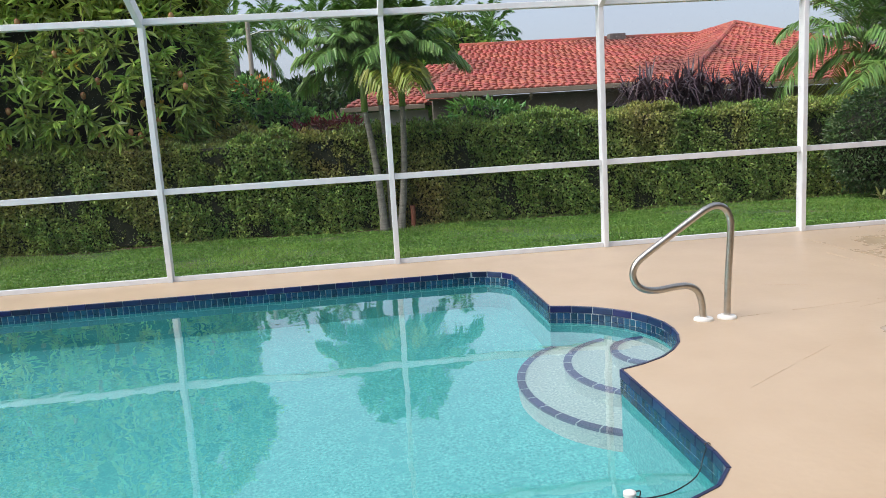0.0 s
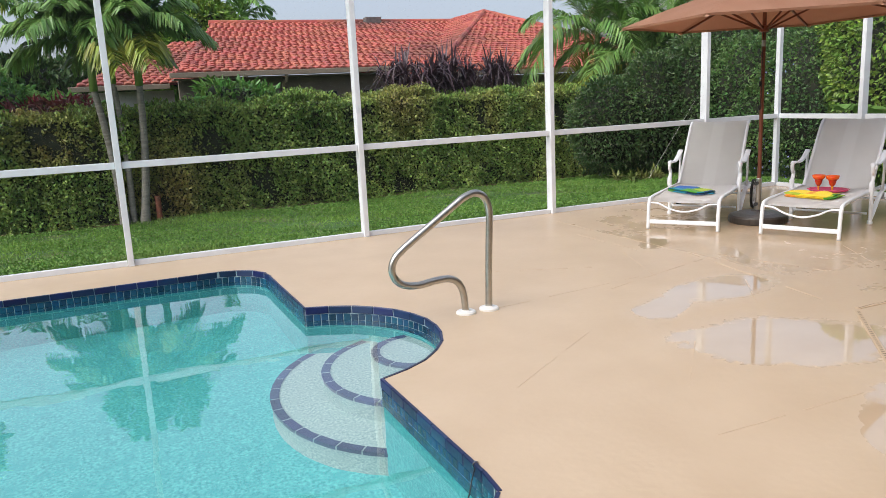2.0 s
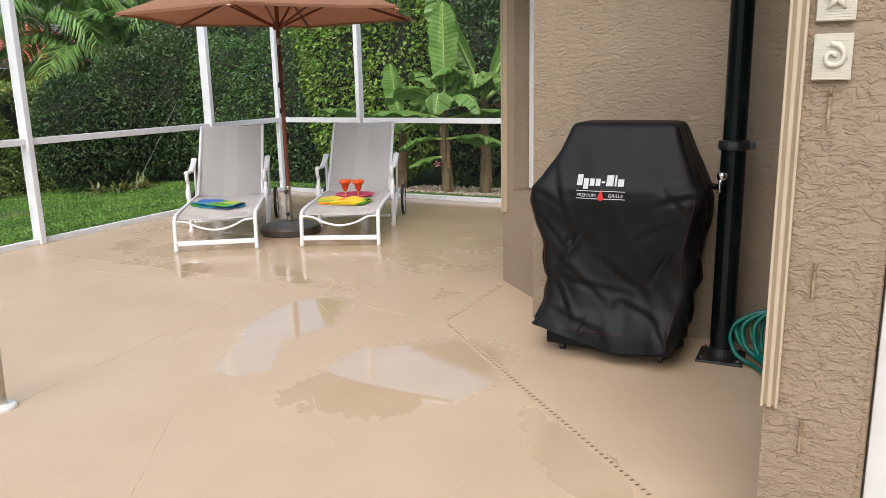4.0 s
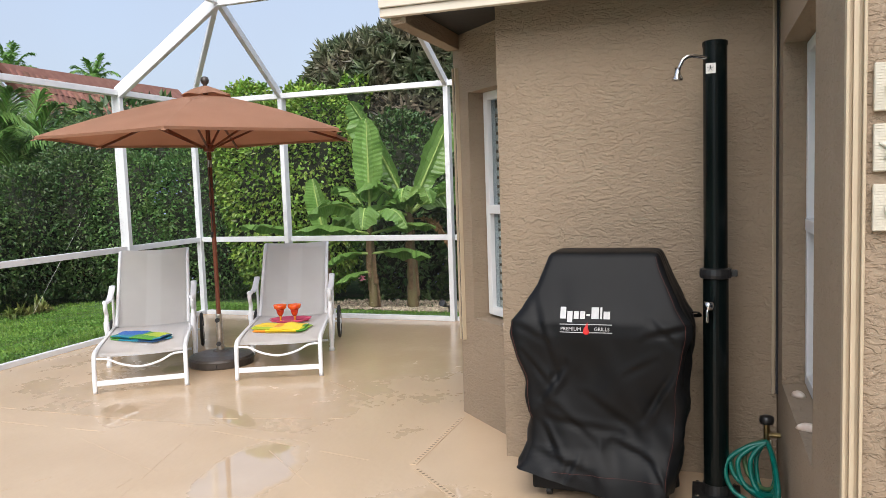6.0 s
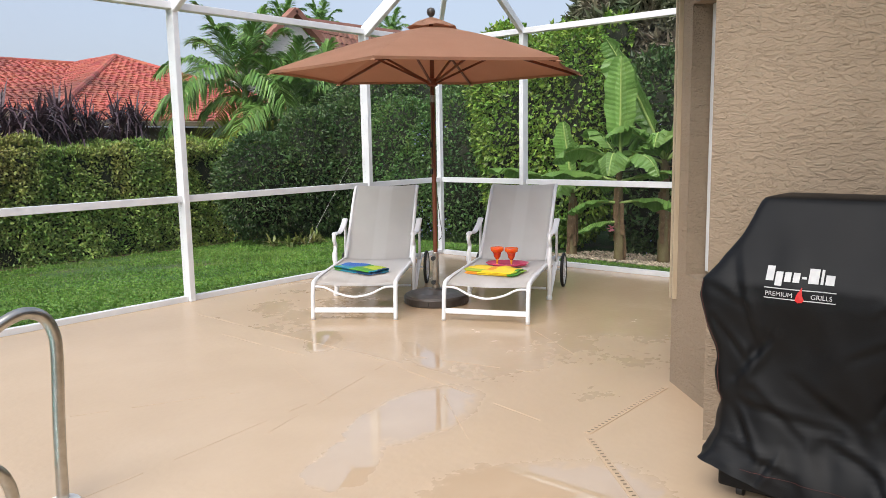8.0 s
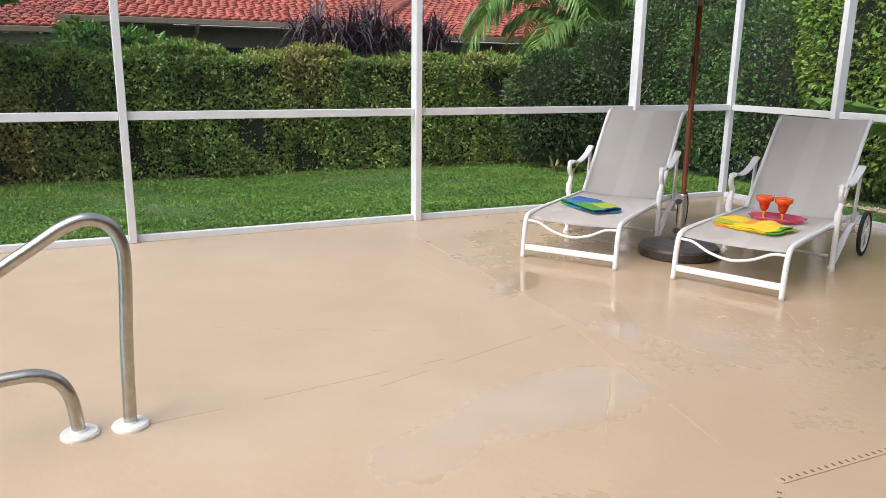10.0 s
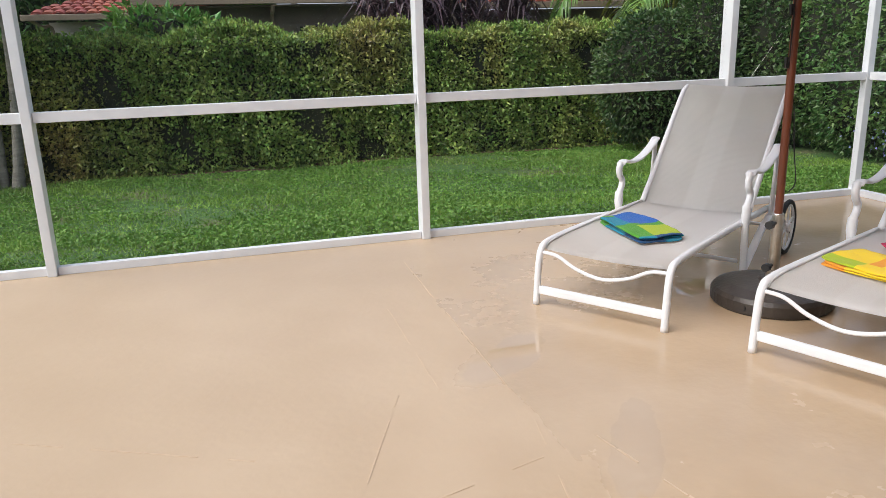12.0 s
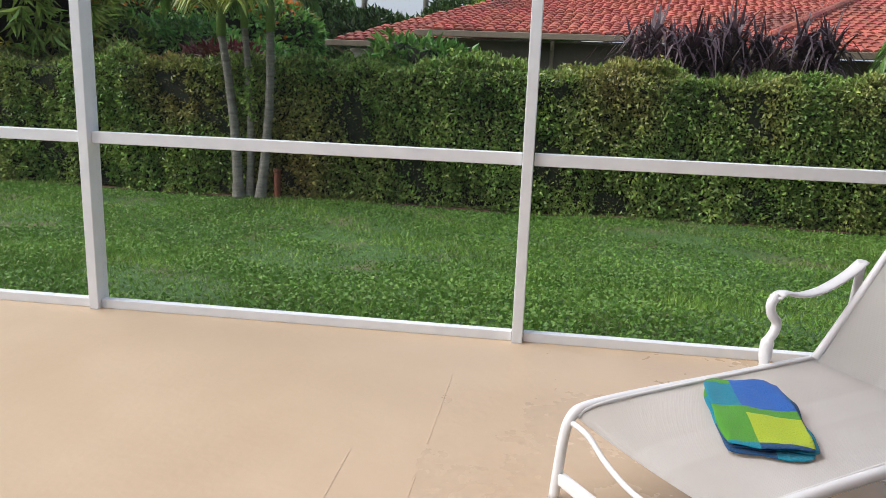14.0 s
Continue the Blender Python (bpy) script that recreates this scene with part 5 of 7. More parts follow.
def umbrella():
    t = thing("patio_umbrella", pose(UX, UY, 0), "terracotta canvas market umbrella on a wooden pole, open", "umbrella")
    R, rim, top = 1.345, 1.985, 2.37
    vert = [radians(203.6 + 60 * k) for k in range(6)]

    def canopy(bm):
        rows = []
        nr, ns = 12, 10
        for i in range(nr + 1):
            f = 0.11 + 0.89 * i / nr
            row = []
            for k in range(6):
                a, b = vert[k], vert[(k + 1) % 6]
                p, q = Vector((math.cos(a), math.sin(a))), Vector((math.cos(b), math.sin(b)))
                for s in range(ns):
                    v = s / ns
                    e = (p.lerp(q, v)) * R * f
                    sag = 4 * v * (1 - v)
                    e *= 1 - 0.045 * sag * f * f
                    zz = top - (top - rim) * f - 0.05 * math.sin(math.pi * f) * -0.5 + 0.03 * sag * f * (1 - 0.3 * f)
                    row.append(bm.verts.new((e.x, e.y, zz - 0.02 * sag * f)))
            rows.append(row)
        m = len(rows[0])
        for a, b in zip(rows, rows[1:]):
            for k in range(m):
                bm.faces.new((a[k], a[(k + 1) % m], b[(k + 1) % m], b[k]))
        # short hem that hangs down at the edge
        hem = [bm.verts.new(v.co + Vector((v.co.x * -0.004, v.co.y * -0.004, -0.022))) for v in rows[-1]]
        for k in range(m):
            bm.faces.new((rows[-1][k], rows[-1][(k + 1) % m], hem[(k + 1) % m], hem[k]))
        bmesh.ops.solidify(bm, geom=bm.faces, thickness=0.002)

    made("canopy", canopy, M_CANVAS, t, "terracotta canvas canopy of six panels", smooth=False)

    def vent(bm):
        rows = []
        for r, h in ((0.03, 2.425), (0.12, 2.395), (0.225, 2.335)):
            rows.append([bm.verts.new((r * (1 - 0.08 * (k % 2)) * math.cos(vert[0] + k * math.pi / 6), r * (1 - 0.08 * (k % 2)) * math.sin(vert[0] + k * math.pi / 6), h + 0.018 * (k % 2) * (r > 0.2))) for k in range(12)])
        for a, b in zip(rows, rows[1:]):
            for k in range(12):
                bm.faces.new((a[k], a[(k + 1) % 12], b[(k + 1) % 12], b[k]))
        bmesh.ops.solidify(bm, geom=bm.faces, thickness=0.002)

    made("vent_cap", vent, M_CANVAS, t)
    made("finial", lambda bm: lathe(bm, [(0.014, 2.40), (0.02, 2.425), (0.014, 2.435), (0.03, 2.45), (0.036, 2.473), (0.03, 2.498), (0.01, 2.508)], 20), M_BRONZE, t, smooth=True)
    made("pole", lambda bm: lathe(bm, [(0.019, 0.42), (0.019, 2.41)], 20), M_WOOD, t, "dark stained wooden pole")
    made("crown_hub", lambda bm: lathe(bm, [(0.03, 2.26), (0.045, 2.27), (0.045, 2.31), (0.03, 2.32)], 16), M_WOOD, t)
    made("runner_hub", lambda bm: lathe(bm, [(0.024, 1.86), (0.045, 1.87), (0.045, 1.92), (0.024, 1.93)], 16), M_WOOD, t)
    made("ferrule", lambda bm: lathe(bm, [(0.021, 1.73), (0.021, 1.79)], 16), M_STEEL, t)
    for a in vert:
        u = Vector((math.cos(a), math.sin(a), 0))
        rib = made("rib", lambda bm: beam(bm, u * 0.04 + Vector((0, 0, 2.30)), u * 1.31 + Vector((0, 0, 1.965)), 0.014, 0.022), M_WOOD, t)
        made("strut", lambda bm: beam(bm, u * 0.04 + Vector((0, 0, 1.895)), u * 0.62 + Vector((0, 0, 2.155)), 0.013, 0.018), M_WOOD, rib)
        made("corner_pocket", lambda bm: beam(bm, u * 1.30 + Vector((0, 0, 1.972)), u * 1.365 + Vector((0, 0, 1.955)), 0.03, 0.006), M_CANVAS, t)
    for zz in (1.35, 1.12):
        made("cleat", lambda bm: (box(bm, -0.04, -0.008, zz, -0.018, 0.008, zz + 0.05, 0.004),), M_BLACK, t)
    made("pulley_cord", lambda bm: tube(bm, smooth_path([(-0.022, -0.012, 1.88), (-0.026, -0.012, 1.4), (-0.03, -0.015, 1.15), (-0.024, -0.014, 1.37)], 6), 0.003, 6), M_BLACK, t)
    made("pole_cord", lambda bm: tube(bm, smooth_path([(0.022, -0.012, 0.95), (0.03, -0.03, 0.75), (0.045, -0.04, 0.6), (0.02, -0.03, 0.55)], 6), 0.003, 6), M_BLACK, t)
    b = thing("umbrella_base", pose(UX, UY, 0), "round bronze resin umbrella base with a steel sleeve", "umbrella base")
    made("disc", lambda bm: lathe(bm, [(0.275, 0.0), (0.285, 0.012), (0.285, 0.06), (0.27, 0.078), (0.2, 0.098), (0.07, 0.115), (0.06, 0.125)], 48), M_BRONZE, b)
    made("sleeve", lambda bm: lathe(bm, [(0.034, 0.126), (0.034, 0.16), (0.027, 0.165), (0.027, 0.44), (0.024, 0.445)], 20), M_STEEL, b)
    for zz in (0.19, 0.40):
        made("clamp_knob", lambda bm: (tube(bm, [(-0.025, -0.012, zz), (-0.06, -0.03, zz)], 0.009, 10), tube(bm, [(-0.06, -0.03, zz), (-0.085, -0.042, zz)], 0.02, 10)), M_BLACK, b)
    for k in range(3):
        a = 2 * math.pi * k / 3 + 3.6
        made("drain_plug", lambda bm: lathe(bm, [(0.014, 0.0), (0.012, 0.006)], 12, (0.0, 0, 0)), M_BLACK, b).matrix_local = pose(0.284 * math.cos(a), 0.284 * math.sin(a), 0.035) @ pose(0, 0, 0, 0, 90, 0) @ pose(0, 0, 0)


umbrella()

# ---- joints and patches scored in the deck ----
M_JOINT = surf("deck_joint", (0.53, 0.395, 0.265), (0.60, 0.46, 0.32), 7, 0.5, 0.2, 60)
for i, (p, q) in enumerate((((4.81, 7.08), (4.80, 5.99)), ((4.64, 6.01), (4.30, 5.18)), ((3.81, 5.08), (4.99, 5.43)), ((5.08, 7.73), (5.05, 5.66)), ((2.75, 2.95), (3.62, 2.95)), ((2.2, 3.75), (3.1, 4.35)), ((5.4, 4.6), (5.2, 5.5)),
                            ((3.3, 6.1), (4.1, 5.7)), ((5.9, 4.6), (6.3, 5.2)), ((3.0, 3.4), (3.5, 3.9)), ((4.3, 4.2), (4.75, 4.75)), ((5.05, 5.66), (4.75, 4.1)), ((2.9, 5.1), (4.2, 5.25)))):
    p, q = Vector((*p, 0)), Vector((*q, 0))
    L = (q - p).length
    j = made("deck_joint", lambda bm: [box(bm, L * k / 9, -0.003 - 0.0015 * math.sin(k * 2.1 + i), 0.0, L * (k + 0.93) / 9, 0.003, 0.0016) for k in range(9) if (k * 7 + i * 3) % 5], M_JOINT)
    j.matrix_world = Matrix.Translation(p) @ pose(0, 0, 0, 0, 0, math.degrees(math.atan2(q.y - p.y, q.x - p.x)))
    tagged(j, "faint scored joint in the painted deck", "deck joint", "deck joints", "structure")

# ---- plants ----
M_HEDGE = leafy("hedge_leaf", (0.16, 0.28, 0.06), (0.31, 0.42, 0.105), rough=0.38, island=0.6, c3=(0.356, 0.253, 0.086), scale=2.2)
# near-black: the shade between the leaves is put into this colour
M_CORE = surf("shaded_gaps", (0.008, 0.014, 0.005), (0.018, 0.021, 0.008), 6, 0.9, 0.6, 9)
M_MANGO = leafy("mango_leaf", (0.22, 0.37, 0.07), (0.47, 0.58, 0.14), 0.3, 0.5)
M_MANGOY = leafy("young_mango_leaf", (0.50, 0.50, 0.06), (0.58, 0.42, 0.08), 0.4)
M_FICUS = leafy("ficus_leaf", (0.13, 0.245, 0.035), (0.23, 0.36, 0.06), 0.4, 0.55)
M_DARKLEAF = leafy("dark_tree_leaf", (0.10, 0.15, 0.075), (0.20, 0.17, 0.12), 0.35, 0.6)
M_SHRUB = leafy("shrub_leaf", (0.105, 0.25, 0.055), (0.19, 0.38, 0.085), 0.4, 0.55)
M_DEEP = leafy("deep_shrub_leaf", (0.045, 0.095, 0.028), (0.085, 0.15, 0.045), 0.4, 0.55)
M_PLUMBAGO = leafy("plumbago_leaf", (0.06, 0.14, 0.04), (0.12, 0.22, 0.06), 0.4, 0.55)
M_RUST = leafy("croton_leaf", (0.16, 0.02, 0.025), (0.1, 0.05, 0.03), 0.4)
M_ORANGEF = leafy("flame_flower", (0.6, 0.12, 0.02), (0.5, 0.2, 0.03), 0.5)
M_BLUEF = leafy("blue_flower", (0.32, 0.36, 0.75), (0.4, 0.45, 0.8), 0.6)
M_PALM = leafy("palm_leaflet", (0.115, 0.24, 0.055), (0.22, 0.38, 0.095), 0.35, 0.35)
M_PALMY = leafy("yellow_palm_leaflet", (0.22, 0.30, 0.04), (0.28, 0.30, 0.05), 0.4)
M_SHAFT = surf("crownshaft", (0.13, 0.22, 0.05), (0.18, 0.27, 0.07), 6, 0.45, stretch=(1, 1, 0.2))
M_TRUNK = surf("palm_trunk", (0.24, 0.23, 0.2), (0.14, 0.13, 0.11), 5, 0.9, 0.5, 24, stretch=(1, 1, 5))
M_BARK = surf("bark", (0.1, 0.075, 0.05), (0.06, 0.045, 0.03), 8, 0.9, 0.6, 25)
M_BANANA = leafy("banana_leaf", (0.16, 0.305, 0.07), (0.22, 0.375, 0.095), 0.32, 0.2, 3, 0.35)
M_BSTEM = surf("banana_stem", (0.17, 0.14, 0.06), (0.11, 0.07, 0.035), 9, 0.6, 0.3, 20, c3=(0.17, 0.09, 0.045), stretch=(1, 1, 0.3))
M_STRAP = leafy("burgundy_strap_leaf", (0.05, 0.03, 0.038), (0.10, 0.06, 0.07), 0.4)
M_BROM = leafy("bromeliad_leaf", (0.14, 0.2, 0.04), (0.24, 0.22, 0.08), 0.4)
M_GRASS = leafy("grass_blade", (0.115, 0.235, 0.03), (0.19, 0.34, 0.053), 0.5, 0.35, 1.0, c3=(0.15, 0.21, 0.05))
M_WEED = leafy("clover_leaf", (0.10, 0.215, 0.03), (0.15, 0.30, 0.046), 0.55, 0.3, 1.0)
M_GRAVEL = surf("gravel", (0.45, 0.38, 0.28), (0.28, 0.22, 0.15), 20, 0.9, 0.3, 60, island=0.4)


def clumpy(P, k, amt):
    """Pushes points in and out so that an outline swells and dips."""
    return amt * (np.sin(P[:, 0] * k + 1.7 * np.sin(P[:, 2] * k * 0.8)) * np.sin(P[:, 1] * k * 0.9 + 2.1) + 0.6 * np.sin(P[:, 2] * k * 1.9 + P[:, 0] * k * 1.3) + 0.5 * np.sin((P[:, 0] + P[:, 1]) * k * 2.7))


def box_leaves(x0, y0, z0, x1, y1, z1, n, length, width, amt=0.06, faces="front top"):
    """Leaves over the clipped faces of a hedge."""
    out = []
    areas = {"front": (x1 - x0) * (z1 - z0), "top": (x1 - x0) * (y1 - y0), "side": (y1 - y0) * (z1 - z0)}
    use = faces.split()
    tot = sum(areas[f] for f in use)
    for f in use:
        k = int(n * areas[f] / tot)
        P = np.stack([rng.uniform(x0, x1, k), rng.uniform(y0, y1, k), rng.uniform(z0, z1, k)], 1)
        ax, sgn = {"front": (1, -1), "top": (2, 1), "side": (0, -1)}[f]
        P[:, ax] = {"front": y0, "top": z1, "side": x0}[f]
        P[:, ax] += sgn * (clumpy(P, 2.4, amt) + clumpy(P, 7.0, amt * 0.5)) + rng.normal(0, 0.035, k)
        D = rng.normal(0, 0.7, (k, 3))
        D[:, ax] += sgn * 0.7
        D[:, 2] -= 0.25 if f != "top" else -0.3
        out.append(leaf_arrays(P, D, length, width))
    return join_arrays(out)


def blob_points(blobs, n, push=0.0):
    """Points and outward directions on the skins of overlapping ellipsoids, none inside another."""
    w = np.array([b[3] * b[4] + b[4] * b[5] + b[3] * b[5] for b in blobs])
    Ps, Ds = [], []
    for b, k in zip(blobs, (n * w / w.sum()).astype(int)):
        d = unit(rng.normal(size=(k, 3)))
        c, r = np.array(b[:3]), np.array(b[3:6])
        P = c + d * r
        P += unit(d / r) * (clumpy(P, 3.1, 0.05) + rng.normal(0, 0.05, k))[:, None]
        Ps.append(P)
        Ds.append(unit(d / r))
    P, D = np.concatenate(Ps), np.concatenate(Ds)
    keep = np.ones(len(P), bool)
    for b in blobs:
        q = ((P - np.array(b[:3])) / np.array(b[3:6]))
        keep &= (q * q).sum(1) > 0.80
    keep &= P[:, 2] > ground_z(P[:, 0], P[:, 1])
    return P[keep], D[keep]


# solid filler behind the leaves, coloured as the shade inside the crown
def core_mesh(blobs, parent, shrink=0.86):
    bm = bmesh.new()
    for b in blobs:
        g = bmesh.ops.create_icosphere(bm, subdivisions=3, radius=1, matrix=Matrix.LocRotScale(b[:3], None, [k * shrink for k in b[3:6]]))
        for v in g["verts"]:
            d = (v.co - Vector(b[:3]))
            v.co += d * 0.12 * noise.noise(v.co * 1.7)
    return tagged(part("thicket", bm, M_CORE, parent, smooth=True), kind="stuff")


def bush(name, blobs, n, length, width, material, label, category, droop=0.2, spread=0.7, kind="", group="", flowers=None, shrink=0.86):
    t = thing(name, pose(0, 0, 0), label, category, group, kind)
    low = min(b[2] - b[5] for b in blobs)
    if low > -0.55:
        b = min(blobs, key=lambda q: q[2] - q[5])
        made("stem", lambda bm: tube(bm, [(b[0], b[1], -0.7), (b[0], b[1], b[2])], [0.06 + 0.02 * b[5], 0.03], 8), M_BARK, t)
    P, D = blob_points(blobs, int(n * 1.7))
    A = D + rng.normal(0, spread, P.shape)
    A[:, 2] -= droop
    mesh_of("foliage", *leaf_arrays(P, A, length * 1.15, width * 1.25), material, t)
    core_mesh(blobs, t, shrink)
    if flowers:
        m, k, ln, wd = flowers
        P, D = blob_points(blobs, k)
        keep = noise_mask(P)
        P, D = P[keep], D[keep]
        tagged(mesh_of("flowers", *leaf_arrays(P + D * 0.05, D + rng.normal(0, 0.5, P.shape), ln, wd), m, t), kind="stuff")
    return t


def noise_mask(P):
    return (np.sin(P[:, 0] * 2.3 + 1) + np.sin(P[:, 1] * 2.9) + np.sin(P[:, 2] * 3.7 + 2)) > 0.4


def rosettes(P, D, per, length, width, droop):
    """Whorls of long leaves round shoot tips."""
    n = len(P)
    Q = np.repeat(P, per, 0)
    A = unit(np.repeat(D, per, 0) * 0.55 + rng.normal(0, 0.75, (n * per, 3)))
    A[:, 2] -= droop
    return leaf_arrays(Q, A, length, width, 0.3, 0.18)


# clipped hedge along the back of the lawn
HY = 15.6
back_hedge = thing("hedge", pose(0, 0, 0), "long clipped green hedge with some brown twigs showing", "hedge")
HEDGE_RUNS = [(-14.0, -1.2, 1.30), (-1.2, 2.6, 1.36), (2.6, 7.4, 1.42), (7.4, 12.2, 1.38)]
for x0, x1, top in HEDGE_RUNS:
    base = -0.60
    V, F = box_leaves(x0, HY, base, x1, HY + 1.2, top, int((x1 - x0) * 7200), 0.074, 0.046, 0.09)
    mesh_of("foliage", V, F, M_HEDGE, back_hedge)


# filler behind the clipped leaves; its dark colour paints the shaded gaps
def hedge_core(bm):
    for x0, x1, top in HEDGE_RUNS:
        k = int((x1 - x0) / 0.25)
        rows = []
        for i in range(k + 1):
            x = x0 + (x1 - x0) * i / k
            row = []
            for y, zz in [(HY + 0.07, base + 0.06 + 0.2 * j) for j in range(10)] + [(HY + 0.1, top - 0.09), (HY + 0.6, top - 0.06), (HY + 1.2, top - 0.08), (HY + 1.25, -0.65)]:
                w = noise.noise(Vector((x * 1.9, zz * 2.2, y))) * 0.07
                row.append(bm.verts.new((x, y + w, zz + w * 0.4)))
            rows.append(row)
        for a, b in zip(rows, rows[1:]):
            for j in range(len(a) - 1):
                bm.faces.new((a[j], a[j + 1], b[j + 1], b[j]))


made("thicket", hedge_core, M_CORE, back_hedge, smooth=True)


def hedge_twigs(bm):
    r = random.Random(5)
    for i in range(150):
        x, zz = r.uniform(-4, 10.5), r.uniform(0.2, 1.42)
        p = Vector((x, HY + 0.02, zz))
        tube(bm, [p, p + Vector((r.uniform(-0.1, 0.1), -0.09, r.uniform(0.05, 0.18)))], [0.006, 0.002], 4)


tagged(made("twigs", hedge_twigs, M_BARK, back_hedge), kind="stuff")
mulch_bed = made("mulch", lambda bm: [bm.faces.new([bm.verts.new((x, y, float(ground_z(np.float64(x), np.float64(y))) + 0.012)) for x, y in ((a, HY - 0.16), (a + 1, HY - 0.16), (a + 1, HY + 0.25), (a, HY + 0.25))]) for a in range(-14, 12)], M_SOIL)
tagged(mulch_bed, "strip of reddish brown mulch under the hedge", "mulch", kind="structure")

# grass and low weeds over the near lawn
def lawn_stuff():
    n = 170000
    P = np.stack([rng.uniform(-6.5, 12.2, n), 8.40 + 7.1 * rng.uniform(0, 1, n) ** 1.25, np.zeros(n)], 1)
    side = rng.uniform(size=n) < 0.13
    P[side, 0], P[side, 1] = rng.uniform(9.02, 12.3, side.sum()), rng.uniform(4.5, 14.5, side.sum())
    worn = np.zeros(n, bool)
    for cx, cy, r in ((5.1, 13.15, 0.6), (6.5, 13.05, 0.45), (6.95, 12.5, 0.5), (8.4, 13.1, 0.5), (-2.2, 11.6, 0.5), (3.6, 13.2, 0.3), (-4, 13, 0.6)):
        worn |= ((P[:, 0] - cx) ** 2 + ((P[:, 1] - cy) * 2.2) ** 2 < r * r) & (rng.uniform(size=n) < 0.8)
    bed = ((P[:, 0] > 11.0) & (P[:, 1] < 8.6))
    P = P[~worn & ~bed]
    n = len(P)
    P[:, 2] = ground_z(P[:, 0], P[:, 1]) - 0.005
    D = rng.normal(0, 0.55, (n, 3))
    D[:, 2] = rng.uniform(0.5, 1.2, n)
    tall = 0.75 + 0.45 * np.clip(clumpy(P, 1.3, 1.0), -0.7, 1)
    D = unit(D)
    S = unit(np.cross(D, rng.normal(size=(n, 3))))
    L = (0.075 * tall * rng.uniform(0.6, 1.4, n))[:, None]
    W = rng.uniform(0.003, 0.006, n)[:, None] * (1 + P[:, 1:2] * 0.05)
    V = np.stack([P - S * W, P + S * W, P + D * L - np.array([0, 0, 0.15]) * L], 1).reshape(-1, 3)
    F = np.arange(n * 3).reshape(-1, 3)
    g = mesh_of("grass", V, F, M_GRASS)
    tagged(g, "short uneven green lawn grass", "grass", kind="stuff")
    k = 120000
    Q = np.stack([rng.uniform(-5, 11.5, k), 8.42 + 6.8 * rng.uniform(0, 1, k) ** 1.2, np.zeros(k)], 1)
    Q = Q[clumpy(Q, 1.1, 1.0) + clumpy(Q[:, [1, 0, 2]], 3.0, 0.4) > -0.35]
    Q[:, 2] = ground_z(Q[:, 0], Q[:, 1]) + rng.uniform(0.015, 0.05, len(Q))
    A = rng.normal(0, 1, Q.shape)
    A[:, 2] = np.abs(A[:, 2]) * 0.35
    w = mesh_of("ground_cover", *leaf_arrays(Q, A, 0.03, 0.026, 0.15, 0.05), M_WEED)
    tagged(w, "broad-leaved weeds and clover in the lawn", "weeds", kind="stuff")


lawn_stuff()


# palms
def frond(base, azim, rise, length, droop, leaflets=34, lw=0.032, ll=0.42, hang=0.5):
    """One feather frond: arrays of the rachis and of its hanging leaflets."""
    h = np.array([math.cos(azim), math.sin(azim), 0.0])
    t = np.linspace(0, 1, 15)
    R = np.array(base)[None] + h[None] * (length * (t - 0.18 * t ** 2) * math.cos(rise))[:, None] + np.array([0, 0, 1.0])[None] * (length * (math.sin(rise) * t - droop * t ** 2.2))[:, None]
    T = unit(np.gradient(R, axis=0))
    s = np.array([-h[1], h[0], 0.0])
    V, F = [], []
    o = 0
    for i in range(14):
        w0, w1 = 0.016 * (1 - t[i] * 0.85), 0.016 * (1 - t[i + 1] * 0.85)
        V += [R[i] - s * w0, R[i] + s * w0, R[i + 1] + s * w1, R[i + 1] - s * w1]
        F += [(o, o + 1, o + 2), (o, o + 2, o + 3)]
        o += 4
    for tt in np.linspace(0.14, 0.995, leaflets):
        p = np.array([np.interp(tt, t, R[:, k]) for k in range(3)])
        d = unit(np.array([np.interp(tt, t, T[:, k]) for k in range(3)]))
        for sg in (1, -1):
            L = ll * (0.45 + 0.75 * math.sin(math.pi * min(tt * 0.92 + 0.1, 1))) * rng.uniform(0.85, 1.12)
            a = unit(s * sg * 0.8 + d * 0.75 + np.array([0, 0, 0.15]) + rng.normal(0, 0.09, 3))
            m = p + a * L * 0.5 + np.array([0, 0, -hang * 0.12 * L])
            e = p + a * L * 0.9 + np.array([0, 0, -hang * L * 0.75])
            w = unit(np.cross(a, np.array([0, 0, 1.0])) + rng.normal(0, 0.25, 3)) * lw / 2
            V += [p - w * 0.5, p + w * 0.5, m + w, m - w, e]
            F += [(o, o + 1, o + 2), (o, o + 2, o + 3), (o + 3, o + 2, o + 4)]
            o += 5
    return np.array(V), np.array(F)


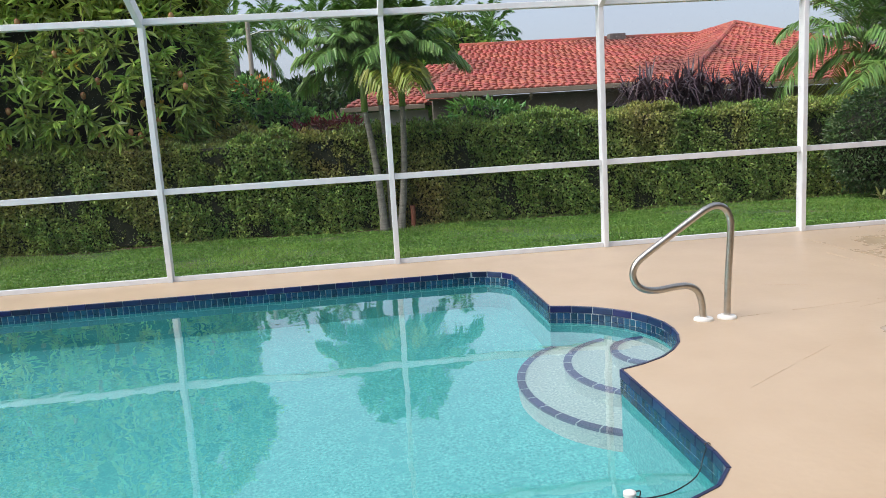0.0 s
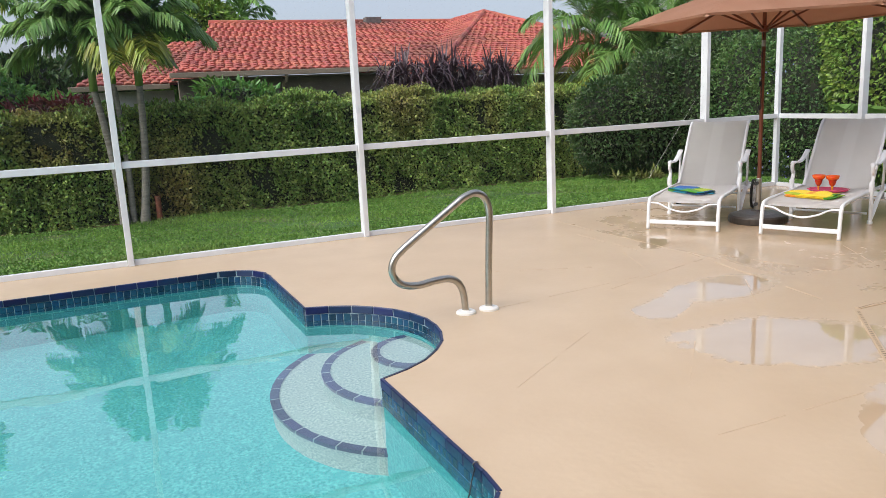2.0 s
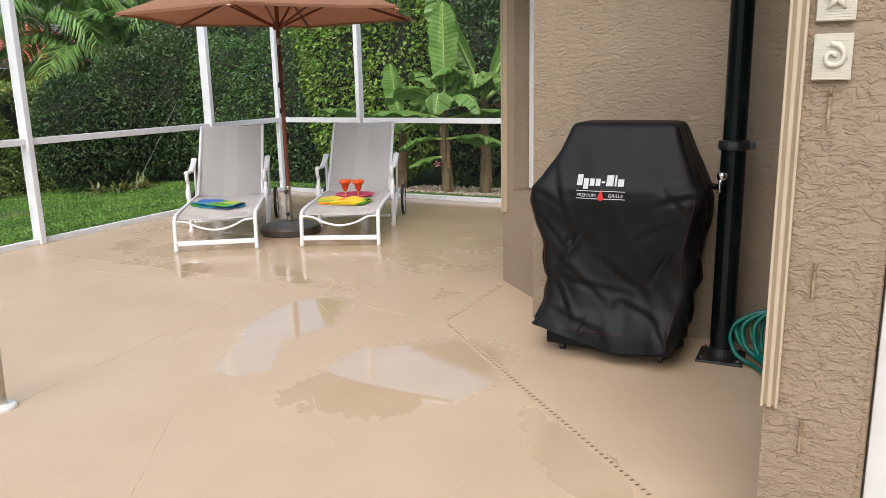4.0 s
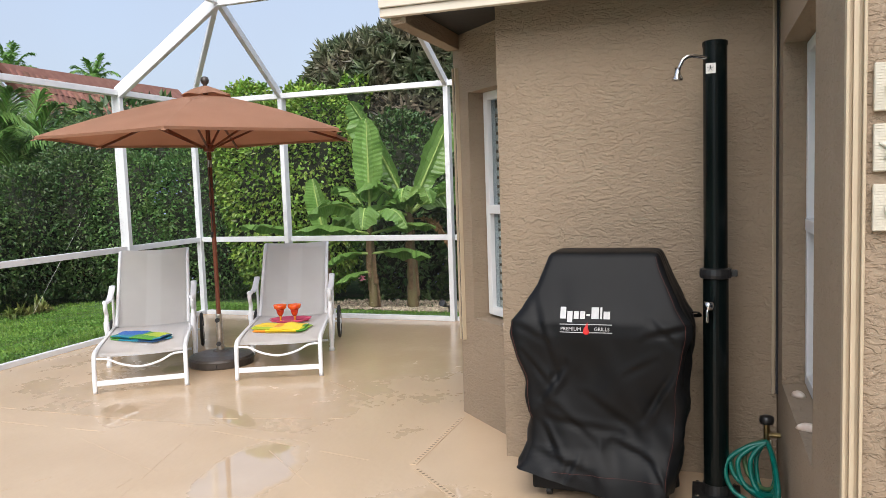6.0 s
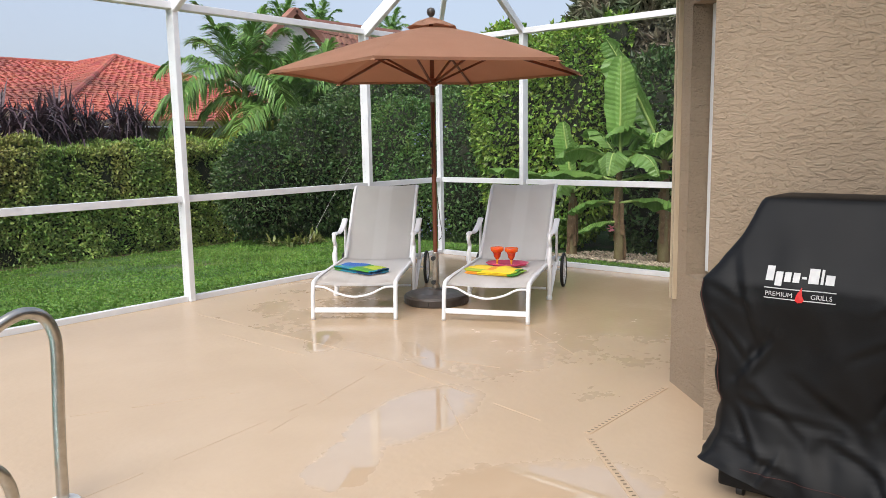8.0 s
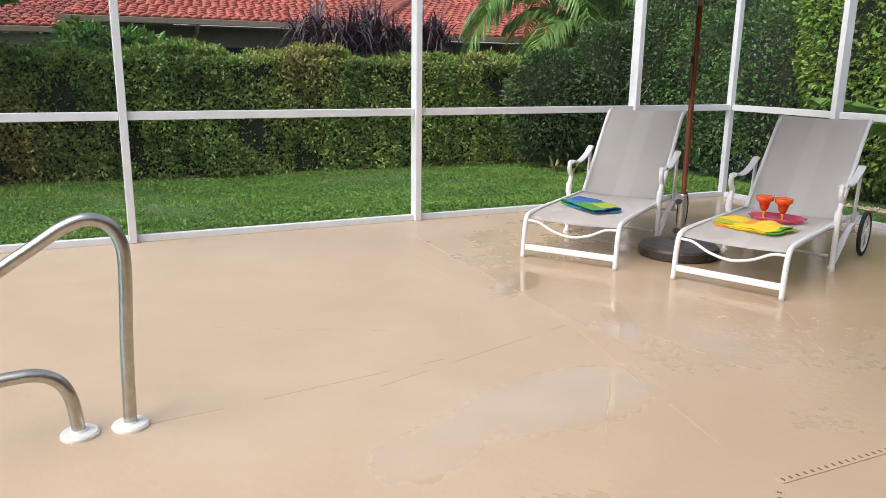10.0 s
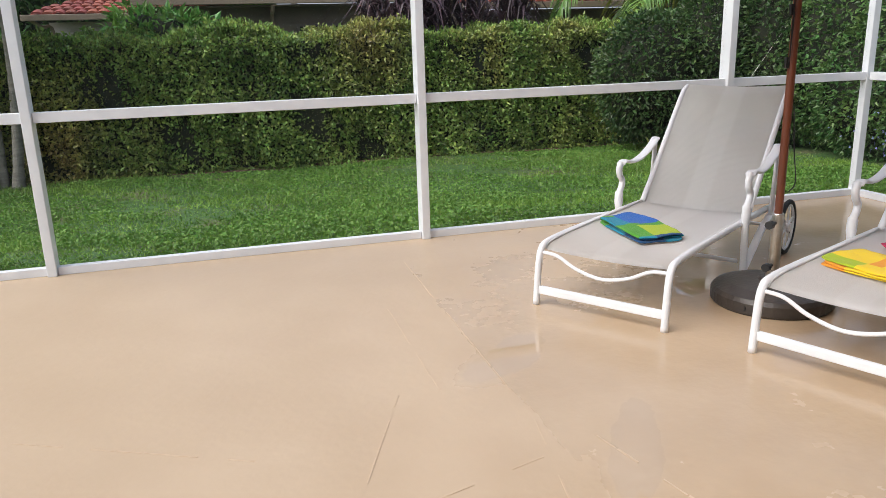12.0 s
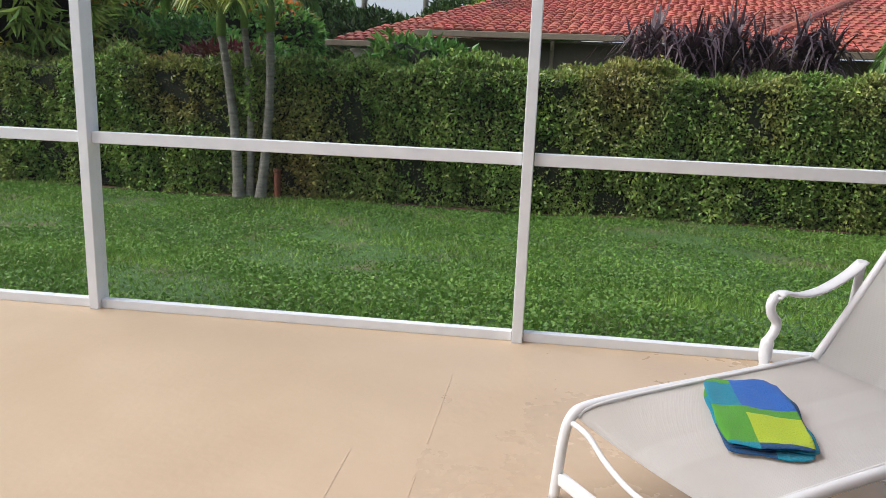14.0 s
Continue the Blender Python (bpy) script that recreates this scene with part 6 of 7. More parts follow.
def palm(name, foot, top, r0, r1, fronds, length, label, shaft=0.45, yellow=2, lw=0.055, ll=0.52, trunks=True, droop=0.5, leaflets=46, span=70):
    t = thing(name, pose(*foot), label, "palm tree", "palms")
    f, k = Vector((0, 0, 0)), Vector(top) - Vector(foot)
    bend = [f + k * s + Vector((0.05 * math.sin(s * 3), 0.03 * math.sin(s * 2.1), 0)) for s in np.linspace(0, 1, 14)]

    def trunk(bm):
        pts, rad = [], []
        for i in range(40):
            s = i / 39
            j = min(int(s * 13), 12)
            pts.append(bend[j].lerp(bend[j + 1], s * 13 - j))
            rad.append((r0 + (r1 - r0) * s) * (1.25 - 0.25 * min(s * 8, 1)) * (1.0 + 0.05 * (i % 3 == 0)))
        tube(bm, pts, rad, 14)

    made("trunk", trunk, M_TRUNK, t, smooth=True)
    e = bend[-1]
    made("crownshaft", lambda bm: tube(bm, [e + Vector((0, 0, -0.02)), e + Vector((0, 0, shaft * 0.4)), e + Vector((0, 0, shaft))], [r1 * 1.25, r1 * 1.15, r1 * 0.6], 12), M_SHAFT, t, smooth=True)
    for i in range(fronds):
        az = 2.399 * i + rng.uniform(-0.2, 0.2)
        age = i / max(fronds - 1, 1)
        rise = radians(78 - span * age + rng.uniform(-7, 7))
        V, F = frond(e + Vector((0, 0, shaft * (1 - 0.25 * age))), az, rise, length * rng.uniform(0.85, 1.1), droop * (0.6 + 0.75 * age), leaflets, lw, ll, 0.35 + 0.5 * age)
        mesh_of("frond", V, F, M_PALMY if i >= fronds - yellow else M_PALM, t)
    return t


palm("palm_tree", (0.91, 15.38, -0.6), (0.68, 15.38, 1.78), 0.08, 0.055, 24, 2.0, "slender grey-trunked palm leaning over the hedge", yellow=1, shaft=0.95, droop=0.40, leaflets=80, lw=0.045, ll=0.5, span=55)
palm("palm_tree", (1.05, 15.46, -0.6), (1.0, 15.46, 1.9), 0.06, 0.045, 16, 1.8, "slender palm between two others by the hedge", yellow=0, shaft=0.95, droop=0.40, leaflets=80, lw=0.045, ll=0.5, span=55)
palm("palm_tree", (1.24, 15.4, -0.6), (1.42, 15.38, 1.85), 0.075, 0.055, 24, 2.0, "slender grey-trunked palm beside a rusty pipe", yellow=1, shaft=0.95, droop=0.40, leaflets=80, lw=0.045, ll=0.5, span=55)
palm("palm_tree", (12.95, 16.4, -0.62), (13.05, 16.4, 1.45), 0.09, 0.07, 20, 2.9, "lush young palm rising out of dark shrubs", yellow=4, leaflets=76, lw=0.042, ll=0.66, droop=0.55)
palm("palm_tree", (12.5, 17.3, -0.62), (12.55, 17.3, 2.3), 0.09, 0.07, 20, 2.9, "lush young palm behind the hedge", yellow=1, leaflets=76, lw=0.042, ll=0.66, droop=0.55)
palm("palm_tree", (14.6, 17.0, -0.62), (14.5, 17.0, 1.8), 0.09, 0.07, 18, 2.8, "tall green palm among shrubs", yellow=0, leaflets=76, lw=0.042, ll=0.66, droop=0.55)
for fx, fy, fz, lab in ((-4.4, 34, 5.0, "far palm with a full drooping crown"), (-3.4, 40, 6.1, "far tall palm over the garden trees"), (7.6, 40, 5.3, "far tall palm behind the red roof"), (-1.2, 44, 7.0, "far tall palm beyond the utility pole"), (5.8, 42, 6.6, "far tall palm behind garden trees"),
                        (35.7, 45, 9.2, "far palm above the brown roof"), (38.9, 45, 9.4, "far palm above the brown roof"), (46.2, 45, 9.6, "far palm above the white house")):
    palm("palm_tree", (fx, fy, -0.5), (fx + 0.3, fy, fz), 0.17, 0.12, 18, 2.9, lab, 0.3, 1, 0.1, 0.7, leaflets=26)

rust_pipe = thing("vent_pipe", pose(1.50, 15.42, -0.6), "rusty brown pipe standing by the palms", "pipe")
made("shaft", lambda bm: lathe(bm, [(0.05, 0.0), (0.05, 0.42), (0.056, 0.425), (0.056, 0.47)], 14), surf("rust", (0.2, 0.06, 0.03), (0.13, 0.05, 0.03), 12, 0.8, 0.2, 40), rust_pipe)

# mango tree over the left of the hedge
mango_blobs = [(-5.2, 17.5, 3.0, 2.9, 1.9, 2.2), (-3.7, 17.1, 2.9, 1.4, 1.5, 1.9), (-6.9, 16.6, 2.4, 2.3, 1.3, 1.5), (-4.4, 16.4, 2.4, 1.7, 1.0, 1.3), (-5.0, 17.7, 5.0, 2.9, 2.2, 1.9), (-8.6, 17.3, 4.2, 2.5, 1.8, 2.2), (-3.4, 17.4, 4.3, 1.15, 1.3, 1.5)]
mango = thing("mango_tree", pose(-5.2, 16.8, -0.5), "large mango tree with drooping leaves and hanging fruit", "mango tree")
mango_local = [(b[0] + 5.2, b[1] - 16.8, b[2] + 0.5, *b[3:]) for b in mango_blobs]
P, D = blob_points(mango_blobs, 5600)
P -= np.array([-5.2, 16.8, -0.5])
young = rng.uniform(size=len(P)) < 0.09
mesh_of("crown", *rosettes(P[~young], D[~young], 9, 0.34, 0.078, 0.45), M_MANGO, mango)
mesh_of("young_shoots", *rosettes(P[young], D[young], 8, 0.19, 0.05, 0.35), M_MANGOY, mango)
made("trunk", lambda bm: (tube(bm, smooth_path([(0, 0, 0), (0.1, 0, 0.9), (0, 0.1, 1.9), (0.3, 0, 3.4)], 4), [0.24] * 5 + [0.19] * 5 + [0.12] * 3, 12), tube(bm, smooth_path([(0.05, 0, 1.2), (-1.0, -0.2, 2.3), (-2.4, -0.4, 3.4)], 4), [0.12] * 4 + [0.06] * 5, 8), tube(bm, smooth_path([(0.05, 0, 1.3), (1.0, -0.2, 2.2), (2.2, -0.4, 3.1)], 4), [0.12] * 4 + [0.06] * 5, 8)), M_BARK, mango, smooth=True)
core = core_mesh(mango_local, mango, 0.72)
M_FRUIT = surf("mango_fruit", (0.45, 0.13, 0.07), (0.42, 0.28, 0.1), 9, 0.4, rand=0.25)
fr = random.Random(11)
for i in range(38):
    fx, fz = fr.uniform(-7.5, -2.6), fr.uniform(1.3, 4.2)
    fy = 15.45 + 0.12 * abs(fx + 5) + fr.uniform(-0.1, 0.25)
    ob = made("mango_fruit", lambda bm: lathe(bm, [(0.004, -0.075), (0.032, -0.065), (0.047, -0.03), (0.05, 0.01), (0.042, 0.045), (0.02, 0.065), (0.004, 0.07)], 12), M_FRUIT, mango, smooth=True)
    ob.location = (fx + 5.2, fy - 16.8, fz + 0.5)
    made("fruit_stalk", lambda bm: tube(bm, [(0, 0, 0.06), (0.01, 0.02, 0.2), (0.05, 0.12, 0.42)], 0.005, 5), M_BARK, ob)

# shrubs behind and beside the hedge
bush("shrub", [(3.3, 16.9, 1.1, 0.75, 0.5, 0.75), (3.0, 17.0, 1.4, 0.4, 0.4, 0.5), (3.8, 16.9, 1.0, 0.5, 0.4, 0.7)], 1500, 0.17, 0.07, M_SHRUB, "light green shrub rising behind the hedge", "shrub", 0.1)
bush("croton", [(0.3, 16.9, 1.2, 0.55, 0.4, 0.45), (-0.4, 17.4, 1.2, 0.5, 0.4, 0.4)], 900, 0.16, 0.05, M_RUST, "dark red croton shrub behind the hedge", "shrub")
bush("shrub", [(-1.3, 18.5, 1.2, 1.1, 0.7, 0.9), (-2.6, 19.5, 1.3, 1.2, 0.8, 0.8), (0.2, 19.0, 1.0, 0.9, 0.7, 0.7)], 5200, 0.14, 0.06, M_SHRUB, "garden shrubs behind the hedge", "shrub")
bush("shrub", [(-3.4, 17.6, 1.1, 1.0, 0.6, 0.7), (-1.9, 16.9, 0.95, 0.8, 0.5, 0.6)], 3600, 0.12, 0.05, M_HEDGE, "green shrubs in the neighbouring garden", "shrub")
bush("shrub", [(-2.5, 18.0, 1.45, 0.75, 0.5, 0.7), (-3.3, 18.2, 1.3, 0.6, 0.5, 0.6)], 1800, 0.16, 0.05, M_FICUS, "light green shrub below the mango tree", "shrub", 0.1)
bush("flame_tree", [(-4.6, 27, 2.4, 1.6, 1.2, 1.3), (-3.0, 28, 2.2, 1.4, 1.2, 1.1), (-6.5, 28, 2.6, 2.0, 1.5, 1.6)], 6500, 0.2, 0.09, M_SHRUB, "garden tree with orange flowers", "tree", flowers=(M_ORANGEF, 3200, 0.18, 0.11))
bush("tree", [(-1.6, 36, 1.6, 2.6, 2.0, 2.0), (-7.6, 37, 3.2, 3.0, 2.0, 2.6), (-4.4, 38, 2.1, 2.2, 2.0, 2.1), (1.8, 38, 2.2, 2.4, 2.0, 2.2)], 9000, 0.34, 0.16, M_DEEP, "far dark green garden tree", "tree", kind="")
bush("tree", [(5.0, 34, 4.0, 1.7, 1.5, 1.7), (4.0, 34.5, 3.4, 1.5, 1.5, 1.4)], 4500, 0.26, 0.12, M_FICUS, "bright green tree behind the red roof", "tree")
bush("tree", [(-14, 24, 3, 5, 3, 4), (-19, 20, 3, 4, 3, 4.5)], 7000, 0.34, 0.15, M_DEEP, "dark green trees beyond the hedge", "tree")
# right-hand boundary
bush("shrub", [(10.9, 14.5, 0.6, 1.0, 0.7, 1.0), (11.9, 14.3, 0.8, 0.9, 0.8, 1.25), (12.6, 13.7, 0.9, 0.8, 0.9, 1.4)], 17000, 0.075, 0.04, M_DEEP, "dense dark green shrubs at the lawn's corner", "shrub")
bush("plumbago", [(13.0, 12.7, 0.9, 0.9, 1.1, 1.35), (13.1, 11.2, 0.9, 0.95, 1.1, 1.5), (12.9, 11.9, 0.5, 0.9, 0.9, 1.0)], 20000, 0.068, 0.036, M_PLUMBAGO, "green shrub dotted with pale blue flowers", "shrub", flowers=(M_BLUEF, 2600, 0.04, 0.035))
bush("shrub", [(13.6, 14.2, 1.4, 1.2, 1.2, 1.6), (14.8, 12.8, 1.6, 1.4, 1.4, 1.7)], 12000, 0.09, 0.042, M_DEEP, "tall dark shrubs behind the blue flowers", "shrub")
ficus = bush("creeper_hedge", [(13.0, 9.6, 1.3, 0.8, 1.0, 1.75), (13.05, 8.8, 1.5, 0.75, 0.9, 1.75), (13.1, 10.2, 1.9, 0.7, 0.6, 1.5)], 21000, 0.075, 0.05, M_FICUS, "tall bright green small-leaved hedge", "hedge", 0.5, 0.55)
bush("shrub", [(13.6, 7.4, 1.0, 0.9, 1.1, 1.7), (13.5, 5.6, 1.0, 0.9, 1.2, 1.6), (13.9, 3.6, 1.0, 1.0, 1.4, 1.7)], 14000, 0.1, 0.055, M_DEEP, "dense dark green hedge behind the bananas", "hedge", flowers=(M_BLUEF, 900, 0.04, 0.035))
dark = thing("broadleaf_tree", pose(15.0, 7.8, -0.5), "tree with dark bronze whorled leaves", "tree")
dark_blobs = [(15.2, 8.6, 3.2, 1.1, 1.4, 1.2), (15.4, 7.4, 3.6, 1.2, 1.4, 1.2), (15.3, 6.0, 3.4, 1.2, 1.5, 1.4), (15.0, 7.2, 2.6, 1.1, 1.8, 1.0), (15.2, 4.4, 3.1, 1.2, 1.4, 1.4)]
P, D = blob_points(dark_blobs, 4600)
mesh_of("crown", *rosettes(P - np.array([15.0, 7.8, -0.5]), D, 10, 0.29, 0.085, 0.05), M_DARKLEAF, dark)
core_mesh([(b[0] - 15, b[1] - 7.8, b[2] + 0.5, *b[3:]) for b in dark_blobs], dark, 0.82)
made("trunk", lambda bm: tube(bm, [(0.2, 0, 0), (0.25, 0.1, 1.5), (0.3, -0.1, 3.0)], [0.16, 0.13, 0.09], 10), M_BARK, dark, smooth=True)
bush("tree", [(14.6, 9.9, 2.9, 0.5, 0.55, 0.7), (14.6, 9.5, 2.5, 0.5, 0.5, 0.7), (13.9, 8.45, 3.15, 0.22, 0.24, 0.36)], 2400, 0.1, 0.06, M_FICUS, "light green tree top over the hedge", "tree", -0.2)
bush("tree", [(22, 20, 2.0, 4, 3, 2.6), (20, 9, 2.2, 3, 5, 3.0), (20, 0, 2.2, 3, 6, 3.4)], 6500, 0.3, 0.14, M_DEEP, "dark green trees beyond the garden", "tree")


# strap-leaved clumps
def straps(heads, per, length, width, up=0.9, droop=0.6):
    """Arching strap leaves from each head."""
    n = len(heads) * per
    B = np.repeat(np.array(heads), per, 0) + rng.normal(0, 0.03, (n, 3))
    az = rng.uniform(0, 2 * math.pi, n)
    h = np.stack([np.cos(az), np.sin(az), np.zeros(n)], 1)
    r = rng.uniform(0.15, 1.0, n)[:, None]
    L = length * rng.uniform(0.7, 1.2, n)[:, None]
    s = np.stack([-h[:, 1], h[:, 0], np.zeros(n)], 1) * width / 2
    V = []
    for t in (0.0, 0.3, 0.65, 1.0):
        c = B + h * L * r * t + np.array([0, 0, 1.0]) * L * (up * t - droop * r * 1.5 * t * t)
        w = s * (1 - t ** 3 * 0.95) * (0.7 + 0.6 * math.sin(math.pi * min(t + 0.15, 1)))
        V += [c - w, c + w]
    V = np.stack(V, 1).reshape(-1, 3)
    b = np.arange(n)[:, None] * 8
    F = np.concatenate([b + [2 * i, 2 * i + 1, 2 * i + 3, 2 * i + 2] for i in range(3)], 0)
    return V, F


sr = random.Random(8)
drac = thing("dracaena", pose(8.0, 16.9, -0.5), "clump of burgundy strap-leaved plants behind the hedge", "shrub")
heads = [(sr.uniform(-1.35, 1.5), sr.uniform(-0.4, 0.4), sr.uniform(1.75, 2.45)) for _ in range(44)]
mesh_of("foliage", *straps(heads, 26, 0.95, 0.042, 1.0, 0.95), M_STRAP, drac)
made("canes", lambda bm: [tube(bm, [(h[0] * 0.6, h[1] * 0.6, 0), h], 0.015, 6) for h in heads], M_BARK, drac)
brom = thing("bromeliads", pose(11.0, 13.55, float(ground_z(np.float64(11.0), np.float64(13.55)))), "low clump of yellowish bromeliads by the shrubs", "plant")
mesh_of("foliage", *straps([(sr.uniform(-0.7, 0.7), sr.uniform(-0.15, 0.15), 0.02) for _ in range(9)], 22, 0.36, 0.045, 0.9, 0.7), M_BROM, brom)


# banana plants
def banana_leaf(base, azim, rise, length, width, droop, tear, r, stalk=0.16, roll=0.0):
    """A wide pleated blade hanging from a bending midrib, torn between some of its veins; also gives the midrib."""
    h = Vector((math.cos(azim), math.sin(azim), 0))
    s0 = Vector((-h.y, h.x, 0))
    n = 44
    mids = []
    for i in range(n + 1):
        t = i / n
        mids.append(Vector(base) + h * (length * math.cos(rise) * (t - 0.15 * t * t)) + Vector((0, 0, length * (math.sin(rise) * t - droop * t ** 2.3))))
    half = [0.010 if i / n < stalk else width * 0.66 * math.sin(math.pi * min(((i / n - stalk) / (1 - stalk)) * 0.93 + 0.06, 1)) ** 0.5 for i in range(n + 1)]
    bm = bmesh.new()
    hang = r.uniform(0.25, 0.55)
    for sg in (1, -1):
        lag, cut = 0.0, False
        last = None
        for i in range(n + 1):
            d = (mids[min(i + 1, n)] - mids[max(i - 1, 0)]).normalized()
            side = (s0 - d * s0.dot(d)).normalized()
            up = side.cross(d) * (1 if side.cross(d).z > 0 else -1)
            side, up = side * math.cos(roll) + up * math.sin(roll), up * math.cos(roll) - side * math.sin(roll)
            torn = half[i] > 0.05 and r.random() < tear
            if torn:
                lag = r.uniform(-0.55, 0.12)
            lag *= 0.9
            w = half[i] * (1 + 0.05 * math.sin(i * 0.7 + sg))
            pleat = 0.0035 * (1 if i % 2 else -1)
            row = []
            for q in (0.0, 0.33, 0.68, 1.0):
                wave = 0.14 * math.sin(i * 0.45 + 2 * sg) * q * q
                p = mids[i] + side * sg * w * q * (1 - 0.15 * hang * q) + up * w * (0.16 * math.sin(math.pi * min(q * 1.4, 1)) - hang * q * q + lag * q + wave) + d * (w * 0.25 * q) + up * pleat * min(1, q * 3)
                row.append(p)
            new_row = [bm.verts.new(p) for p in row]
            if last:
                for k in range(3):
                    bm.faces.new((last[k], last[k + 1], new_row[k + 1], new_row[k]))
            if torn:
                # the strip past a tear starts from vertices of its own, except along the rib
                last = [new_row[0]] + [bm.verts.new(p - d * 0.006 * k + up * 0.02 * k) for k, p in enumerate(row[1:], 1)]
            else:
                last = new_row
    rb = bmesh.new()
    tube(rb, [m + Vector((0, 0, -0.002)) for m in mids[::2]], [0.021 * (1 - 0.9 * i / (n / 2)) + 0.003 for i in range(len(mids[::2]))], 6)
    return bm, rb


def banana(x, y, height, r0, leaves, seed, label):
    r = random.Random(seed)
    zz = float(ground_z(np.float64(x), np.float64(y)))
    t = thing("banana_plant", pose(x, y, zz), label, "banana plant", "banana plants")
    made("stem", lambda bm: tube(bm, [(0.03 * math.sin(s * 3), 0.02 * s, height * s) for s in np.linspace(0, 1, 24)], [r0 * (1.2 - 0.5 * s) * (1 + 0.05 * math.sin(s * 40) + r.uniform(-0.05, 0.05)) for s in np.linspace(0, 1, 24)], 14), M_BSTEM, t, "banana stem wrapped in dry brown sheaths", smooth=True)
    for az, rise, ln, wd, dr, tear, hz, roll in leaves:
        blade, rib = banana_leaf((0, 0, height * hz), radians(az), radians(rise), ln * 1.42, wd * 1.12, dr, tear, r, roll=radians(roll))
        leaf = part("leaf", blade, M_BANANA, t)
        part("midrib", rib, M_RIB, leaf, "pale green midrib", smooth=True)
    for k in range(11):
        a, z0 = r.uniform(0, 6.28), r.uniform(0.25, 0.95) * height
        c, s, ln = math.cos(a), math.sin(a), r.uniform(0.25, 0.5)
        R = r0 * (1.2 - 0.5 * z0 / height)
        made("dry_sheath", lambda bm: tube(bm, smooth_path([(R * c * 0.95, R * s * 0.95, z0), (R * c * 1.12, R * s * 1.12, z0 - ln * 0.5), (R * c * 1.3 + r.uniform(-0.02, 0.02), R * s * 1.3, max(z0 - ln, 0.03))], 3), 0.03, 6, flat=0.25), M_SHEATH, t)


M_RIB = surf("banana_midrib", (0.34, 0.46, 0.14), (0.3, 0.4, 0.1), 5, 0.5)
M_SHEATH = surf("dry_banana_sheath", (0.19, 0.12, 0.065), (0.11, 0.065, 0.035), 14, 0.9, 0.3, 40)
# leaves: azimuth, rise, length, width, droop, tearing, height up the stem, roll
banana(11.42, 7.10, 1.36, 0.06, [(204, 86, 1.12, 0.31, 0.06, 0.02, 1.0, 0), (114, 36, 0.95, 0.30, 0.55, 0.10, 1.0, 30), (24, 60, 1.3, 0.3, 0.3, 0.1, 1.0, 10), (300, 46, 0.95, 0.28, 0.5, 0.2, 0.98, -30), (195, 44, 0.8, 0.30, 0.75, 0.06, 0.97, 5),
                              (116, 16, 0.95, 0.24, 0.22, 0.05, 0.84, 20), (292, 16, 0.85, 0.23, 0.22, 0.05, 0.84, -20), (124, 8, 0.6, 0.2, 0.3, 0.05, 0.62, 20), (286, 10, 0.75, 0.22, 0.24, 0.05, 0.62, -25), (60, 50, 1.1, 0.28, 0.5, 0.2, 0.98, 20), (250, 40, 0.8, 0.28, 0.7, 0.25, 0.96, -10), (140, 4, 0.5, 0.15, 0.25, 0.0, 0.42, 20)], 3, "tall banana plant with broad arching green leaves")
banana(11.98, 6.68, 1.52, 0.075, [(112, 66, 1.72, 0.33, 0.22, 0.12, 1.0, 55), (294, 64, 1.35, 0.36, 0.12, 0.12, 1.0, -62), (150, 44, 1.15, 0.30, 0.5, 0.35, 0.98, 35), (285, 38, 0.95, 0.30, 0.42, 0.1, 0.97, -50), (225, 50, 1.0, 0.30, 0.65, 0.4, 0.98, -20), (310, 44, 1.2, 0.28, 0.45, 0.4, 0.98, -35),
                              (80, 60, 1.3, 0.3, 0.3, 0.2, 1.0, 20), (340, 40, 1.1, 0.3, 0.6, 0.3, 0.96, -15), (190, 58, 0.95, 0.28, 0.7, 0.3, 0.98, 20), (125, 28, 1.0, 0.28, 0.6, 0.3, 0.95, 35)], 5, "banana plant with torn leaves and a brown stem")
banana(11.85, 8.10, 1.05, 0.06, [(114, 22, 1.2, 0.25, 0.20, 0.04, 1.0, 25), (120, 80, 0.75, 0.24, 0.03, 0.0, 1.0, 70), (150, 20, 0.8, 0.24, 0.4, 0.05, 0.95, 35), (250, 50, 0.9, 0.26, 0.5, 0.1, 1.0, -20), (290, 30, 0.8, 0.24, 0.5, 0.1, 0.95, -30), (190, 35, 0.7, 0.24, 0.6, 0.1, 0.95, 10)], 9, "small banana sucker with pale leaves")
dry = thing("dry_banana_leaf", pose(11.92, 6.52, float(ground_z(np.float64(11.92), np.float64(6.52)))), "withered brown leaf hanging from the banana stem", "dead leaf")
part("blade", banana_leaf((0.02, 0.1, 1.4), radians(285), radians(10), 0.75, 0.13, 0.95, 0.5, random.Random(4), roll=radians(-40))[0], surf("withered_leaf", (0.2, 0.11, 0.05), (0.28, 0.17, 0.08), 12, 0.9, 0.3, 40), dry)


